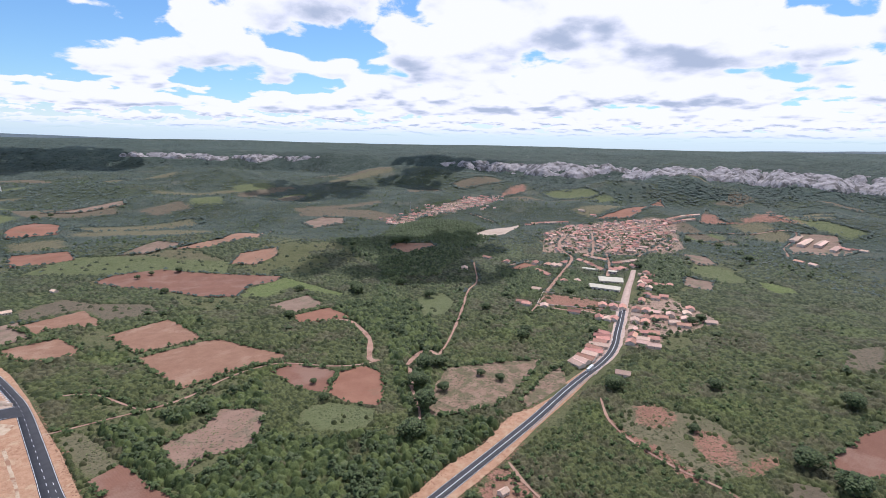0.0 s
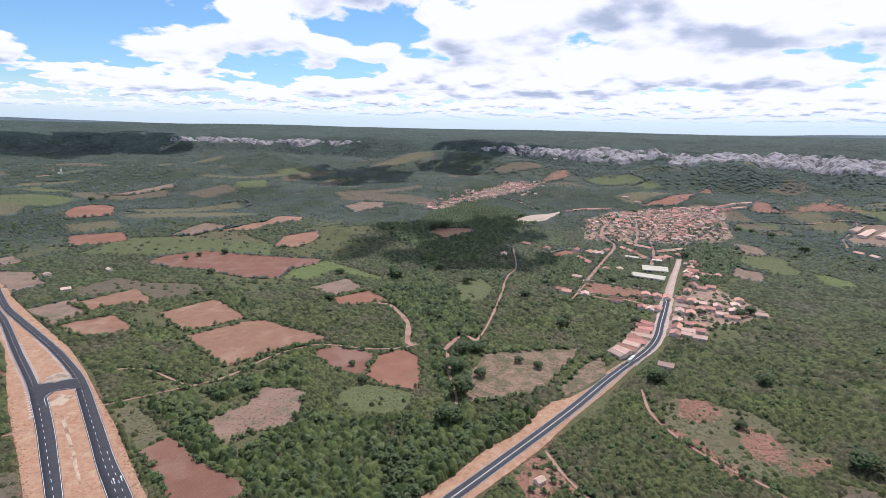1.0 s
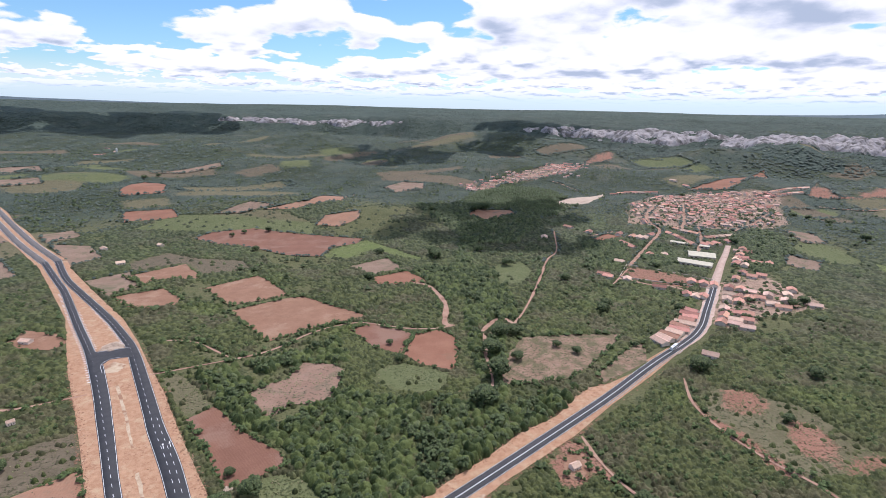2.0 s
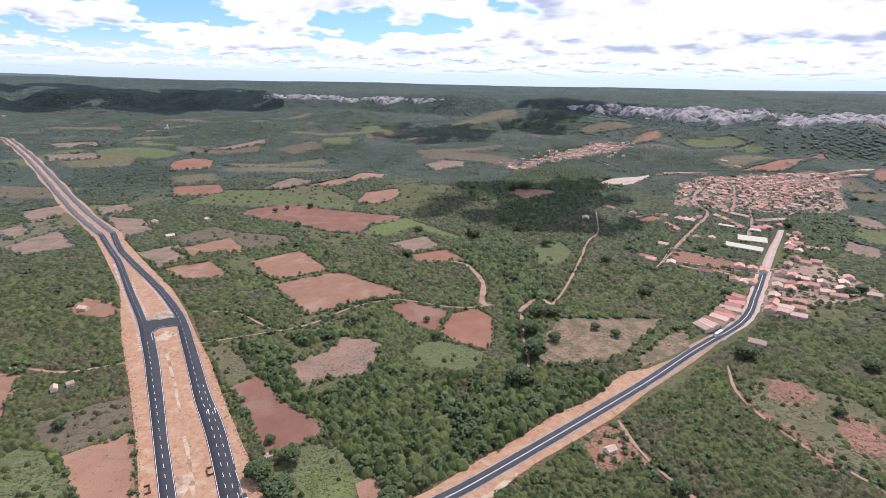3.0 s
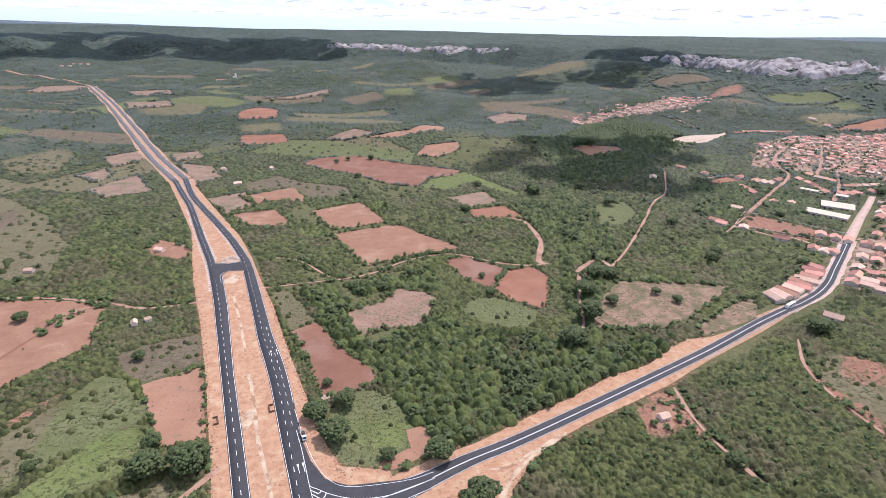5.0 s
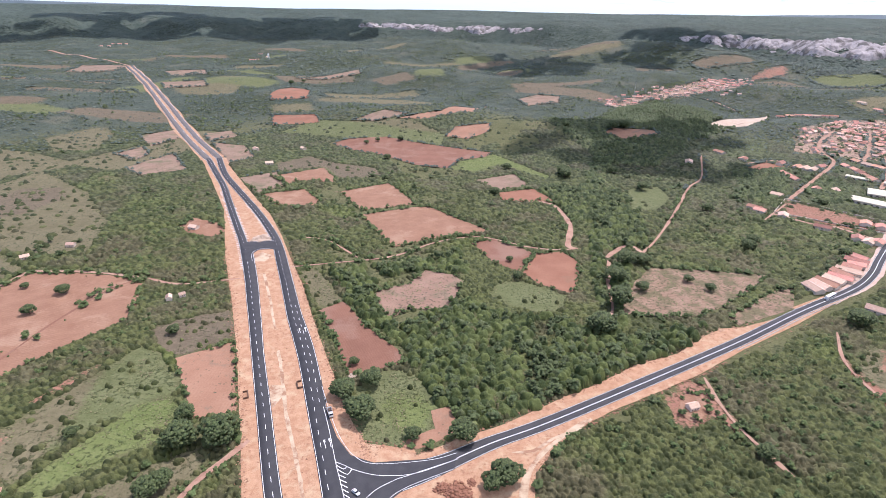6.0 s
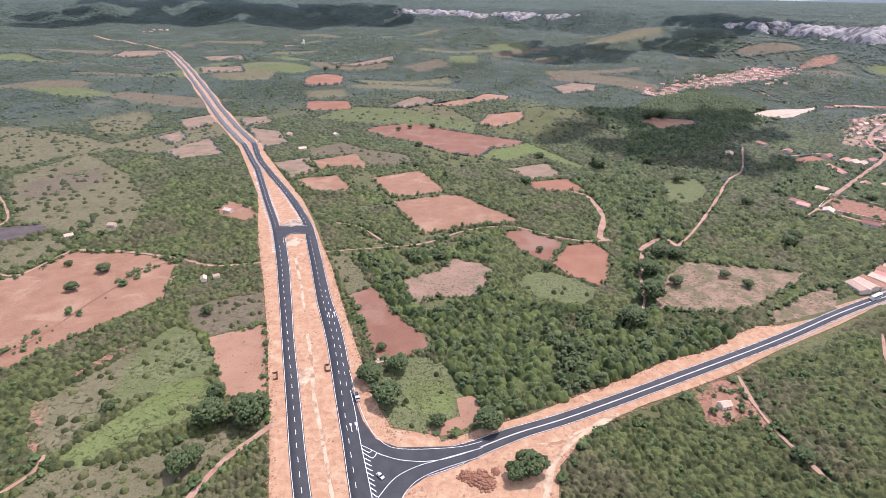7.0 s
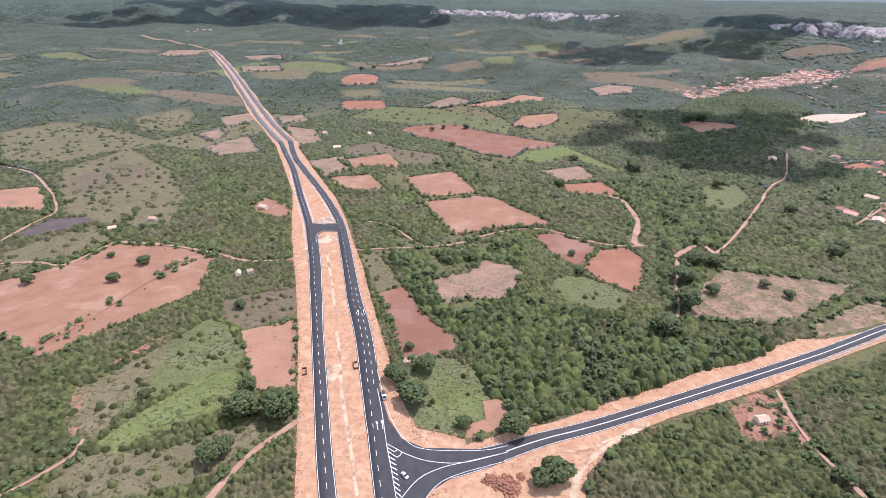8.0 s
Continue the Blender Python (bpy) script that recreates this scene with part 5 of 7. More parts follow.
LABELS = ["small plastered house with a clay tiled gable roof", "house with a red clay tile roof and front porch", "narrow deep house with a clay tiled roof",
          "plastered house with a faded pale tiled roof", "long narrow house with a faded tile roof"]
for ob, text in zip(MODELS, LABELS):
    tagged(ob, text)
rng = random.Random(11)
USED = set()
HOUSES = []
FAR_HOUSES = []


def house_row(a, b, n):
    """Houses side by side from a to b, their ridges roughly along the row."""
    a, b = Vector(a), Vector(b)
    gap = (b - a).length / max(1, n - 1) if n > 1 else 99
    turn = math.degrees(math.atan2(b.y - a.y, b.x - a.x)) if n > 1 and gap > 3 else rng.uniform(0, 180)
    turn = turn + (90 if gap < 11.5 else 0)
    for i in range(n):
        p = a.lerp(b, i / max(1, n - 1)) + Vector((rng.uniform(-1.5, 1.5), rng.uniform(-1.5, 1.5)))
        k = rng.choice((0, 0, 1, 2, 2, 3, 4)) if gap > 11 else rng.choice((2, 2, 4))
        if HOUSES and min(math.hypot(p.x - x, p.y - y) for x, y in HOUSES) < 7.2:
            continue
        if any(near(np.array([p.x]), np.array([p.y]), line, reach + 3.0)[0] for line, reach in ROADS):
            continue
        m = stand(p.x, p.y, turn + rng.uniform(-7, 7) + rng.choice((0, 180)))
        if k not in USED:
            USED.add(k)
            MODELS[k].matrix_basis = m
        else:
            copy_thing(MODELS[k], m)
        HOUSES.append((p.x, p.y))


def single_house(x, y, turn):
    """One small house, squared up with the street."""
    k = rng.choice((0, 3, 3, 0, 2))
    m = stand(x, y, turn + rng.choice((0, 90, 90, 180)) + rng.uniform(-9, 9)) @ Matrix.Diagonal((1.12, 1.08, 1.05, 1))
    if k not in USED:
        USED.add(k)
        MODELS[k].matrix_basis = m
    else:
        copy_thing(MODELS[k], Matrix()).matrix_basis = m
    HOUSES.append((x, y))


def village_block(outline, count, turn, seed, near_ones=999):
    """Houses set close together inside an outline, lined up with the streets."""
    q = np.array(outline, float)
    lo, hi = q.min(0), q.max(0)
    rs = np.random.RandomState(seed)
    made = 0
    for _ in range(count * 30):
        p = rs.uniform(lo, hi)
        deep = edge_distance(p[:1], p[1:], q)[0]
        if deep < 0 or rs.rand() > 0.3 + deep / 45 or any(near(p[:1], p[1:], line, reach + 3.0)[0] for line, reach in ROADS):
            continue
        if min(math.hypot(p[0] - x, p[1] - y) for x, y in HOUSES) < 9.5:
            continue
        k = rs.choice([0, 0, 1, 2, 3, 3, 4])
        far = made >= near_ones
        size = rs.uniform(0.7, 1.05)
        m = stand(p[0], p[1], turn + rs.choice([0, 90, 180, 270]) + 14 * math.sin(p[0] / 70) + rs.uniform(-10, 10)) @ Matrix.Diagonal((size, size * rs.uniform(0.8, 1.0), 0.95, 1))
        if far:
            FAR_HOUSES.append((k, m))
        elif k not in USED:
            USED.add(k)
            MODELS[k].matrix_basis = m
        else:
            copy_thing(MODELS[k], Matrix()).matrix_basis = m
        HOUSES.append((p[0], p[1]))
        made += 1
        if made == count:
            break


def street_row(side, lo, hi, step, kinds, across=True):
    """Houses in a close row along the branch road."""
    line = offset(BRANCH, side)
    line = line[(line[:, 0] > lo) & (line[:, 0] < hi)]
    d = np.concatenate([[0], np.cumsum(np.linalg.norm(np.diff(line, axis=0), axis=1))])
    for s in np.arange(0, d[-1], step):
        s += rng.uniform(-0.6, 0.6)
        x, y = np.interp(s, d, line[:, 0]) + rng.uniform(-1, 1), np.interp(s, d, line[:, 1]) + rng.uniform(-0.5, 1)
        x1, y1 = np.interp(s + 3, d, line[:, 0]), np.interp(s + 3, d, line[:, 1])
        turn = math.degrees(math.atan2(y1 - y, x1 - x)) if (x1, y1) != (x, y) else 40.0
        k = rng.choice(kinds)
        m = stand(x, y, turn + (90 if across else 0) + rng.uniform(-4, 4)) @ Matrix.Diagonal((1.3, 1.12, 1.1, 1))
        if k not in USED:
            USED.add(k)
            MODELS[k].matrix_basis = m
        else:
            copy_thing(MODELS[k], Matrix()).matrix_basis = m
        HOUSES.append((x, y))


street_row(-14.5, 334, 428, 9.9, (2, 4, 0, 3))
for hx, hy in ((525, 430), (533, 421), (536, 411), (505, 411), (507, 401), (517, 395), (528, 392), (545, 395), (489, 400), (495, 390), (461, 378), (463, 366),
               (472, 359), (445, 364), (446, 351), (457, 347), (428, 351), (437, 343), (440, 332), (568, 389), (547, 375), (524, 373), (525, 361), (562, 353),
               (589, 400), (589, 467), (589, 453), (604, 452), (561, 452), (621, 491), (660, 486), (633, 515), (658, 531), (415, 510), (415, 519), (430, 493),
               (447, 457), (459, 427), (463, 418), (471, 416), (472, 560), (537, 577), (557, 569), (359, 299), (501, 463), (509, 452), (517, 444)):
    single_house(hx, hy, 40)
for hx, hy, size in ((167, 214, 0.55), (-182, 506, 0.8), (-277, 471, 0.6), (-302, 447, 0.6), (-158, 364, 0.5), (-150, 368, 0.4), (-185, 822, 0.9), (-151, 739, 0.9), (-115, 823, 0.8)):
    ob = copy_thing(MODELS[3], Matrix())
    ob.matrix_basis = stand(hx, hy, hx * 13 % 180) @ Matrix.Diagonal((size, size * 0.95, 0.55 + 0.45 * size, 1))
    tagged(ob, "small plastered farmhouse with a faded tiled roof", "house")
    HOUSES.append((hx, hy))
house_row((617, 501), (686, 550), 4)
house_row((641, 507), (647, 496), 2)
house_row((545, 643), (541, 606), 4)
house_row((572, 691), (604, 649), 6)
house_row((623, 671), (660, 689), 2)
house_row((662, 670), (647, 608), 5)
house_row((696, 691), (699, 656), 3)
house_row((659, 592), (704, 592), 5)
house_row((699, 627), (734, 618), 4)
house_row((834, 1040), (921, 1003), 7)
house_row((1050, 1081), (1053, 1040), 2)
house_row((1130, 892), (1304, 906), 11)
house_row((1128, 873), (1236, 873), 7)
house_row((1181, 1012), (1183, 1005), 1)
house_row((1279, 544), (1274, 531), 2)
house_row((1279, 518), (1275, 501), 2)
house_row((993, 481), (987, 455), 2)
house_row((443, 705), (444, 705), 1)
house_row((531, 715), (535, 715), 1)
house_row((515, 750), (517, 750), 1)
house_row((-1218, 2824), (-1169, 2852), 3)
house_row((-486, 2465), (-470, 2440), 2)
house_row((-473, 2224), (-455, 2230), 2)
house_row((-1212, 2690), (-1190, 2720), 2)
village_block([(644, 755), (748, 873), (882, 959), (1016, 981), (1077, 907), (1174, 884), (912, 660), (863, 635), (787, 655), (739, 691), (698, 723)], 235, -52, 40, 130)
village_block([(868, 944), (1044, 989), (1160, 889), (1119, 864), (999, 964)], 25, -52, 41, 10)
village_block([(683, 569), (714, 567), (649, 502), (615, 494)], 4, -52, 42, 9)
village_block([(455, 1206), (589, 1304), (700, 1388), (834, 1421), (1092, 1656), (1178, 1632), (979, 1355), (910, 1345), (907, 1253), (855, 1263), (818, 1327), (759, 1324), (655, 1299), (534, 1045), (526, 1163), (492, 1226)], 190, -20, 43, 0)


def far_houses():
    """The houses too far off to tell apart, joined."""
    mats = [PLASTER, ROOF, ROOF_PALE, DARKWOOD]
    V, F, M, base = [], [], [], 0
    shapes = []
    for ob in MODELS:
        S = []
        for c in ob.children_recursive:
            v = np.array([tuple(w.co) for w in c.data.vertices])
            f = [tuple(q.vertices) for q in c.data.polygons]
            S.append((v, f, mats.index(c.data.materials[0])))
        shapes.append(S)
    for k, m in FAR_HOUSES:
        R, T = np.array(m.to_3x3()), np.array(m.translation)
        for v, f, q in shapes[k]:
            V += [tuple(w) for w in v @ R.T + T]
            F += [tuple(i + base for i in g) for g in f]
            M += [q] * len(f)
            base += len(v)
    me = bpy.data.meshes.new("far_houses")
    me.from_pydata(V, [], F)
    for q in mats:
        me.materials.append(q)
    me.polygons.foreach_set("material_index", np.array(M, np.int32))
    me.update()
    tagged(new("far_houses", me), "crowded far village houses with clay tiled roofs", "houses", kind="stuff")


far_houses()
for k, ob in enumerate(MODELS):
    if k not in USED:
        for o in (*ob.children_recursive, ob):
            bpy.data.objects.remove(o)


def hall(x, y, turn, w, d, h, roof, label):
    """A long hall with a low sheet roof, doors and a row of windows."""
    root = holder("hall", stand(x, y, turn), label, "hall")
    bm = bmesh.new()
    prism(bm, [(-d / 2, -0.8), (d / 2, -0.8), (d / 2, h), (0, h + d * 0.09), (-d / 2, h)], -w / 2, w / 2)
    part("wall", bm, PLASTER, root)
    for s in (-1, 1):
        bm = bmesh.new()
        e = d / 2 + 0.9
        prof = [(0, h + d * 0.1), (s * e, h - 0.1), (s * e, h + 0.05), (0, h + d * 0.1 + 0.15)]
        prism(bm, prof if s < 0 else prof[::-1], -w / 2 - 0.8, w / 2 + 0.8)
        bmesh.ops.recalc_face_normals(bm, faces=bm.faces[:])
        part("roof", bm, roof, root)
    for k in range(int(w / 6)):
        bm = bmesh.new()
        box(bm, (-w / 2 + 2 + k * 6, -d / 2 - 0.06, 1.2), (-w / 2 + 5 + k * 6, -d / 2 + 0.06, 2.6))
        part("window", bm, DARKWOOD, root)
    HOUSES.append((x, y))


hall(563, 520, -55, 43, 19, 4.5, ROOF_WHITE, "long school hall with a pale sheet roof")
hall(604, 548, -42, 34, 27, 4.2, ROOF_WHITE, "wide market hall with a pale flat roof")
hall(629, 616, -55, 25, 9, 4, ROOF_WHITE, "long hall with a pale sheet roof")
hall(647, 584, -55, 13, 9, 4, ROOF_WHITE, "small hall with a pale roof")
hall(1274, 633, 19, 98, 14, 4, ROOF_PALE, "long pink roofed shed on the building site")
hall(1261, 606, 17, 114, 14, 4, ROOF_PALE, "long pink roofed shed on the building site")
hall(1275, 582, 16, 84, 14, 4, ROOF_PALE, "long pink roofed shed on the building site")
hall(1258, 545, 15, 67, 12, 4, ROOF_PALE, "pale shed on the building site")
hall(558, 1152, -15, 36, 12, 4, ROOF_WHITE, "long hall with a pale roof at the far village")
hall(533, 1176, -67, 41, 10, 4, ROOF_PALE, "long tiled shed at the far village")


def lot_wall(points):
    """A low plastered wall round the bare lot, with a coping."""
    root = new("lot_wall")
    tagged(root, "low pale plastered wall round the bare lot", "wall")
    for (ax, ay), (bx, by) in zip(points, points[1:] + points[:1]):
        n = max(1, int(math.hypot(bx - ax, by - ay) / 12))
        for i in range(n):
            p, q = Vector((ax + (bx - ax) * i / n, ay + (by - ay) * i / n)), Vector((ax + (bx - ax) * (i + 1) / n, ay + (by - ay) * (i + 1) / n))
            mid, d = (p + q) / 2, q - p
            m = stand(mid.x, mid.y, math.degrees(math.atan2(d.y, d.x)))
            for name, lo, hi in (("wall_panel", (-d.length / 2, -0.12, -0.6), (d.length / 2, 0.12, 1.3)), ("coping", (-d.length / 2, -0.2, 1.3), (d.length / 2, 0.2, 1.42))):
                bm = bmesh.new()
                box(bm, lo, hi)
                bm.transform(m)
                part(name, bm, PLASTER, root)


lot_wall([(475, 549), (535, 462), (506, 436), (430, 507)])


# ---- trees and scrub ----
def blob(level, seed, lump, flat=0.8):
    """A lumpy closed leaf mass of unit radius, as arrays."""
    bm = bmesh.new()
    bmesh.ops.create_icosphere(bm, subdivisions=level, radius=1.0)
    off = Vector((seed * 7.3, seed * 3.1, seed * 1.7))
    for v in bm.verts:
        n = v.co.normalized()
        k = 1.0 + lump * (noise.noise(n * 1.6 + off) * 0.9 + noise.noise(n * 3.7 + off) * 0.7)
        v.co = Vector((n.x, n.y, n.z * flat)) * k
    bm.verts.ensure_lookup_table()
    v = np.array([tuple(w.co) for w in bm.verts])
    f = np.array([[w.index for w in q.verts] for q in bm.faces])
    bm.free()
    return v, f


def clumps(name, x, y, z, rad, high, kinds, material, label, seed=0, smooth=True):
    """Many leaf masses with their middles at x, y, z, joined into one mesh."""
    rs = np.random.RandomState(seed)
    which = rs.randint(0, len(kinds), len(x))
    V, F, base = [], [], 0
    for k, (v, f) in enumerate(kinds):
        i = np.where(which == k)[0]
        if not len(i):
            continue
        a = rs.rand(len(i)) * 6.283
        c, s = np.cos(a)[:, None], np.sin(a)[:, None]
        sx, sy = rad[i] * rs.uniform(0.8, 1.2, len(i)), rad[i] * rs.uniform(0.8, 1.2, len(i))
        px, py = v[None, :, 0] * sx[:, None], v[None, :, 1] * sy[:, None]
        pz = v[None, :, 2] * high[i][:, None] + z[i][:, None]
        P = np.stack([px * c - py * s + x[i][:, None], px * s + py * c + y[i][:, None], pz], -1)
        V.append(P.reshape(-1, 3))
        F.append((f[None] + (np.arange(len(i)) * len(v))[:, None, None] + base).reshape(-1, 3))
        base += len(i) * len(v)
    me = mesh_of(name, np.vstack(V), np.vstack(F), material, smooth)
    return tagged(new(name, me), label, "scrub", kind="stuff")


def leafy(name, x, y, rad, high, each, kinds, material, label, seed=0):
    """Bushes or trees on the ground: each has a core and a number of small leaf clumps over its top and sides."""
    rs = np.random.RandomState(seed + 1000)
    g = ground(x, y)
    n = len(x)
    X, Y, Z, R, H = [x], [y], [g + high * 0.42], [rad * 0.86], [high * 0.44]
    if each:
        u = rs.uniform(0.0, 1.0, (n, each))
        a = rs.uniform(0, 6.283, (n, each))
        w = np.sqrt(1 - np.clip(u, 0, 1) ** 2) * rs.uniform(0.55, 1.0, (n, each))
        X.append((x[:, None] + rad[:, None] * 0.82 * w * np.cos(a)).ravel())
        Y.append((y[:, None] + rad[:, None] * 0.82 * w * np.sin(a)).ravel())
        Z.append((g[:, None] + high[:, None] * (0.38 + 0.50 * u)).ravel())
        s = rs.uniform(0.20, 0.42, (n, each)) * (1.3 if each < 4 else 1.0)
        R.append((rad[:, None] * s).ravel())
        H.append((rad[:, None] * s * rs.uniform(0.7, 1.0, (n, each))).ravel())
    X, Y, Z, R, H = (np.concatenate(q) for q in (X, Y, Z, R, H))
    return clumps(name, X, Y, Z, R, H, kinds, material, label, seed, True)


def free_of(x, y, margin=0.0, fields=True):
    """True where no field, road or house stands; thin in open grass."""
    ok = np.ones(len(x), bool)
    chance = np.sin(x * 12.9898 + y * 78.233) * 43758.5 % 1.0
    for kind, q in PATCHES if fields else ():
        lo, hi = q.min(0), q.max(0)
        i = np.where((x > lo[0]) & (x < hi[0]) & (y > lo[1]) & (y < hi[1]))[0]
        keep = (0.07, 0.025, 0.005, 0.06, 0.04, 0.08)[kind]
        ok[i[inside(x[i], y[i], q) & (chance[i] > keep)]] = False
    for edge, material in KEEP_OUT:
        if not fields and material not in (VERGE, ASPHALT):
            continue
        lo, hi = edge.min(0) - 3, edge.max(0) + 3
        i = np.where((x > lo[0]) & (x < hi[0]) & (y > lo[1]) & (y < hi[1]) & ok)[0]
        ok[i[inside(x[i], y[i], edge)]] = False
        i = i[ok[i]]
        ok[i[near(x[i], y[i], np.vstack([edge, edge[:1]]), 0.5 + margin)]] = False
    for line, reach in ROADS:
        lo, hi = line.min(0) - 12, line.max(0) + 12
        i = np.where((x > lo[0]) & (x < hi[0]) & (y > lo[1]) & (y < hi[1]) & ok)[0]
        ok[i[near(x[i], y[i], line, reach + margin)]] = False
    H = np.array(HOUSES)
    for i in range(0, len(x), 4000):
        s = slice(i, i + 4000)
        ok[s] &= (np.hypot(x[s][:, None] - H[None, :, 0], y[s][:, None] - H[None, :, 1]).min(1) > 7.5)
    return ok


def sow(count, r0, r1, a0, a1, seed):
    """Points spread evenly over a sector of the land."""
    rs = np.random.RandomState(seed)
    r = np.sqrt(rs.uniform(r0 ** 2, r1 ** 2, count))
    a = np.radians(rs.uniform(a0, a1, count))
    return r * np.sin(a), r * np.cos(a), rs


MID = [blob(2, s + 10, 0.34) for s in range(6)]
LOW = [blob(1, s + 20, 0.36) for s in range(10)]


def dome(seed, sides=5):
    """A low leaf clump, open below."""
    r = np.random.RandomState(seed)
    a = np.arange(sides) * 6.283 / sides + r.uniform(-0.25, 0.25, sides)
    k = r.uniform(0.8, 1.2, sides)
    v = np.vstack([np.column_stack([k * np.cos(a), k * np.sin(a), r.uniform(-0.3, 0.1, sides)]), [[r.uniform(-0.2, 0.2), r.uniform(-0.2, 0.2), 0.85]]])
    return v, np.array([(i, (i + 1) % sides, sides) for i in range(sides)])


FAR = [dome(s) for s in range(10)]
CAP = [dome(s, 4) for s in range(8)]


def bush_layer(spacing, r0, r1, chance, radius, high, seed):
    """Bushes on a jittered lattice: arrays of middles, radii, heights and tones, with no bush where nothing grows."""
    x0, y0 = -860.0, -60.0
    nx, ny = int(1900 / spacing), int(1120 / spacing)
    rs = np.random.RandomState(seed)
    i, j = np.meshgrid(np.arange(nx), np.arange(ny), indexing="ij")
    cx, cy = x0 + (i + rs.uniform(0.05, 0.95, i.shape)) * spacing, y0 + (j + rs.uniform(0.05, 0.95, i.shape)) * spacing
    R, H, T = np.zeros(i.shape), np.zeros(i.shape), rs.rand(nx, ny)
    r, az = np.hypot(cx, cy), np.degrees(np.arctan2(cx, cy))
    k = np.where((r > r0) & (r < r1 + rs.uniform(-25, 25, i.shape)) & (az > -54) & (az < 76))
    x, y = cx[k], cy[k]
    ok = rs.rand(len(x)) < chance(x, y)
    k, x, y = tuple(q[ok] for q in k), x[ok], y[ok]
    ok = free_of(x, y, spacing * 0.3)
    k, x, y = tuple(q[ok] for q in k), x[ok], y[ok]
    R[k] = spacing * rs.uniform(*radius, len(x))
    H[k] = rs.uniform(*high, len(x)) ** 1.3 * (0.55 + 0.9 * fbm(x, y, 40, 12))
    return x0, y0, spacing, cx, cy, R, H, T


def top_of(layer, x, y):
    """Height and tone of the bush over each point; 0 where the ground is open."""
    x0, y0, spacing, cx, cy, R, H, T = layer
    nx, ny = R.shape
    i, j = ((x - x0) / spacing).astype(int), ((y - y0) / spacing).astype(int)
    best, tone = np.zeros(len(x)), np.zeros(len(x))
    for a in (-1, 0, 1):
        for b in (-1, 0, 1):
            p, q = np.clip(i + a, 0, nx - 1), np.clip(j + b, 0, ny - 1)
            d = ((x - cx[p, q]) ** 2 + (y - cy[p, q]) ** 2) / np.maximum(R[p, q], 1e-6) ** 2
            h = H[p, q] * np.clip(1 - d, 0, 1) ** 0.7 * (R[p, q] > 0)
            up = h > best
            best[up], tone[up] = h[up], T[p, q][up]
    return best, tone


def in_woods(x, y, kinds):
    r = np.zeros(len(x), bool)
    wx, wy = x + 22 * (fbm(x, y, 30, 2) - 0.5), y + 22 * (fbm(x, y, 30, 5) - 0.5)
    for kind, outline in WOODS:
        if kind in kinds:
            q = np.array(outline, float)
            i = np.where((x > q[:, 0].min() - 12) & (x < q[:, 0].max() + 12) & (y > q[:, 1].min() - 12) & (y < q[:, 1].max() + 12))[0]
            r[i] |= inside(wx[i], wy[i], q)
    return r


def scrub_chance(x, y):
    open_land = 0.05 + 0.92 * sstep(0.20, 0.74, cover(x, y))
    p = np.where(in_woods(x, y, ("light",)), 0.45 + 0.5 * sstep(0.2, 0.6, fbm(x, y, 45, 27)), open_land)
    p = np.where(in_woods(x, y, ("thick", "wood")), 0.985, p)
    return p * (0.3 + 0.7 * sstep(0.22, 0.36, fbm(x, y, 24, 33)))


def wood_chance(x, y):
    return 0.95 * in_woods(x, y, ("wood",)) * sstep(0.22, 0.36, fbm(x, y, 22, 33))


def plant_canopy():
    """Scrub and woods as one closed, lumpy roof of bushes that opens where the ground is bare."""
    layers = [bush_layer(2.2, 112, 480, scrub_chance, (0.55, 0.98), (0.9, 2.2), 1), bush_layer(3.5, 455, 1050, scrub_chance, (0.52, 0.95), (1.2, 2.7), 2),
              bush_layer(4.4, 112, 1050, wood_chance, (0.6, 1.0), (2.2, 4.2), 3)]
    rings, angles = np.geomspace(116, 1040, 720), np.radians(np.linspace(-53, 75, 1120))
    nr, na = len(rings), len(angles)
    A, B = np.meshgrid(rings, angles, indexing="ij")
    x, y = (A * np.sin(B)).ravel(), (A * np.cos(B)).ravel()
    tops = [top_of(q, x, y) for q in layers]
    h = np.max([q[0] for q in tops], 0)
    which = np.argmax([q[0] for q in tops], 0)
    tone = np.choose(which, [q[1] for q in tops])
    leaf = ((vnoise(x, y, 1.1, 61) - 0.5) * 0.7 + (vnoise(x, y, 2.6, 62) - 0.5) * 0.7) * (1 + 1.1 * (which == 2))
    z = ground(x, y) + np.where(h > 0.05, h + leaf * np.minimum(1.0, h * 0.7), -0.4)
    # the third channel is distance, which mixes haze into the leaf colour
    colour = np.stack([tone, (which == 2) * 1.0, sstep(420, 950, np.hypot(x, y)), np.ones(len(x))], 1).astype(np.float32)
    i, j = np.meshgrid(np.arange(nr - 1), np.arange(na - 1), indexing="ij")
    a = (i * na + j).ravel()
    quads = np.stack([a, a + 1, a + na + 1, a + na], 1)
    alive = (h[quads] > 0.05).any(1)
    tall = (which[quads] == 2).sum(1) >= 2
    for name, pick, label in (("scrub", alive & ~tall, "close green scrub thickets with paler and drier stands"), ("woodland", alive & tall, "dense dark green broadleaf woodland with uneven crowns")):
        q = quads[pick]
        used = np.unique(q)
        back = np.zeros(len(x), np.int64)
        back[used] = np.arange(len(used))
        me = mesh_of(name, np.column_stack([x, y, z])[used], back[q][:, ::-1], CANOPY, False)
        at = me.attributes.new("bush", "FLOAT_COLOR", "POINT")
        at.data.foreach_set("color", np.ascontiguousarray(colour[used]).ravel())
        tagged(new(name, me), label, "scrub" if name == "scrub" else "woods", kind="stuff")


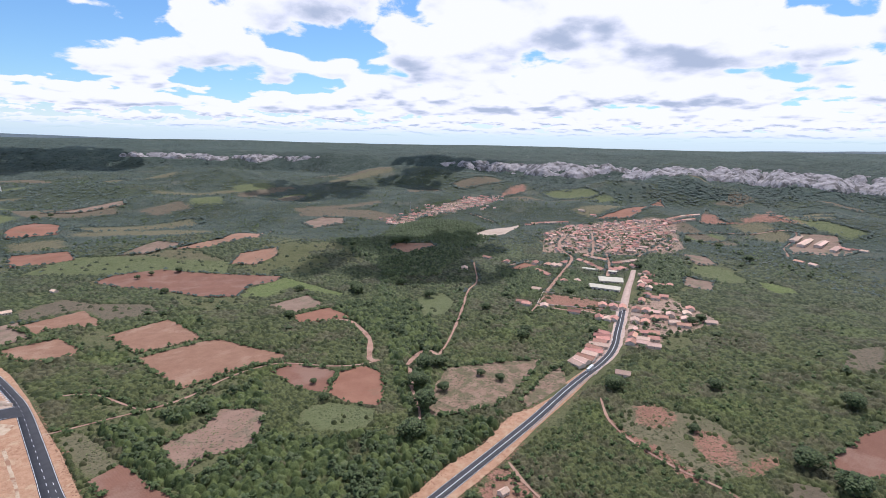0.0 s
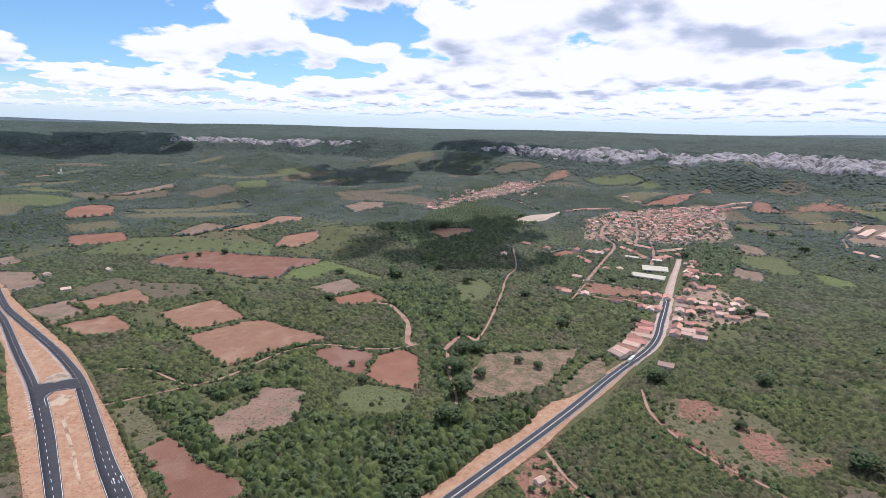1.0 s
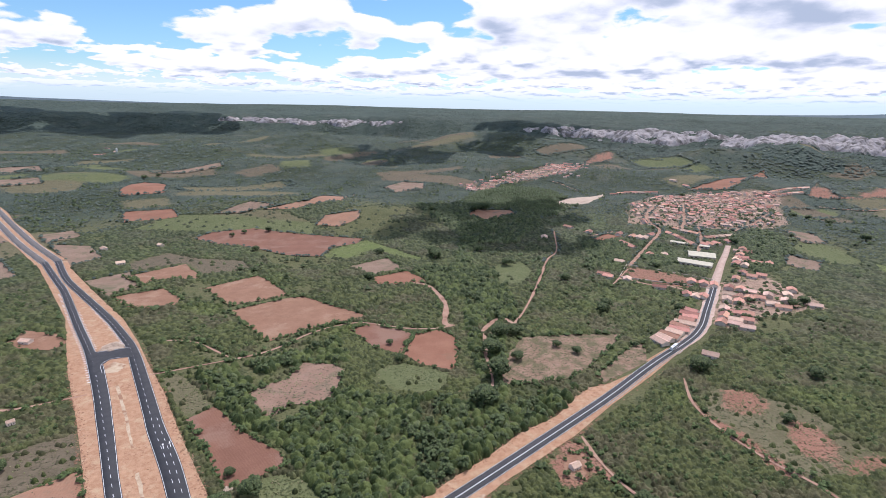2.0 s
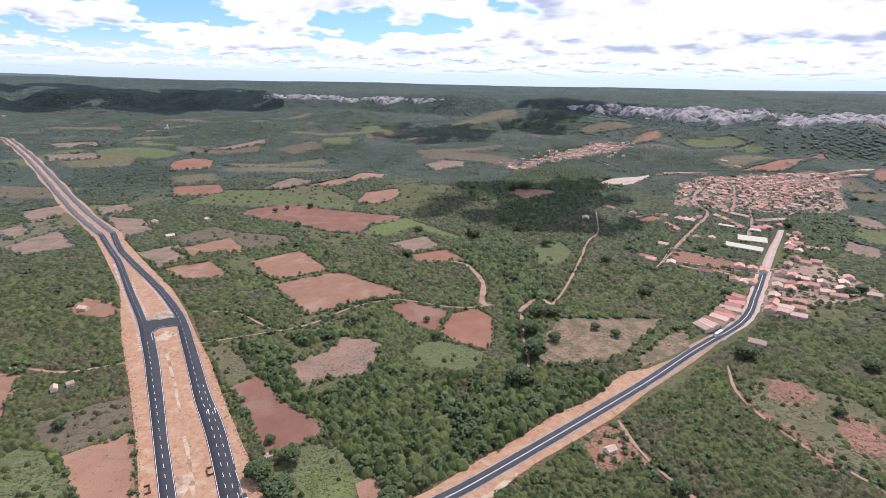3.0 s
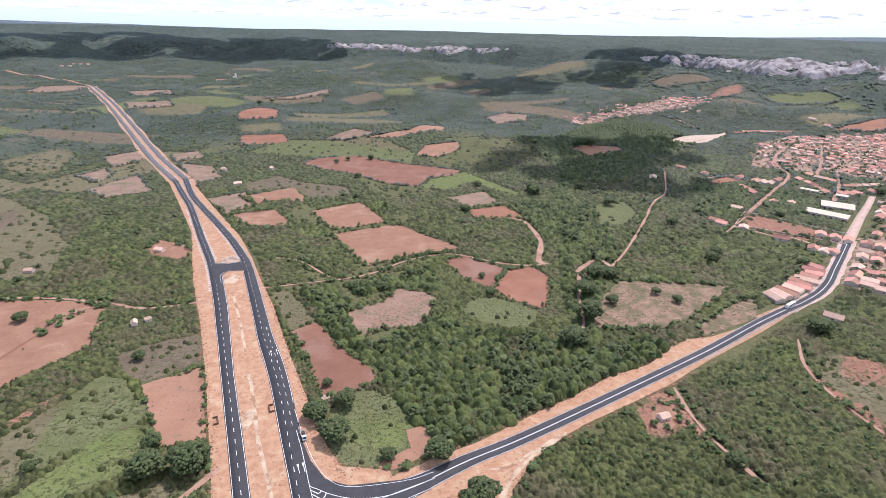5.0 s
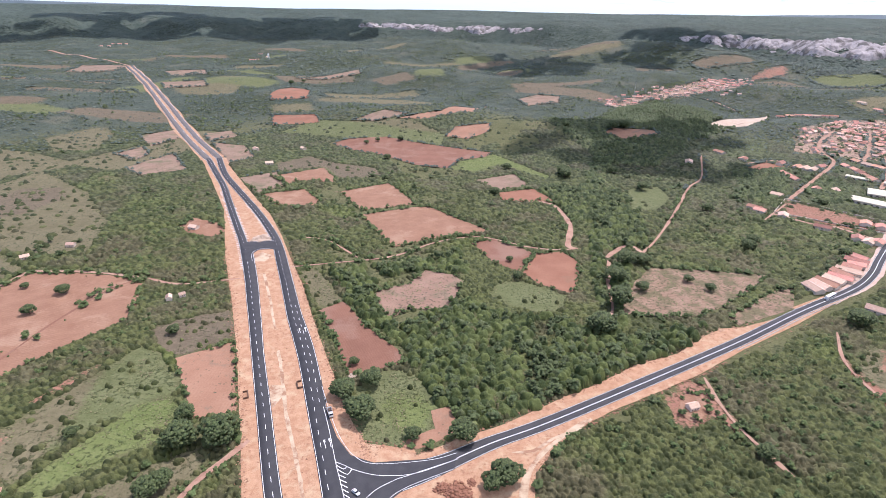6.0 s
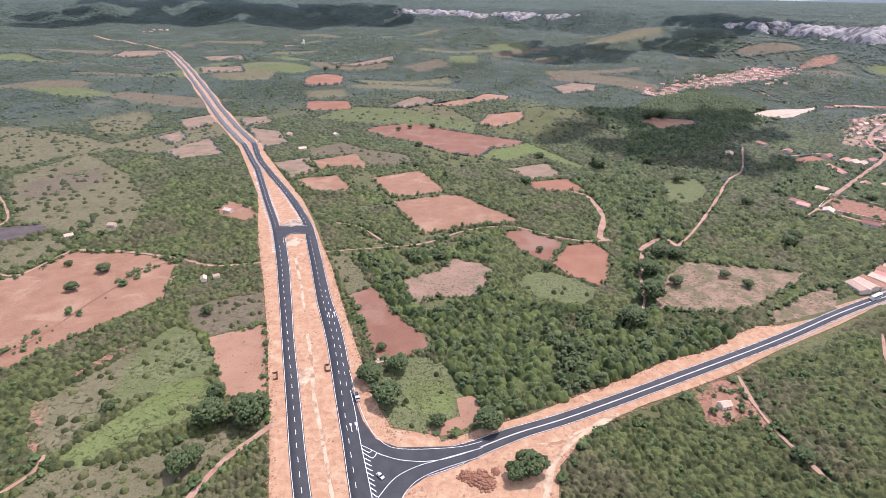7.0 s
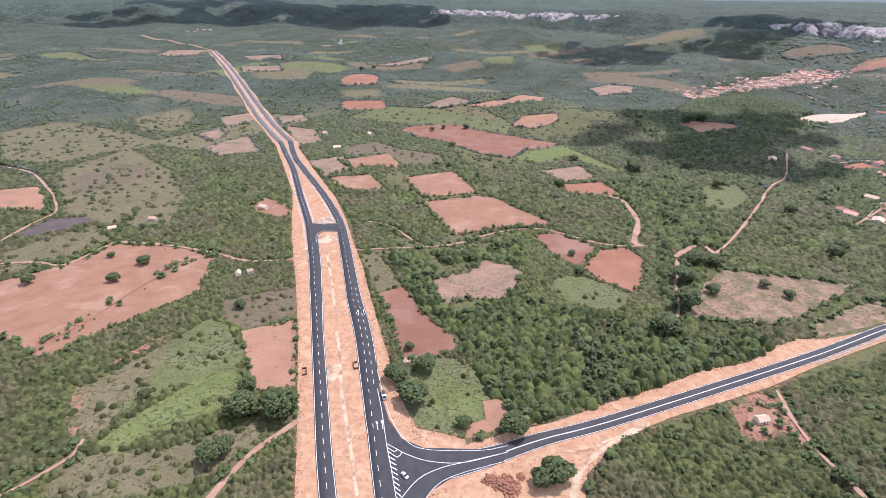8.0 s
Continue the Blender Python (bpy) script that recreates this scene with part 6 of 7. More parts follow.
def plant_woods():
    """Single crowns that stand out of the woods, and the woods too far off for the canopy."""
    for k, (kind, outline) in enumerate(WOODS):
        q = np.array(outline, float)
        lo, hi = q.min(0), q.max(0)
        rs = np.random.RandomState(100 + k)
        far = math.hypot(*q.mean(0)) > 650
        size = {"wood": 2.7, "thick": 1.6, "light": 1.45}[kind] * (1.25 if far else 1.0)
        n = int(min(float(np.prod(hi - lo)) / (size * size * {"wood": 0.95, "thick": 1.15, "light": 2.2}[kind]), 34000))
        x, y = rs.uniform(lo[0], hi[0], n), rs.uniform(lo[1], hi[1], n)
        i = inside(x + 26 * (fbm(x, y, 30, 2) - 0.5), y + 26 * (fbm(x, y, 30, 5) - 0.5), q)
        single = 0.10 + 0.25 * sstep(0.5, 0.7, fbm(x, y, 18, 52)) if kind == "wood" else np.full(len(x), 0.05)
        i &= (np.hypot(x, y) > 1030) | (rs.rand(len(x)) < single)
        x, y = x[i], y[i]
        i = free_of(x, y, 0.6)
        x, y = x[i], y[i]
        if not len(x):
            continue
        rad = size * (0.6 + 0.9 * rs.rand(len(x)) ** 2.0)
        high = rad * rs.uniform(1.1, 1.6, len(x)) + (2.4 if kind == "wood" else 0.6)
        leafy("tree_crowns", x, y, rad, high, 3 if far else 16, FAR, LEAVES if kind == "wood" else CROWN, "dark green tree crowns standing out of the woods", k + 50)


def plant_scrub():
    bands = ((5200, 120, 430, -44, 74, 0.9, 5, FAR, "low green bushes scattered over dry grass"), (9000, 430, 1000, -44, 72, 1.5, 2, FAR, "green scrub bushes between the fields"),
             (62000, 950, 1750, -43, 71, 2.5, 0, CAP, "green scrub and low trees in the valley"), (66000, 1750, 3500, -42, 70, 4.4, 0, CAP, "distant scrub woods on the slopes"))
    for k, (count, r0, r1, a0, a1, size, each, kinds, label) in enumerate(bands):
        x, y, rs = sow(count, r0, r1, a0, a1, 300 + k)
        i = rs.rand(count) < 0.10 + 0.90 * cover(x, y)
        x, y = x[i], y[i]
        i = free_of(x, y)
        x, y = x[i], y[i]
        rad = size * (0.5 + 1.1 * rs.rand(len(x)) ** 2.0)
        # the far bands take the hazed copy of the scrub leaves
        leafy("scattered_scrub", x, y, rad, rad * rs.uniform(1.0, 1.6, len(x)), each, kinds, SCRUB if r1 < 1050 else VALLEY_HAZED, label, k)


def plant_tufts():
    """Grass tufts and stubble standing in the rough fields and pastures."""
    X, Y, S = [], [], []
    rs = np.random.RandomState(91)
    every = {LIME: 1.3, GREEN: 5, ERODED: 3.5, GREY: 7, DRY: 4}
    rough = [(q, every.get(kind)) for kind, q in PATCHES]
    rough += [(q, {SOIL_STUBBLE: 4, SOIL_GREYPINK: 4, SOIL_TAN: 12}.get(material)) for q, material in KEEP_OUT]
    for q, space in rough:
        lo, hi = q.min(0), q.max(0)
        if not space or math.hypot(*q.mean(0)) > 560:
            continue
        n = int(np.prod(hi - lo) / space)
        x, y = rs.uniform(lo[0], hi[0], n), rs.uniform(lo[1], hi[1], n)
        i = inside(x, y, q) & (rs.rand(n) < sstep(0.25, 0.75, fbm(x, y, 16, 6)))
        X.append(x[i])
        Y.append(y[i])
    x, y = np.concatenate(X), np.concatenate(Y)
    i = free_of(x, y, 0.0, False)
    x, y = x[i], y[i]
    rad = rs.uniform(0.25, 0.8, len(x))
    leafy("grass_tufts", x, y, rad, rad * 1.3, 0, CAP, TUFT, "small green and dry grass tufts in the fields", 33)


def plant_hedges():
    """Bushes and small trees along field edges and tracks."""
    X, Y = [], []
    rs = np.random.RandomState(77)
    lines = []
    for edge, material in KEEP_OUT:
        if material not in (VERGE, ASPHALT, PAVING, SAND, TRACK):
            lines.append((np.vstack([edge, edge[:1]]), 0.0))
    for c, width in TRACK_LINES:
        lines += [(offset(c, width * 0.5 + 1.4), 0.8), (offset(c, -width * 0.5 - 1.4), 0.8)]
    for kind, q in PATCHES:
        if np.hypot(*q.mean(0)) > 850 and rs.rand() < 0.4:
            lines.append((smooth_line(np.vstack([q, q[:1]]), 25), 1.0))
    for e, wide in lines:
        for a, b in zip(e, e[1:]):
            thick = vnoise(a[0], a[1], 45, 8)
            n = rs.poisson(np.linalg.norm(b - a) / (2.2 if thick > 0.38 else 9.0))
            for t in rs.rand(n):
                p = a + (b - a) * t + rs.normal(0, 1.0 + wide, 2)
                X.append(p[0])
                Y.append(p[1])
    x, y = np.array(X), np.array(Y)
    i = free_of(x, y, -1.0, False)
    x, y = x[i], y[i]
    r = np.hypot(x, y)
    rad = (0.9 + 2.4 * rs.rand(len(x)) ** 2.2) * (1 + sstep(500, 1600, r) * 0.9)
    i = r < 700
    for k, name in ((i, "hedge"), (~i, "far_hedge")):
        leafy(name, x[k], y[k], rad[k], rad[k] * rs.uniform(1.2, 1.8, k.sum()), 6 if name == "hedge" else 0, FAR, CROWN if name == "hedge" else VALLEY_HAZED, "green hedge bushes along field edges and tracks", 9)


plant_canopy()
plant_woods()
plant_scrub()
plant_hedges()
plant_tufts()


def valley_trees():
    """Larger dark trees in lines and groups over the far valley."""
    x, y, rs = sow(27000, 560, 2700, -43, 70, 402)
    i = rs.rand(len(x)) < 0.9 * sstep(0.48, 0.64, fbm(x, y, 160, 81) * 0.6 + fbm(x, y, 45, 91) * 0.4)
    x, y = x[i], y[i]
    i = free_of(x, y)
    x, y = x[i], y[i]
    rad = 1.9 + 3.6 * rs.rand(len(x)) ** 2
    leafy("valley_trees", x, y, rad, rad * 1.5, 3, FAR, LEAVES, "dark green trees scattered over the far valley", 61)


valley_trees()


def village_trees():
    """Shade trees in the yards between the houses."""
    H = np.array([p for p in HOUSES if math.hypot(*p) < 1300])
    rs = np.random.RandomState(88)
    a, d = rs.uniform(0, 6.283, (8, len(H))), rs.uniform(8, 26, (8, len(H)))
    x, y = (H[None, :, 0] + d * np.cos(a)).ravel(), (H[None, :, 1] + d * np.sin(a)).ravel()
    i = free_of(x, y, 1.0, False) & (rs.rand(len(x)) < 0.25 + 1.1 * sstep(0.42, 0.66, fbm(x, y, 70, 15)))
    x, y = x[i], y[i]
    rad = 1.6 + 2.6 * rs.rand(len(x)) ** 1.5
    leafy("village_trees", x, y, rad, rad * 1.5, 12, FAR, LEAVES, "dark green shade trees in the village yards", 62)


village_trees()


def rocks():
    """Pale broken rock along the edge of the plateau: massive rounded blocks in ledges, split by clefts."""
    angles, steps = np.radians(np.arange(-14, 73, 0.055)), np.arange(20, 420, 4.5)
    na, nd = len(angles), len(steps)
    D, A = np.meshgrid(steps, angles, indexing="ij")
    az = np.degrees(A)
    edge = scarp(az) + 55 * np.sin(az * 0.55 + 1) + 35 * np.sin(az * 1.7)
    r = edge + D
    x, y = (r * np.sin(A)).ravel(), (r * np.cos(A)).ravel()
    az, d = az.ravel(), D.ravel()
    strong = np.interp(az, [-14, -4, 0, 6, 12, 15, 19, 23, 26, 30, 34, 40, 60, 73], [0.1, 0.45, 0.9, 1.0, 0.95, 0.62, 0.5, 0.3, 0.34, 0.5, 0.85, 1.0, 1.0, 0.95])
    width = np.interp(az, [-14, 20, 34, 73], [52, 55, 95, 125])
    band = np.exp(-((d - 205) / width) ** 2)
    mask = band * strong * (0.30 + 1.25 * fbm(x, y, 150, 61)) - 0.50
    h = np.zeros(len(x))
    for k, (spacing, tall, seed) in enumerate(((64.0, 12.0, 5), (30.0, 5.0, 6), (13.0, 2.0, 7))):
        gx, gy = (x + 4000) / spacing, (y + 4000) / spacing
        i, j = np.floor(gx).astype(int), np.floor(gy).astype(int)
        best = np.zeros(len(x))
        tab = np.random.RandomState(seed).rand(4, 97, 89)
        for a in (-1, 0, 1):
            for b in (-1, 0, 1):
                p, q = (i + a) % 97, (j + b) % 89
                u, v = gx - (i + a) - tab[0, p, q], gy - (j + b) - tab[1, p, q]
                reach = 0.45 + 0.5 * tab[2, p, q]
                best = np.maximum(best, (0.4 + tab[3, p, q]) * np.clip(1 - (u * u + v * v * 1.3) / reach ** 2, 0, 1) ** 0.35)
        h += tall * best
    h = h * sstep(-0.06, 0.22, mask) + 2 * (fbm(x, y, 9, 44) - 0.5)
    ledge = np.floor(h / 4.5) * 4.5
    h = 0.4 * h + 0.6 * (ledge + 4.5 * sstep(0.6, 1.0, (h - ledge) / 4.5))
    rock = (mask > -0.02) & (h > 3.0)
    z = ground(x, y) + np.where(rock, h - 3.5, -3.0)
    i, j = np.meshgrid(np.arange(nd - 1), np.arange(na - 1), indexing="ij")
    a = (i * na + j).ravel()
    quads = np.stack([a, a + na, a + na + 1, a + 1], 1)
    quads = quads[rock[quads].any(1)]
    used = np.unique(quads)
    back = np.zeros(len(x), np.int64)
    back[used] = np.arange(len(used))
    me = mesh_of("rock_outcrops", np.column_stack([x, y, z])[used], back[quads][:, ::-1], ROCK, False)
    tagged(new("rock_outcrops", me), "pale pinkish grey weathered rock outcrops along the plateau edge", "rocks", kind="stuff")


rocks()


def far_ridges():
    """Low hills beyond the plateau, on the horizon, with blue haze in their colour."""
    for r, high, seed, label in ((6800, 205, 3, "low wooded ridge beyond the plateau"), (9800, 219, 8, "far ridge on the horizon, tinted with haze blue")):
        a = np.radians(np.arange(-60, 92, 0.1))
        crest = high + 26 * (fbm(np.degrees(a) * 30, np.full(len(a), 5.0), 260, seed) - 0.5)
        rows = [np.column_stack([(r + d) * np.sin(a), (r + d) * np.cos(a), z]) for d, z in ((-1800, np.full(len(a), 150.0)), (-700, 0.4 * 150 + 0.6 * crest), (0, crest), (900, np.full(len(a), 150.0)))]
        n = len(a)
        i = np.arange(n - 1)
        q = np.vstack([np.stack([k * n + i, k * n + i + 1, (k + 1) * n + i + 1, (k + 1) * n + i], 1) for k in range(3)])
        ob = new("far_ridge", mesh_of("far_ridge", np.vstack(rows), q[:, ::-1], RIDGE_HAZED, True))
        tagged(ob, label, "hills", kind="structure")


far_ridges()


def slope_woods():
    """Dark trees on the steep ground below and between the rocks."""
    x, y, rs = sow(110000, 1900, 3800, -42, 71, 57)
    az, r = np.degrees(np.arctan2(x, y)), np.hypot(x, y)
    d = r - (scarp(az) + 55 * np.sin(az * 0.55 + 1) + 35 * np.sin(az * 1.7))
    i = (d > -220) & (d < 260) & (rs.rand(len(x)) < 0.75 * (1 - 0.85 * sstep(100, 150, d) * (az > -4)) * sstep(0.36, 0.6, fbm(x, y, 150, 43)))
    x, y = x[i], y[i]
    rad = 3.5 + 4.5 * rs.rand(len(x)) ** 2
    leafy("slope_woods", x, y, rad, rad * 1.3, 0, FAR, SLOPE_HAZED, "dark green woods on the slopes below the rocks", 21)


slope_woods()


# ---- clouds overhead ----
CLOUD = surface("cloud_white", (0.80, 0.81, 0.83), (0.88, 0.88, 0.88), 60, None, 9, (0.5, 0.6), 12.0, 0.0, rough=1.0)


def cloud(x, y, length, width, turn, seed):
    """A fair-weather cumulus with a flat base, high over the land."""
    rs = np.random.RandomState(seed)
    n = 90
    a, w = rs.uniform(0, 6.283, n), np.sqrt(rs.rand(n))
    u, v = w * np.cos(a) * length / 2, w * np.sin(a) * width / 2
    u, v = u + 0.25 * width * np.sin(v / width * 7 + seed), v + 0.22 * width * np.sin(u / length * 9 + seed)
    c, s = math.cos(radians(turn)), math.sin(radians(turn))
    rad = min(length, width) * rs.uniform(0.07, 0.2, n) * (1.25 - 0.6 * w)
    ob = clumps("cloud", x + u * c - v * s, y + u * s + v * c, 1500 + rad * 0.7, rad, rad * 0.8, LOW, CLOUD, "white fair weather cumulus cloud with flat base", seed, True)
    ob["category"], ob["kind"] = "cloud", "structure"


def shade_from(x, y):
    """Where a cloud at 1500 m floats whose shadow falls at x, y."""
    k = (1500 - float(ground(x, y))) / math.tan(radians(SUN_EL))
    return x + k * math.sin(radians(SUN_AZ)), y + k * math.cos(radians(SUN_AZ))


cloud(*shade_from(465, 861), 240, 170, 20, 60)
cloud(*shade_from(382, 869), 140, 110, 0, 61)
cloud(*shade_from(525, 1830), 420, 330, 10, 62)
cloud(*shade_from(-507, 3488), 900, 500, 10, 63)
cloud(*shade_from(-1266, 3433), 1500, 800, 0, 64)
cloud(*shade_from(-472, 3527), 800, 500, 0, 65)
cloud(*shade_from(560, 1975), 320, 300, 0, 66)
cloud(*shade_from(1345, 2495), 480, 500, 20, 67)
cloud(*shade_from(415, 774), 300, 220, 0, 68)
cloud(*shade_from(1057, 1996), 300, 260, 0, 69)

# ---- heaps, mast and chapel ----
def heap(x, y, size, high, material, label):
    """A loose tipped heap of clods with an uneven skirt."""
    rs = np.random.RandomState(int(abs(x * 3 + y)))
    v, f = MID[int(abs(x)) % 6]
    V, F = [v * np.array([size * 0.62, size * 0.5, high * 0.8])], [f]
    n = len(v)
    for _ in range(70):
        w, q = LOW[rs.randint(10)]
        a, d = rs.uniform(0, 6.283), math.sqrt(rs.rand())
        c = rs.uniform(0.06, 0.17) * size
        V.append(w * np.array([c, c, c * 0.7]) + (d * math.cos(a) * size * 0.85, d * math.sin(a) * size * 0.7, high * 0.75 * (1 - d) + 0.05))
        F.append(q + n)
        n += len(w)
    ob = new("dirt_mound", mesh_of("dirt_mound", np.vstack(V), np.vstack(F), material, False))
    ob.matrix_world = stand(x, y, x * 7 % 180, 0.35)
    tagged(ob, label, "heap", "heaps by the road")


heap(-117, 476, 5, 1.2, SAND, "white sand heap in the highway median")
heap(-112, 480, 6, 1.3, SAND, "white sand heap in the highway median")
heap(-107, 476, 4, 1, SAND, "white sand heap in the highway median")
heap(-113, 469, 4, 0.8, SAND, "white sand heap in the highway median")
heap(-120, 471, 3, 0.7, SAND, "white sand heap in the highway median")
heap(23, 174, 5, 1.8, SOIL_RED, "dark red dug earth heap beside the junction")
heap(29, 172, 7, 2, SOIL_RED, "dark red dug earth heap beside the junction")
heap(32, 169, 6, 1.6, SOIL_RED, "dark red dug earth heap beside the junction")
heap(37, 176, 3, 1, SOIL_RED, "dark red dug earth heap beside the junction")
heap(44, 178, 3, 0.9, SOIL_RED, "dark red dug earth heap beside the junction")
heap(-21, 260, 4, 0.9, SAND, "pale spilled sand at the field corner")


def mast(x, y, high):
    """A slim lattice mast."""
    root = holder("radio_mast", stand(x, y), "tall slim pale steel lattice mast beside village houses", "mast")
    for k in range(4):
        a = k * math.pi / 2 + 0.785
        bm = bmesh.new()
        p, q = Vector((1.2 * math.cos(a), 1.2 * math.sin(a), -0.3)), Vector((0.4 * math.cos(a), 0.4 * math.sin(a), high))
        d = q - p
        bmesh.ops.create_cone(bm, cap_ends=True, segments=6, radius1=0.16, radius2=0.10, depth=d.length, matrix=Matrix.Translation((p + q) / 2) @ d.to_track_quat("Z", "Y").to_matrix().to_4x4())
        part("leg", bm, STEEL, root)
    for k in range(12):
        z = high * (k + 0.5) / 12
        w = 1.0 - 0.62 * z / high
        bm = bmesh.new()
        box(bm, (-w * 0.85, -w * 0.85, z), (w * 0.85, w * 0.85, z + 0.14))
        part("brace", bm, STEEL, root)


mast(649, 1337, 32)


def chapel(x, y, turn):
    """A small white country chapel: nave with a tiled roof and a square tower with a pointed cap."""
    root = holder("chapel", stand(x, y, turn), "small white plastered chapel with a square tower", "chapel")
    bm = bmesh.new()
    prism(bm, [(-5, -1), (5, -1), (5, 6), (0, 9), (-5, 6)], -9, 9)
    part("nave", bm, CHAPEL_WHITE, root)
    for s in (-1, 1):
        bm = bmesh.new()
        prof = [(0, 9.1), (s * 5.6, 5.75), (s * 5.6, 5.95), (0, 9.3)]
        prism(bm, prof if s < 0 else prof[::-1], -9.4, 9.4)
        bmesh.ops.recalc_face_normals(bm, faces=bm.faces[:])
        part("roof", bm, ROOF_PALE, root)
    bm = bmesh.new()
    box(bm, (9, -2.8, -1), (14.6, 2.8, 17))
    part("tower", bm, CHAPEL_WHITE, root)
    bm = bmesh.new()
    bmesh.ops.create_cone(bm, cap_ends=True, segments=4, radius1=4.2, radius2=0.2, depth=5, matrix=Matrix.Translation((11.8, 0, 19.5)) @ Matrix.Rotation(radians(45), 4, "Z"))
    part("spire", bm, CHAPEL_WHITE, root)
    bm = bmesh.new()
    box(bm, (14.55, -1, -0.5), (14.7, 1, 3))
    part("door", bm, DARKWOOD, root, "dark wooden door")


chapel(-420, 2264, -60)

# ---- single trees ----
def tree_model(seed):
    """A broad round tree of unit crown radius: tapered trunk, limbs and a crown of many leaf clumps."""
    r = random.Random(seed)
    root = new("tree")
    bm = bmesh.new()

    def limb(a, b, ra, rb):
        d = Vector(b) - Vector(a)
        m = Matrix.Translation((Vector(a) + Vector(b)) / 2) @ d.to_track_quat("Z", "Y").to_matrix().to_4x4()
        bmesh.ops.create_cone(bm, cap_ends=True, segments=7, radius1=ra, radius2=rb, depth=d.length, matrix=m)

    limb((0, 0, -0.1), (0.03, 0.02, 0.55), 0.085, 0.06)
    for k in range(5):
        a = k * 1.256 + r.uniform(-0.3, 0.3)
        limb((0.03, 0.02, 0.5), (0.5 * math.cos(a), 0.5 * math.sin(a), r.uniform(0.85, 1.15)), 0.045, 0.018)
    part("trunk", bm, BARK, root, "brown tapered trunk with limbs")
    V, F, base = [], [], 0
    core, q = LOW[seed % 10]
    V.append(core * np.array([0.8, 0.8, 0.5]) + np.array([0, 0, 0.93]))
    F.append(q)
    base = len(core)
    for k in range(520):
        z = r.uniform(-0.6, 1.0)
        a = r.uniform(0, 6.283)
        w = math.sqrt(max(0.0, 1 - z * z)) * r.uniform(0.8, 1.0)
        out = 1.0 + 0.16 * math.sin(3 * a + seed) + 0.1 * math.sin(5 * a + 2 * seed)
        v, f = FAR[k % 8]
        s = r.uniform(0.06, 0.13)
        V.append(v * s + np.array([w * out * math.cos(a), w * out * math.sin(a), 0.95 + z * 0.62]))
        F.append(f + base)
        base += len(v)
    crown = new("crown", mesh_of("crown", np.vstack(V), np.vstack(F), LEAVES, False))
    crown.parent = root
    tagged(root, "broad dark green tree with a rounded crown", "tree", "single trees")
    return root


TREES = [tree_model(s) for s in range(4)]
PLANTED = []


def lone_tree(x, y, size):
    m = stand(x, y, rng.uniform(0, 360)) @ Matrix.Diagonal((size, size, size * rng.uniform(0.9, 1.1), 1))
    k = len(PLANTED)
    if k < len(TREES):
        TREES[k].matrix_basis = m
    else:
        ob = copy_thing(TREES[k % 4], Matrix())
        ob.matrix_basis = m
    PLANTED.append((x, y))


lone_tree(-83, 213, 9)
lone_tree(-102, 212, 8)
lone_tree(-88, 211, 4)
lone_tree(-106, 232, 5)
lone_tree(-103, 188, 5)
lone_tree(-107, 183, 6)
lone_tree(-157, 222, 3.4)
lone_tree(-245, 349, 4.6)
lone_tree(-238, 379, 5)
lone_tree(-305, 343, 4.4)
lone_tree(-271, 391, 3)
lone_tree(-139, 316, 4)
lone_tree(-25, 243, 7)
lone_tree(-15, 225, 8)
lone_tree(-9, 252, 6)
lone_tree(12, 207, 4)
lone_tree(37, 204, 7)
lone_tree(-20, 272, 3)
lone_tree(53, 175, 7)
lone_tree(46, 172, 5)
lone_tree(11, 760, 5)
lone_tree(-20, 850, 4)
lone_tree(-2, 863, 4)
lone_tree(34, 862, 5)
lone_tree(108, 375, 4)
lone_tree(109, 408, 3)
lone_tree(146, 294, 9)
lone_tree(172, 326, 9)
lone_tree(184, 364, 8)
lone_tree(207, 393, 8)
lone_tree(222, 393, 7)
lone_tree(172, 695, 6)
lone_tree(133, 589, 6)
lone_tree(238, 649, 8)
lone_tree(318, 594, 7)
lone_tree(310, 664, 6)
lone_tree(245, 358, 4)
lone_tree(255, 342, 4)
lone_tree(410, 866, 8)
lone_tree(310, 866, 6)
lone_tree(347, 425, 6)
lone_tree(184, 176, 5)
lone_tree(201, 347, 5)
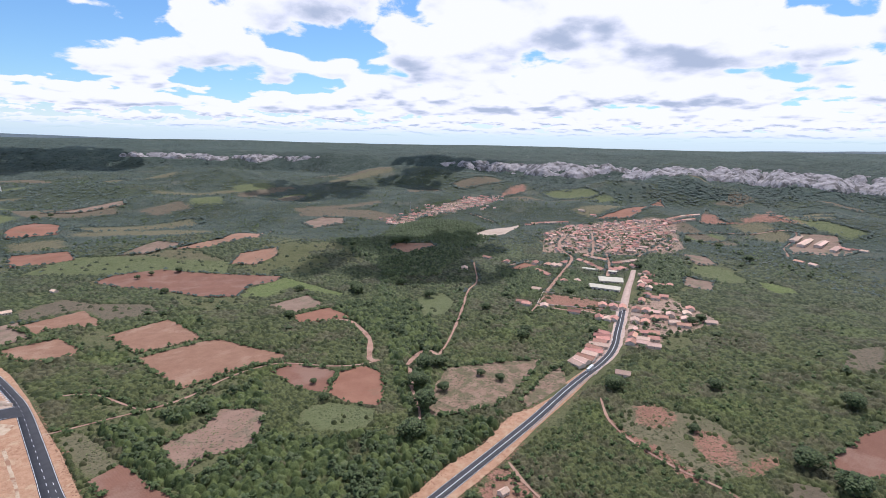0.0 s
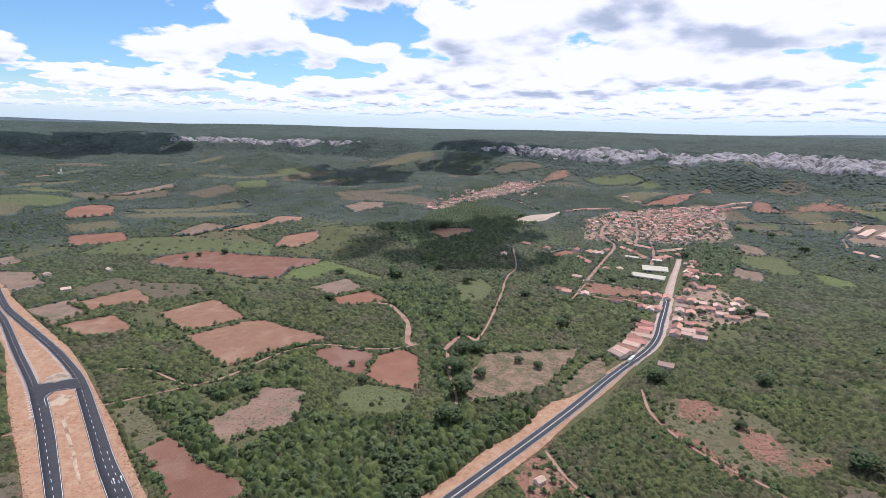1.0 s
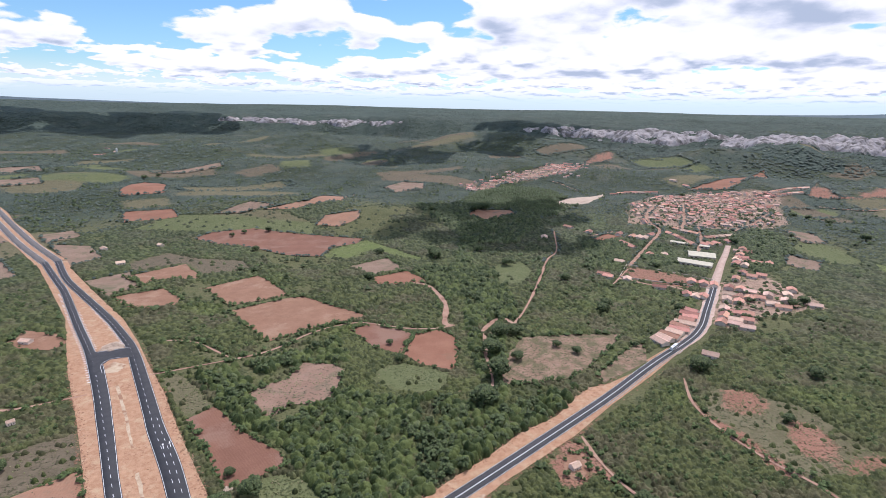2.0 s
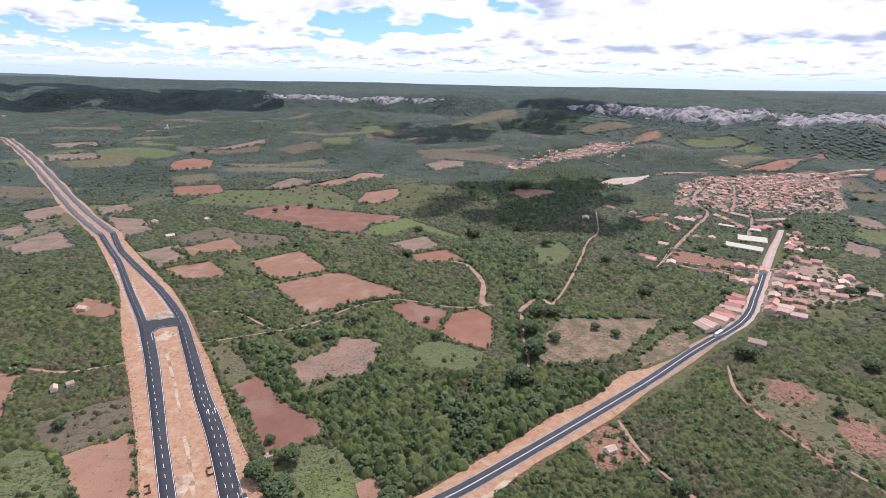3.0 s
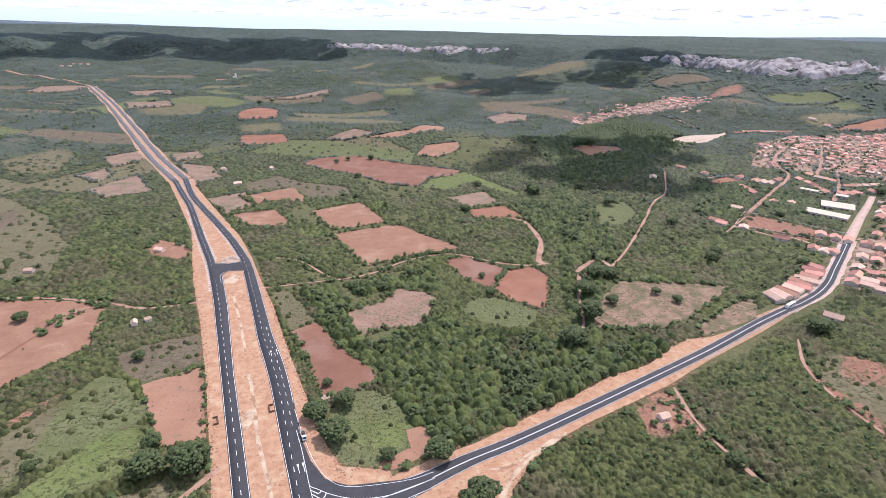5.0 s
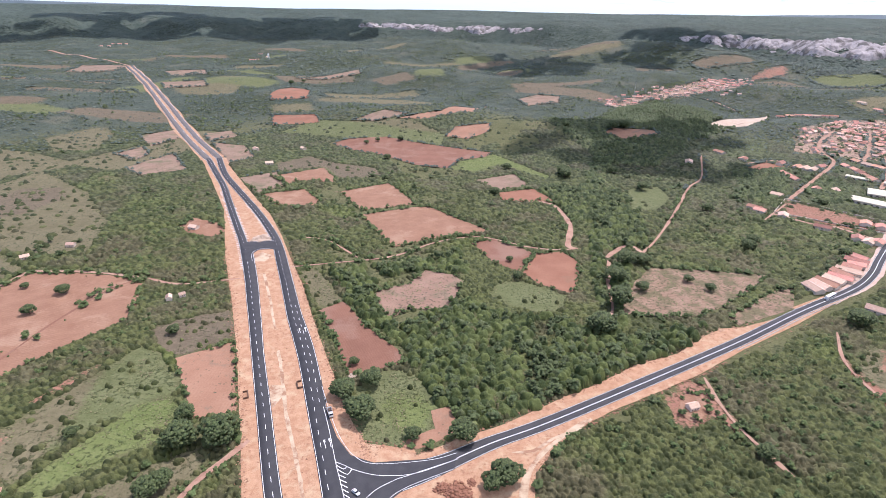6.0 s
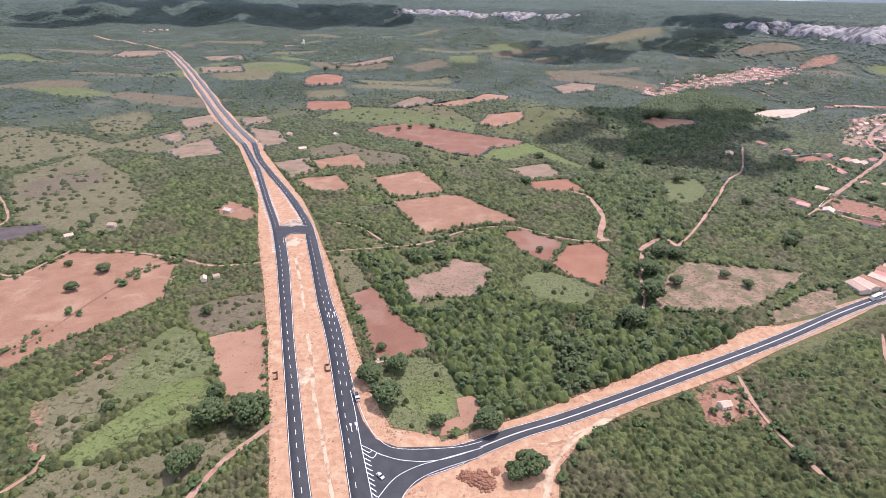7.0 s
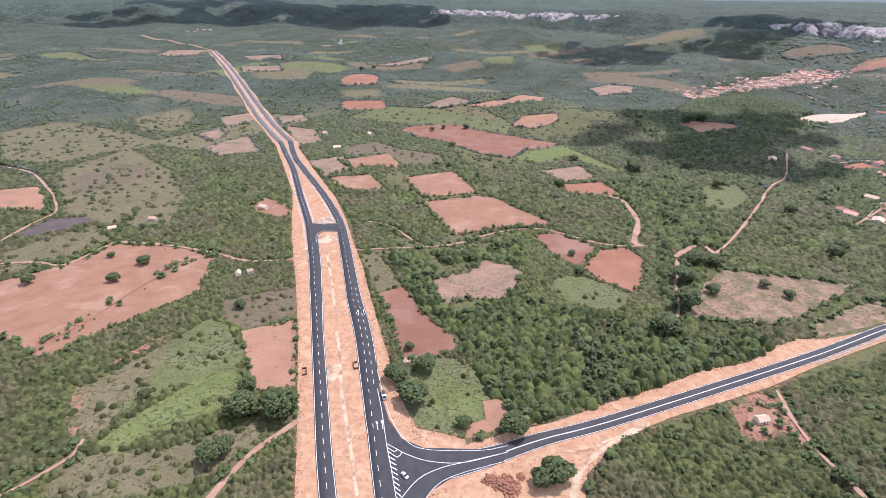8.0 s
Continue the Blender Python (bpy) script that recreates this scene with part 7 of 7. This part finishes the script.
lone_tree(330, 206, 4)
lone_tree(404, 240, 6)
lone_tree(462, 164, 8)
lone_tree(355, 142, 9)
lone_tree(350, 114, 9)
lone_tree(330, 283, 8)
lone_tree(989, 703, 7)
lone_tree(1022, 654, 7)
lone_tree(929, 532, 8)
lone_tree(417, 394, 5)
lone_tree(336, 415, 6)
lone_tree(-226, 1505, 7)
lone_tree(-199, 1549, 6)
lone_tree(241, 665, 9)
lone_tree(1046, 710, 6)
lone_tree(541, 362, 6)
lone_tree(560, 364, 6)
lone_tree(706, 584, 6)
lone_tree(977, 971, 6)
lone_tree(504, 526, 5)
lone_tree(385, 851, 9)
lone_tree(411, 860, 9)
lone_tree(355, 513, 6)


def clods():
    """Stones and earth clods lying on the graded verges."""
    rs = np.random.RandomState(71)
    X, Y = [], []
    for q, material in KEEP_OUT:
        if material is not VERGE:
            continue
        e = np.vstack([q, q[:1]])
        for a, b in zip(e, e[1:]):
            if math.hypot(*a) > 480:
                continue
            n = rs.poisson(np.linalg.norm(b - a) * 3.5)
            p = a + (b - a) * rs.rand(n, 1) + rs.normal(0, 1.6, (n, 2))
            X += list(p[:, 0])
            Y += list(p[:, 1])
        n = 2600
        lo, hi = q.min(0), np.minimum(q.max(0), 450)
        p = rs.uniform(lo, hi, (n, 2))
        p = p[inside(p[:, 0], p[:, 1], q) & (fbm(p[:, 0], p[:, 1], 12, 3) > 0.52)]
        X += list(p[:, 0])
        Y += list(p[:, 1])
    x, y = np.array(X), np.array(Y)
    keep = np.ones(len(x), bool)
    for q, material in KEEP_OUT:
        if material is ASPHALT:
            keep &= edge_distance(x, y, q) < -0.6
    for line, reach in ROADS:
        keep &= ~near(x, y, line, reach - 2.5)
    x, y = x[keep], y[keep]
    rad = 0.15 + 0.75 * rs.rand(len(x)) ** 3
    ob = clumps("earth_clods", x, y, ground(x, y) + 0.4, rad, rad * 0.8, FAR, SOIL_ORANGE, "loose earth clods and stones on the verges", 5, False)
    ob["category"] = "stones"


clods()
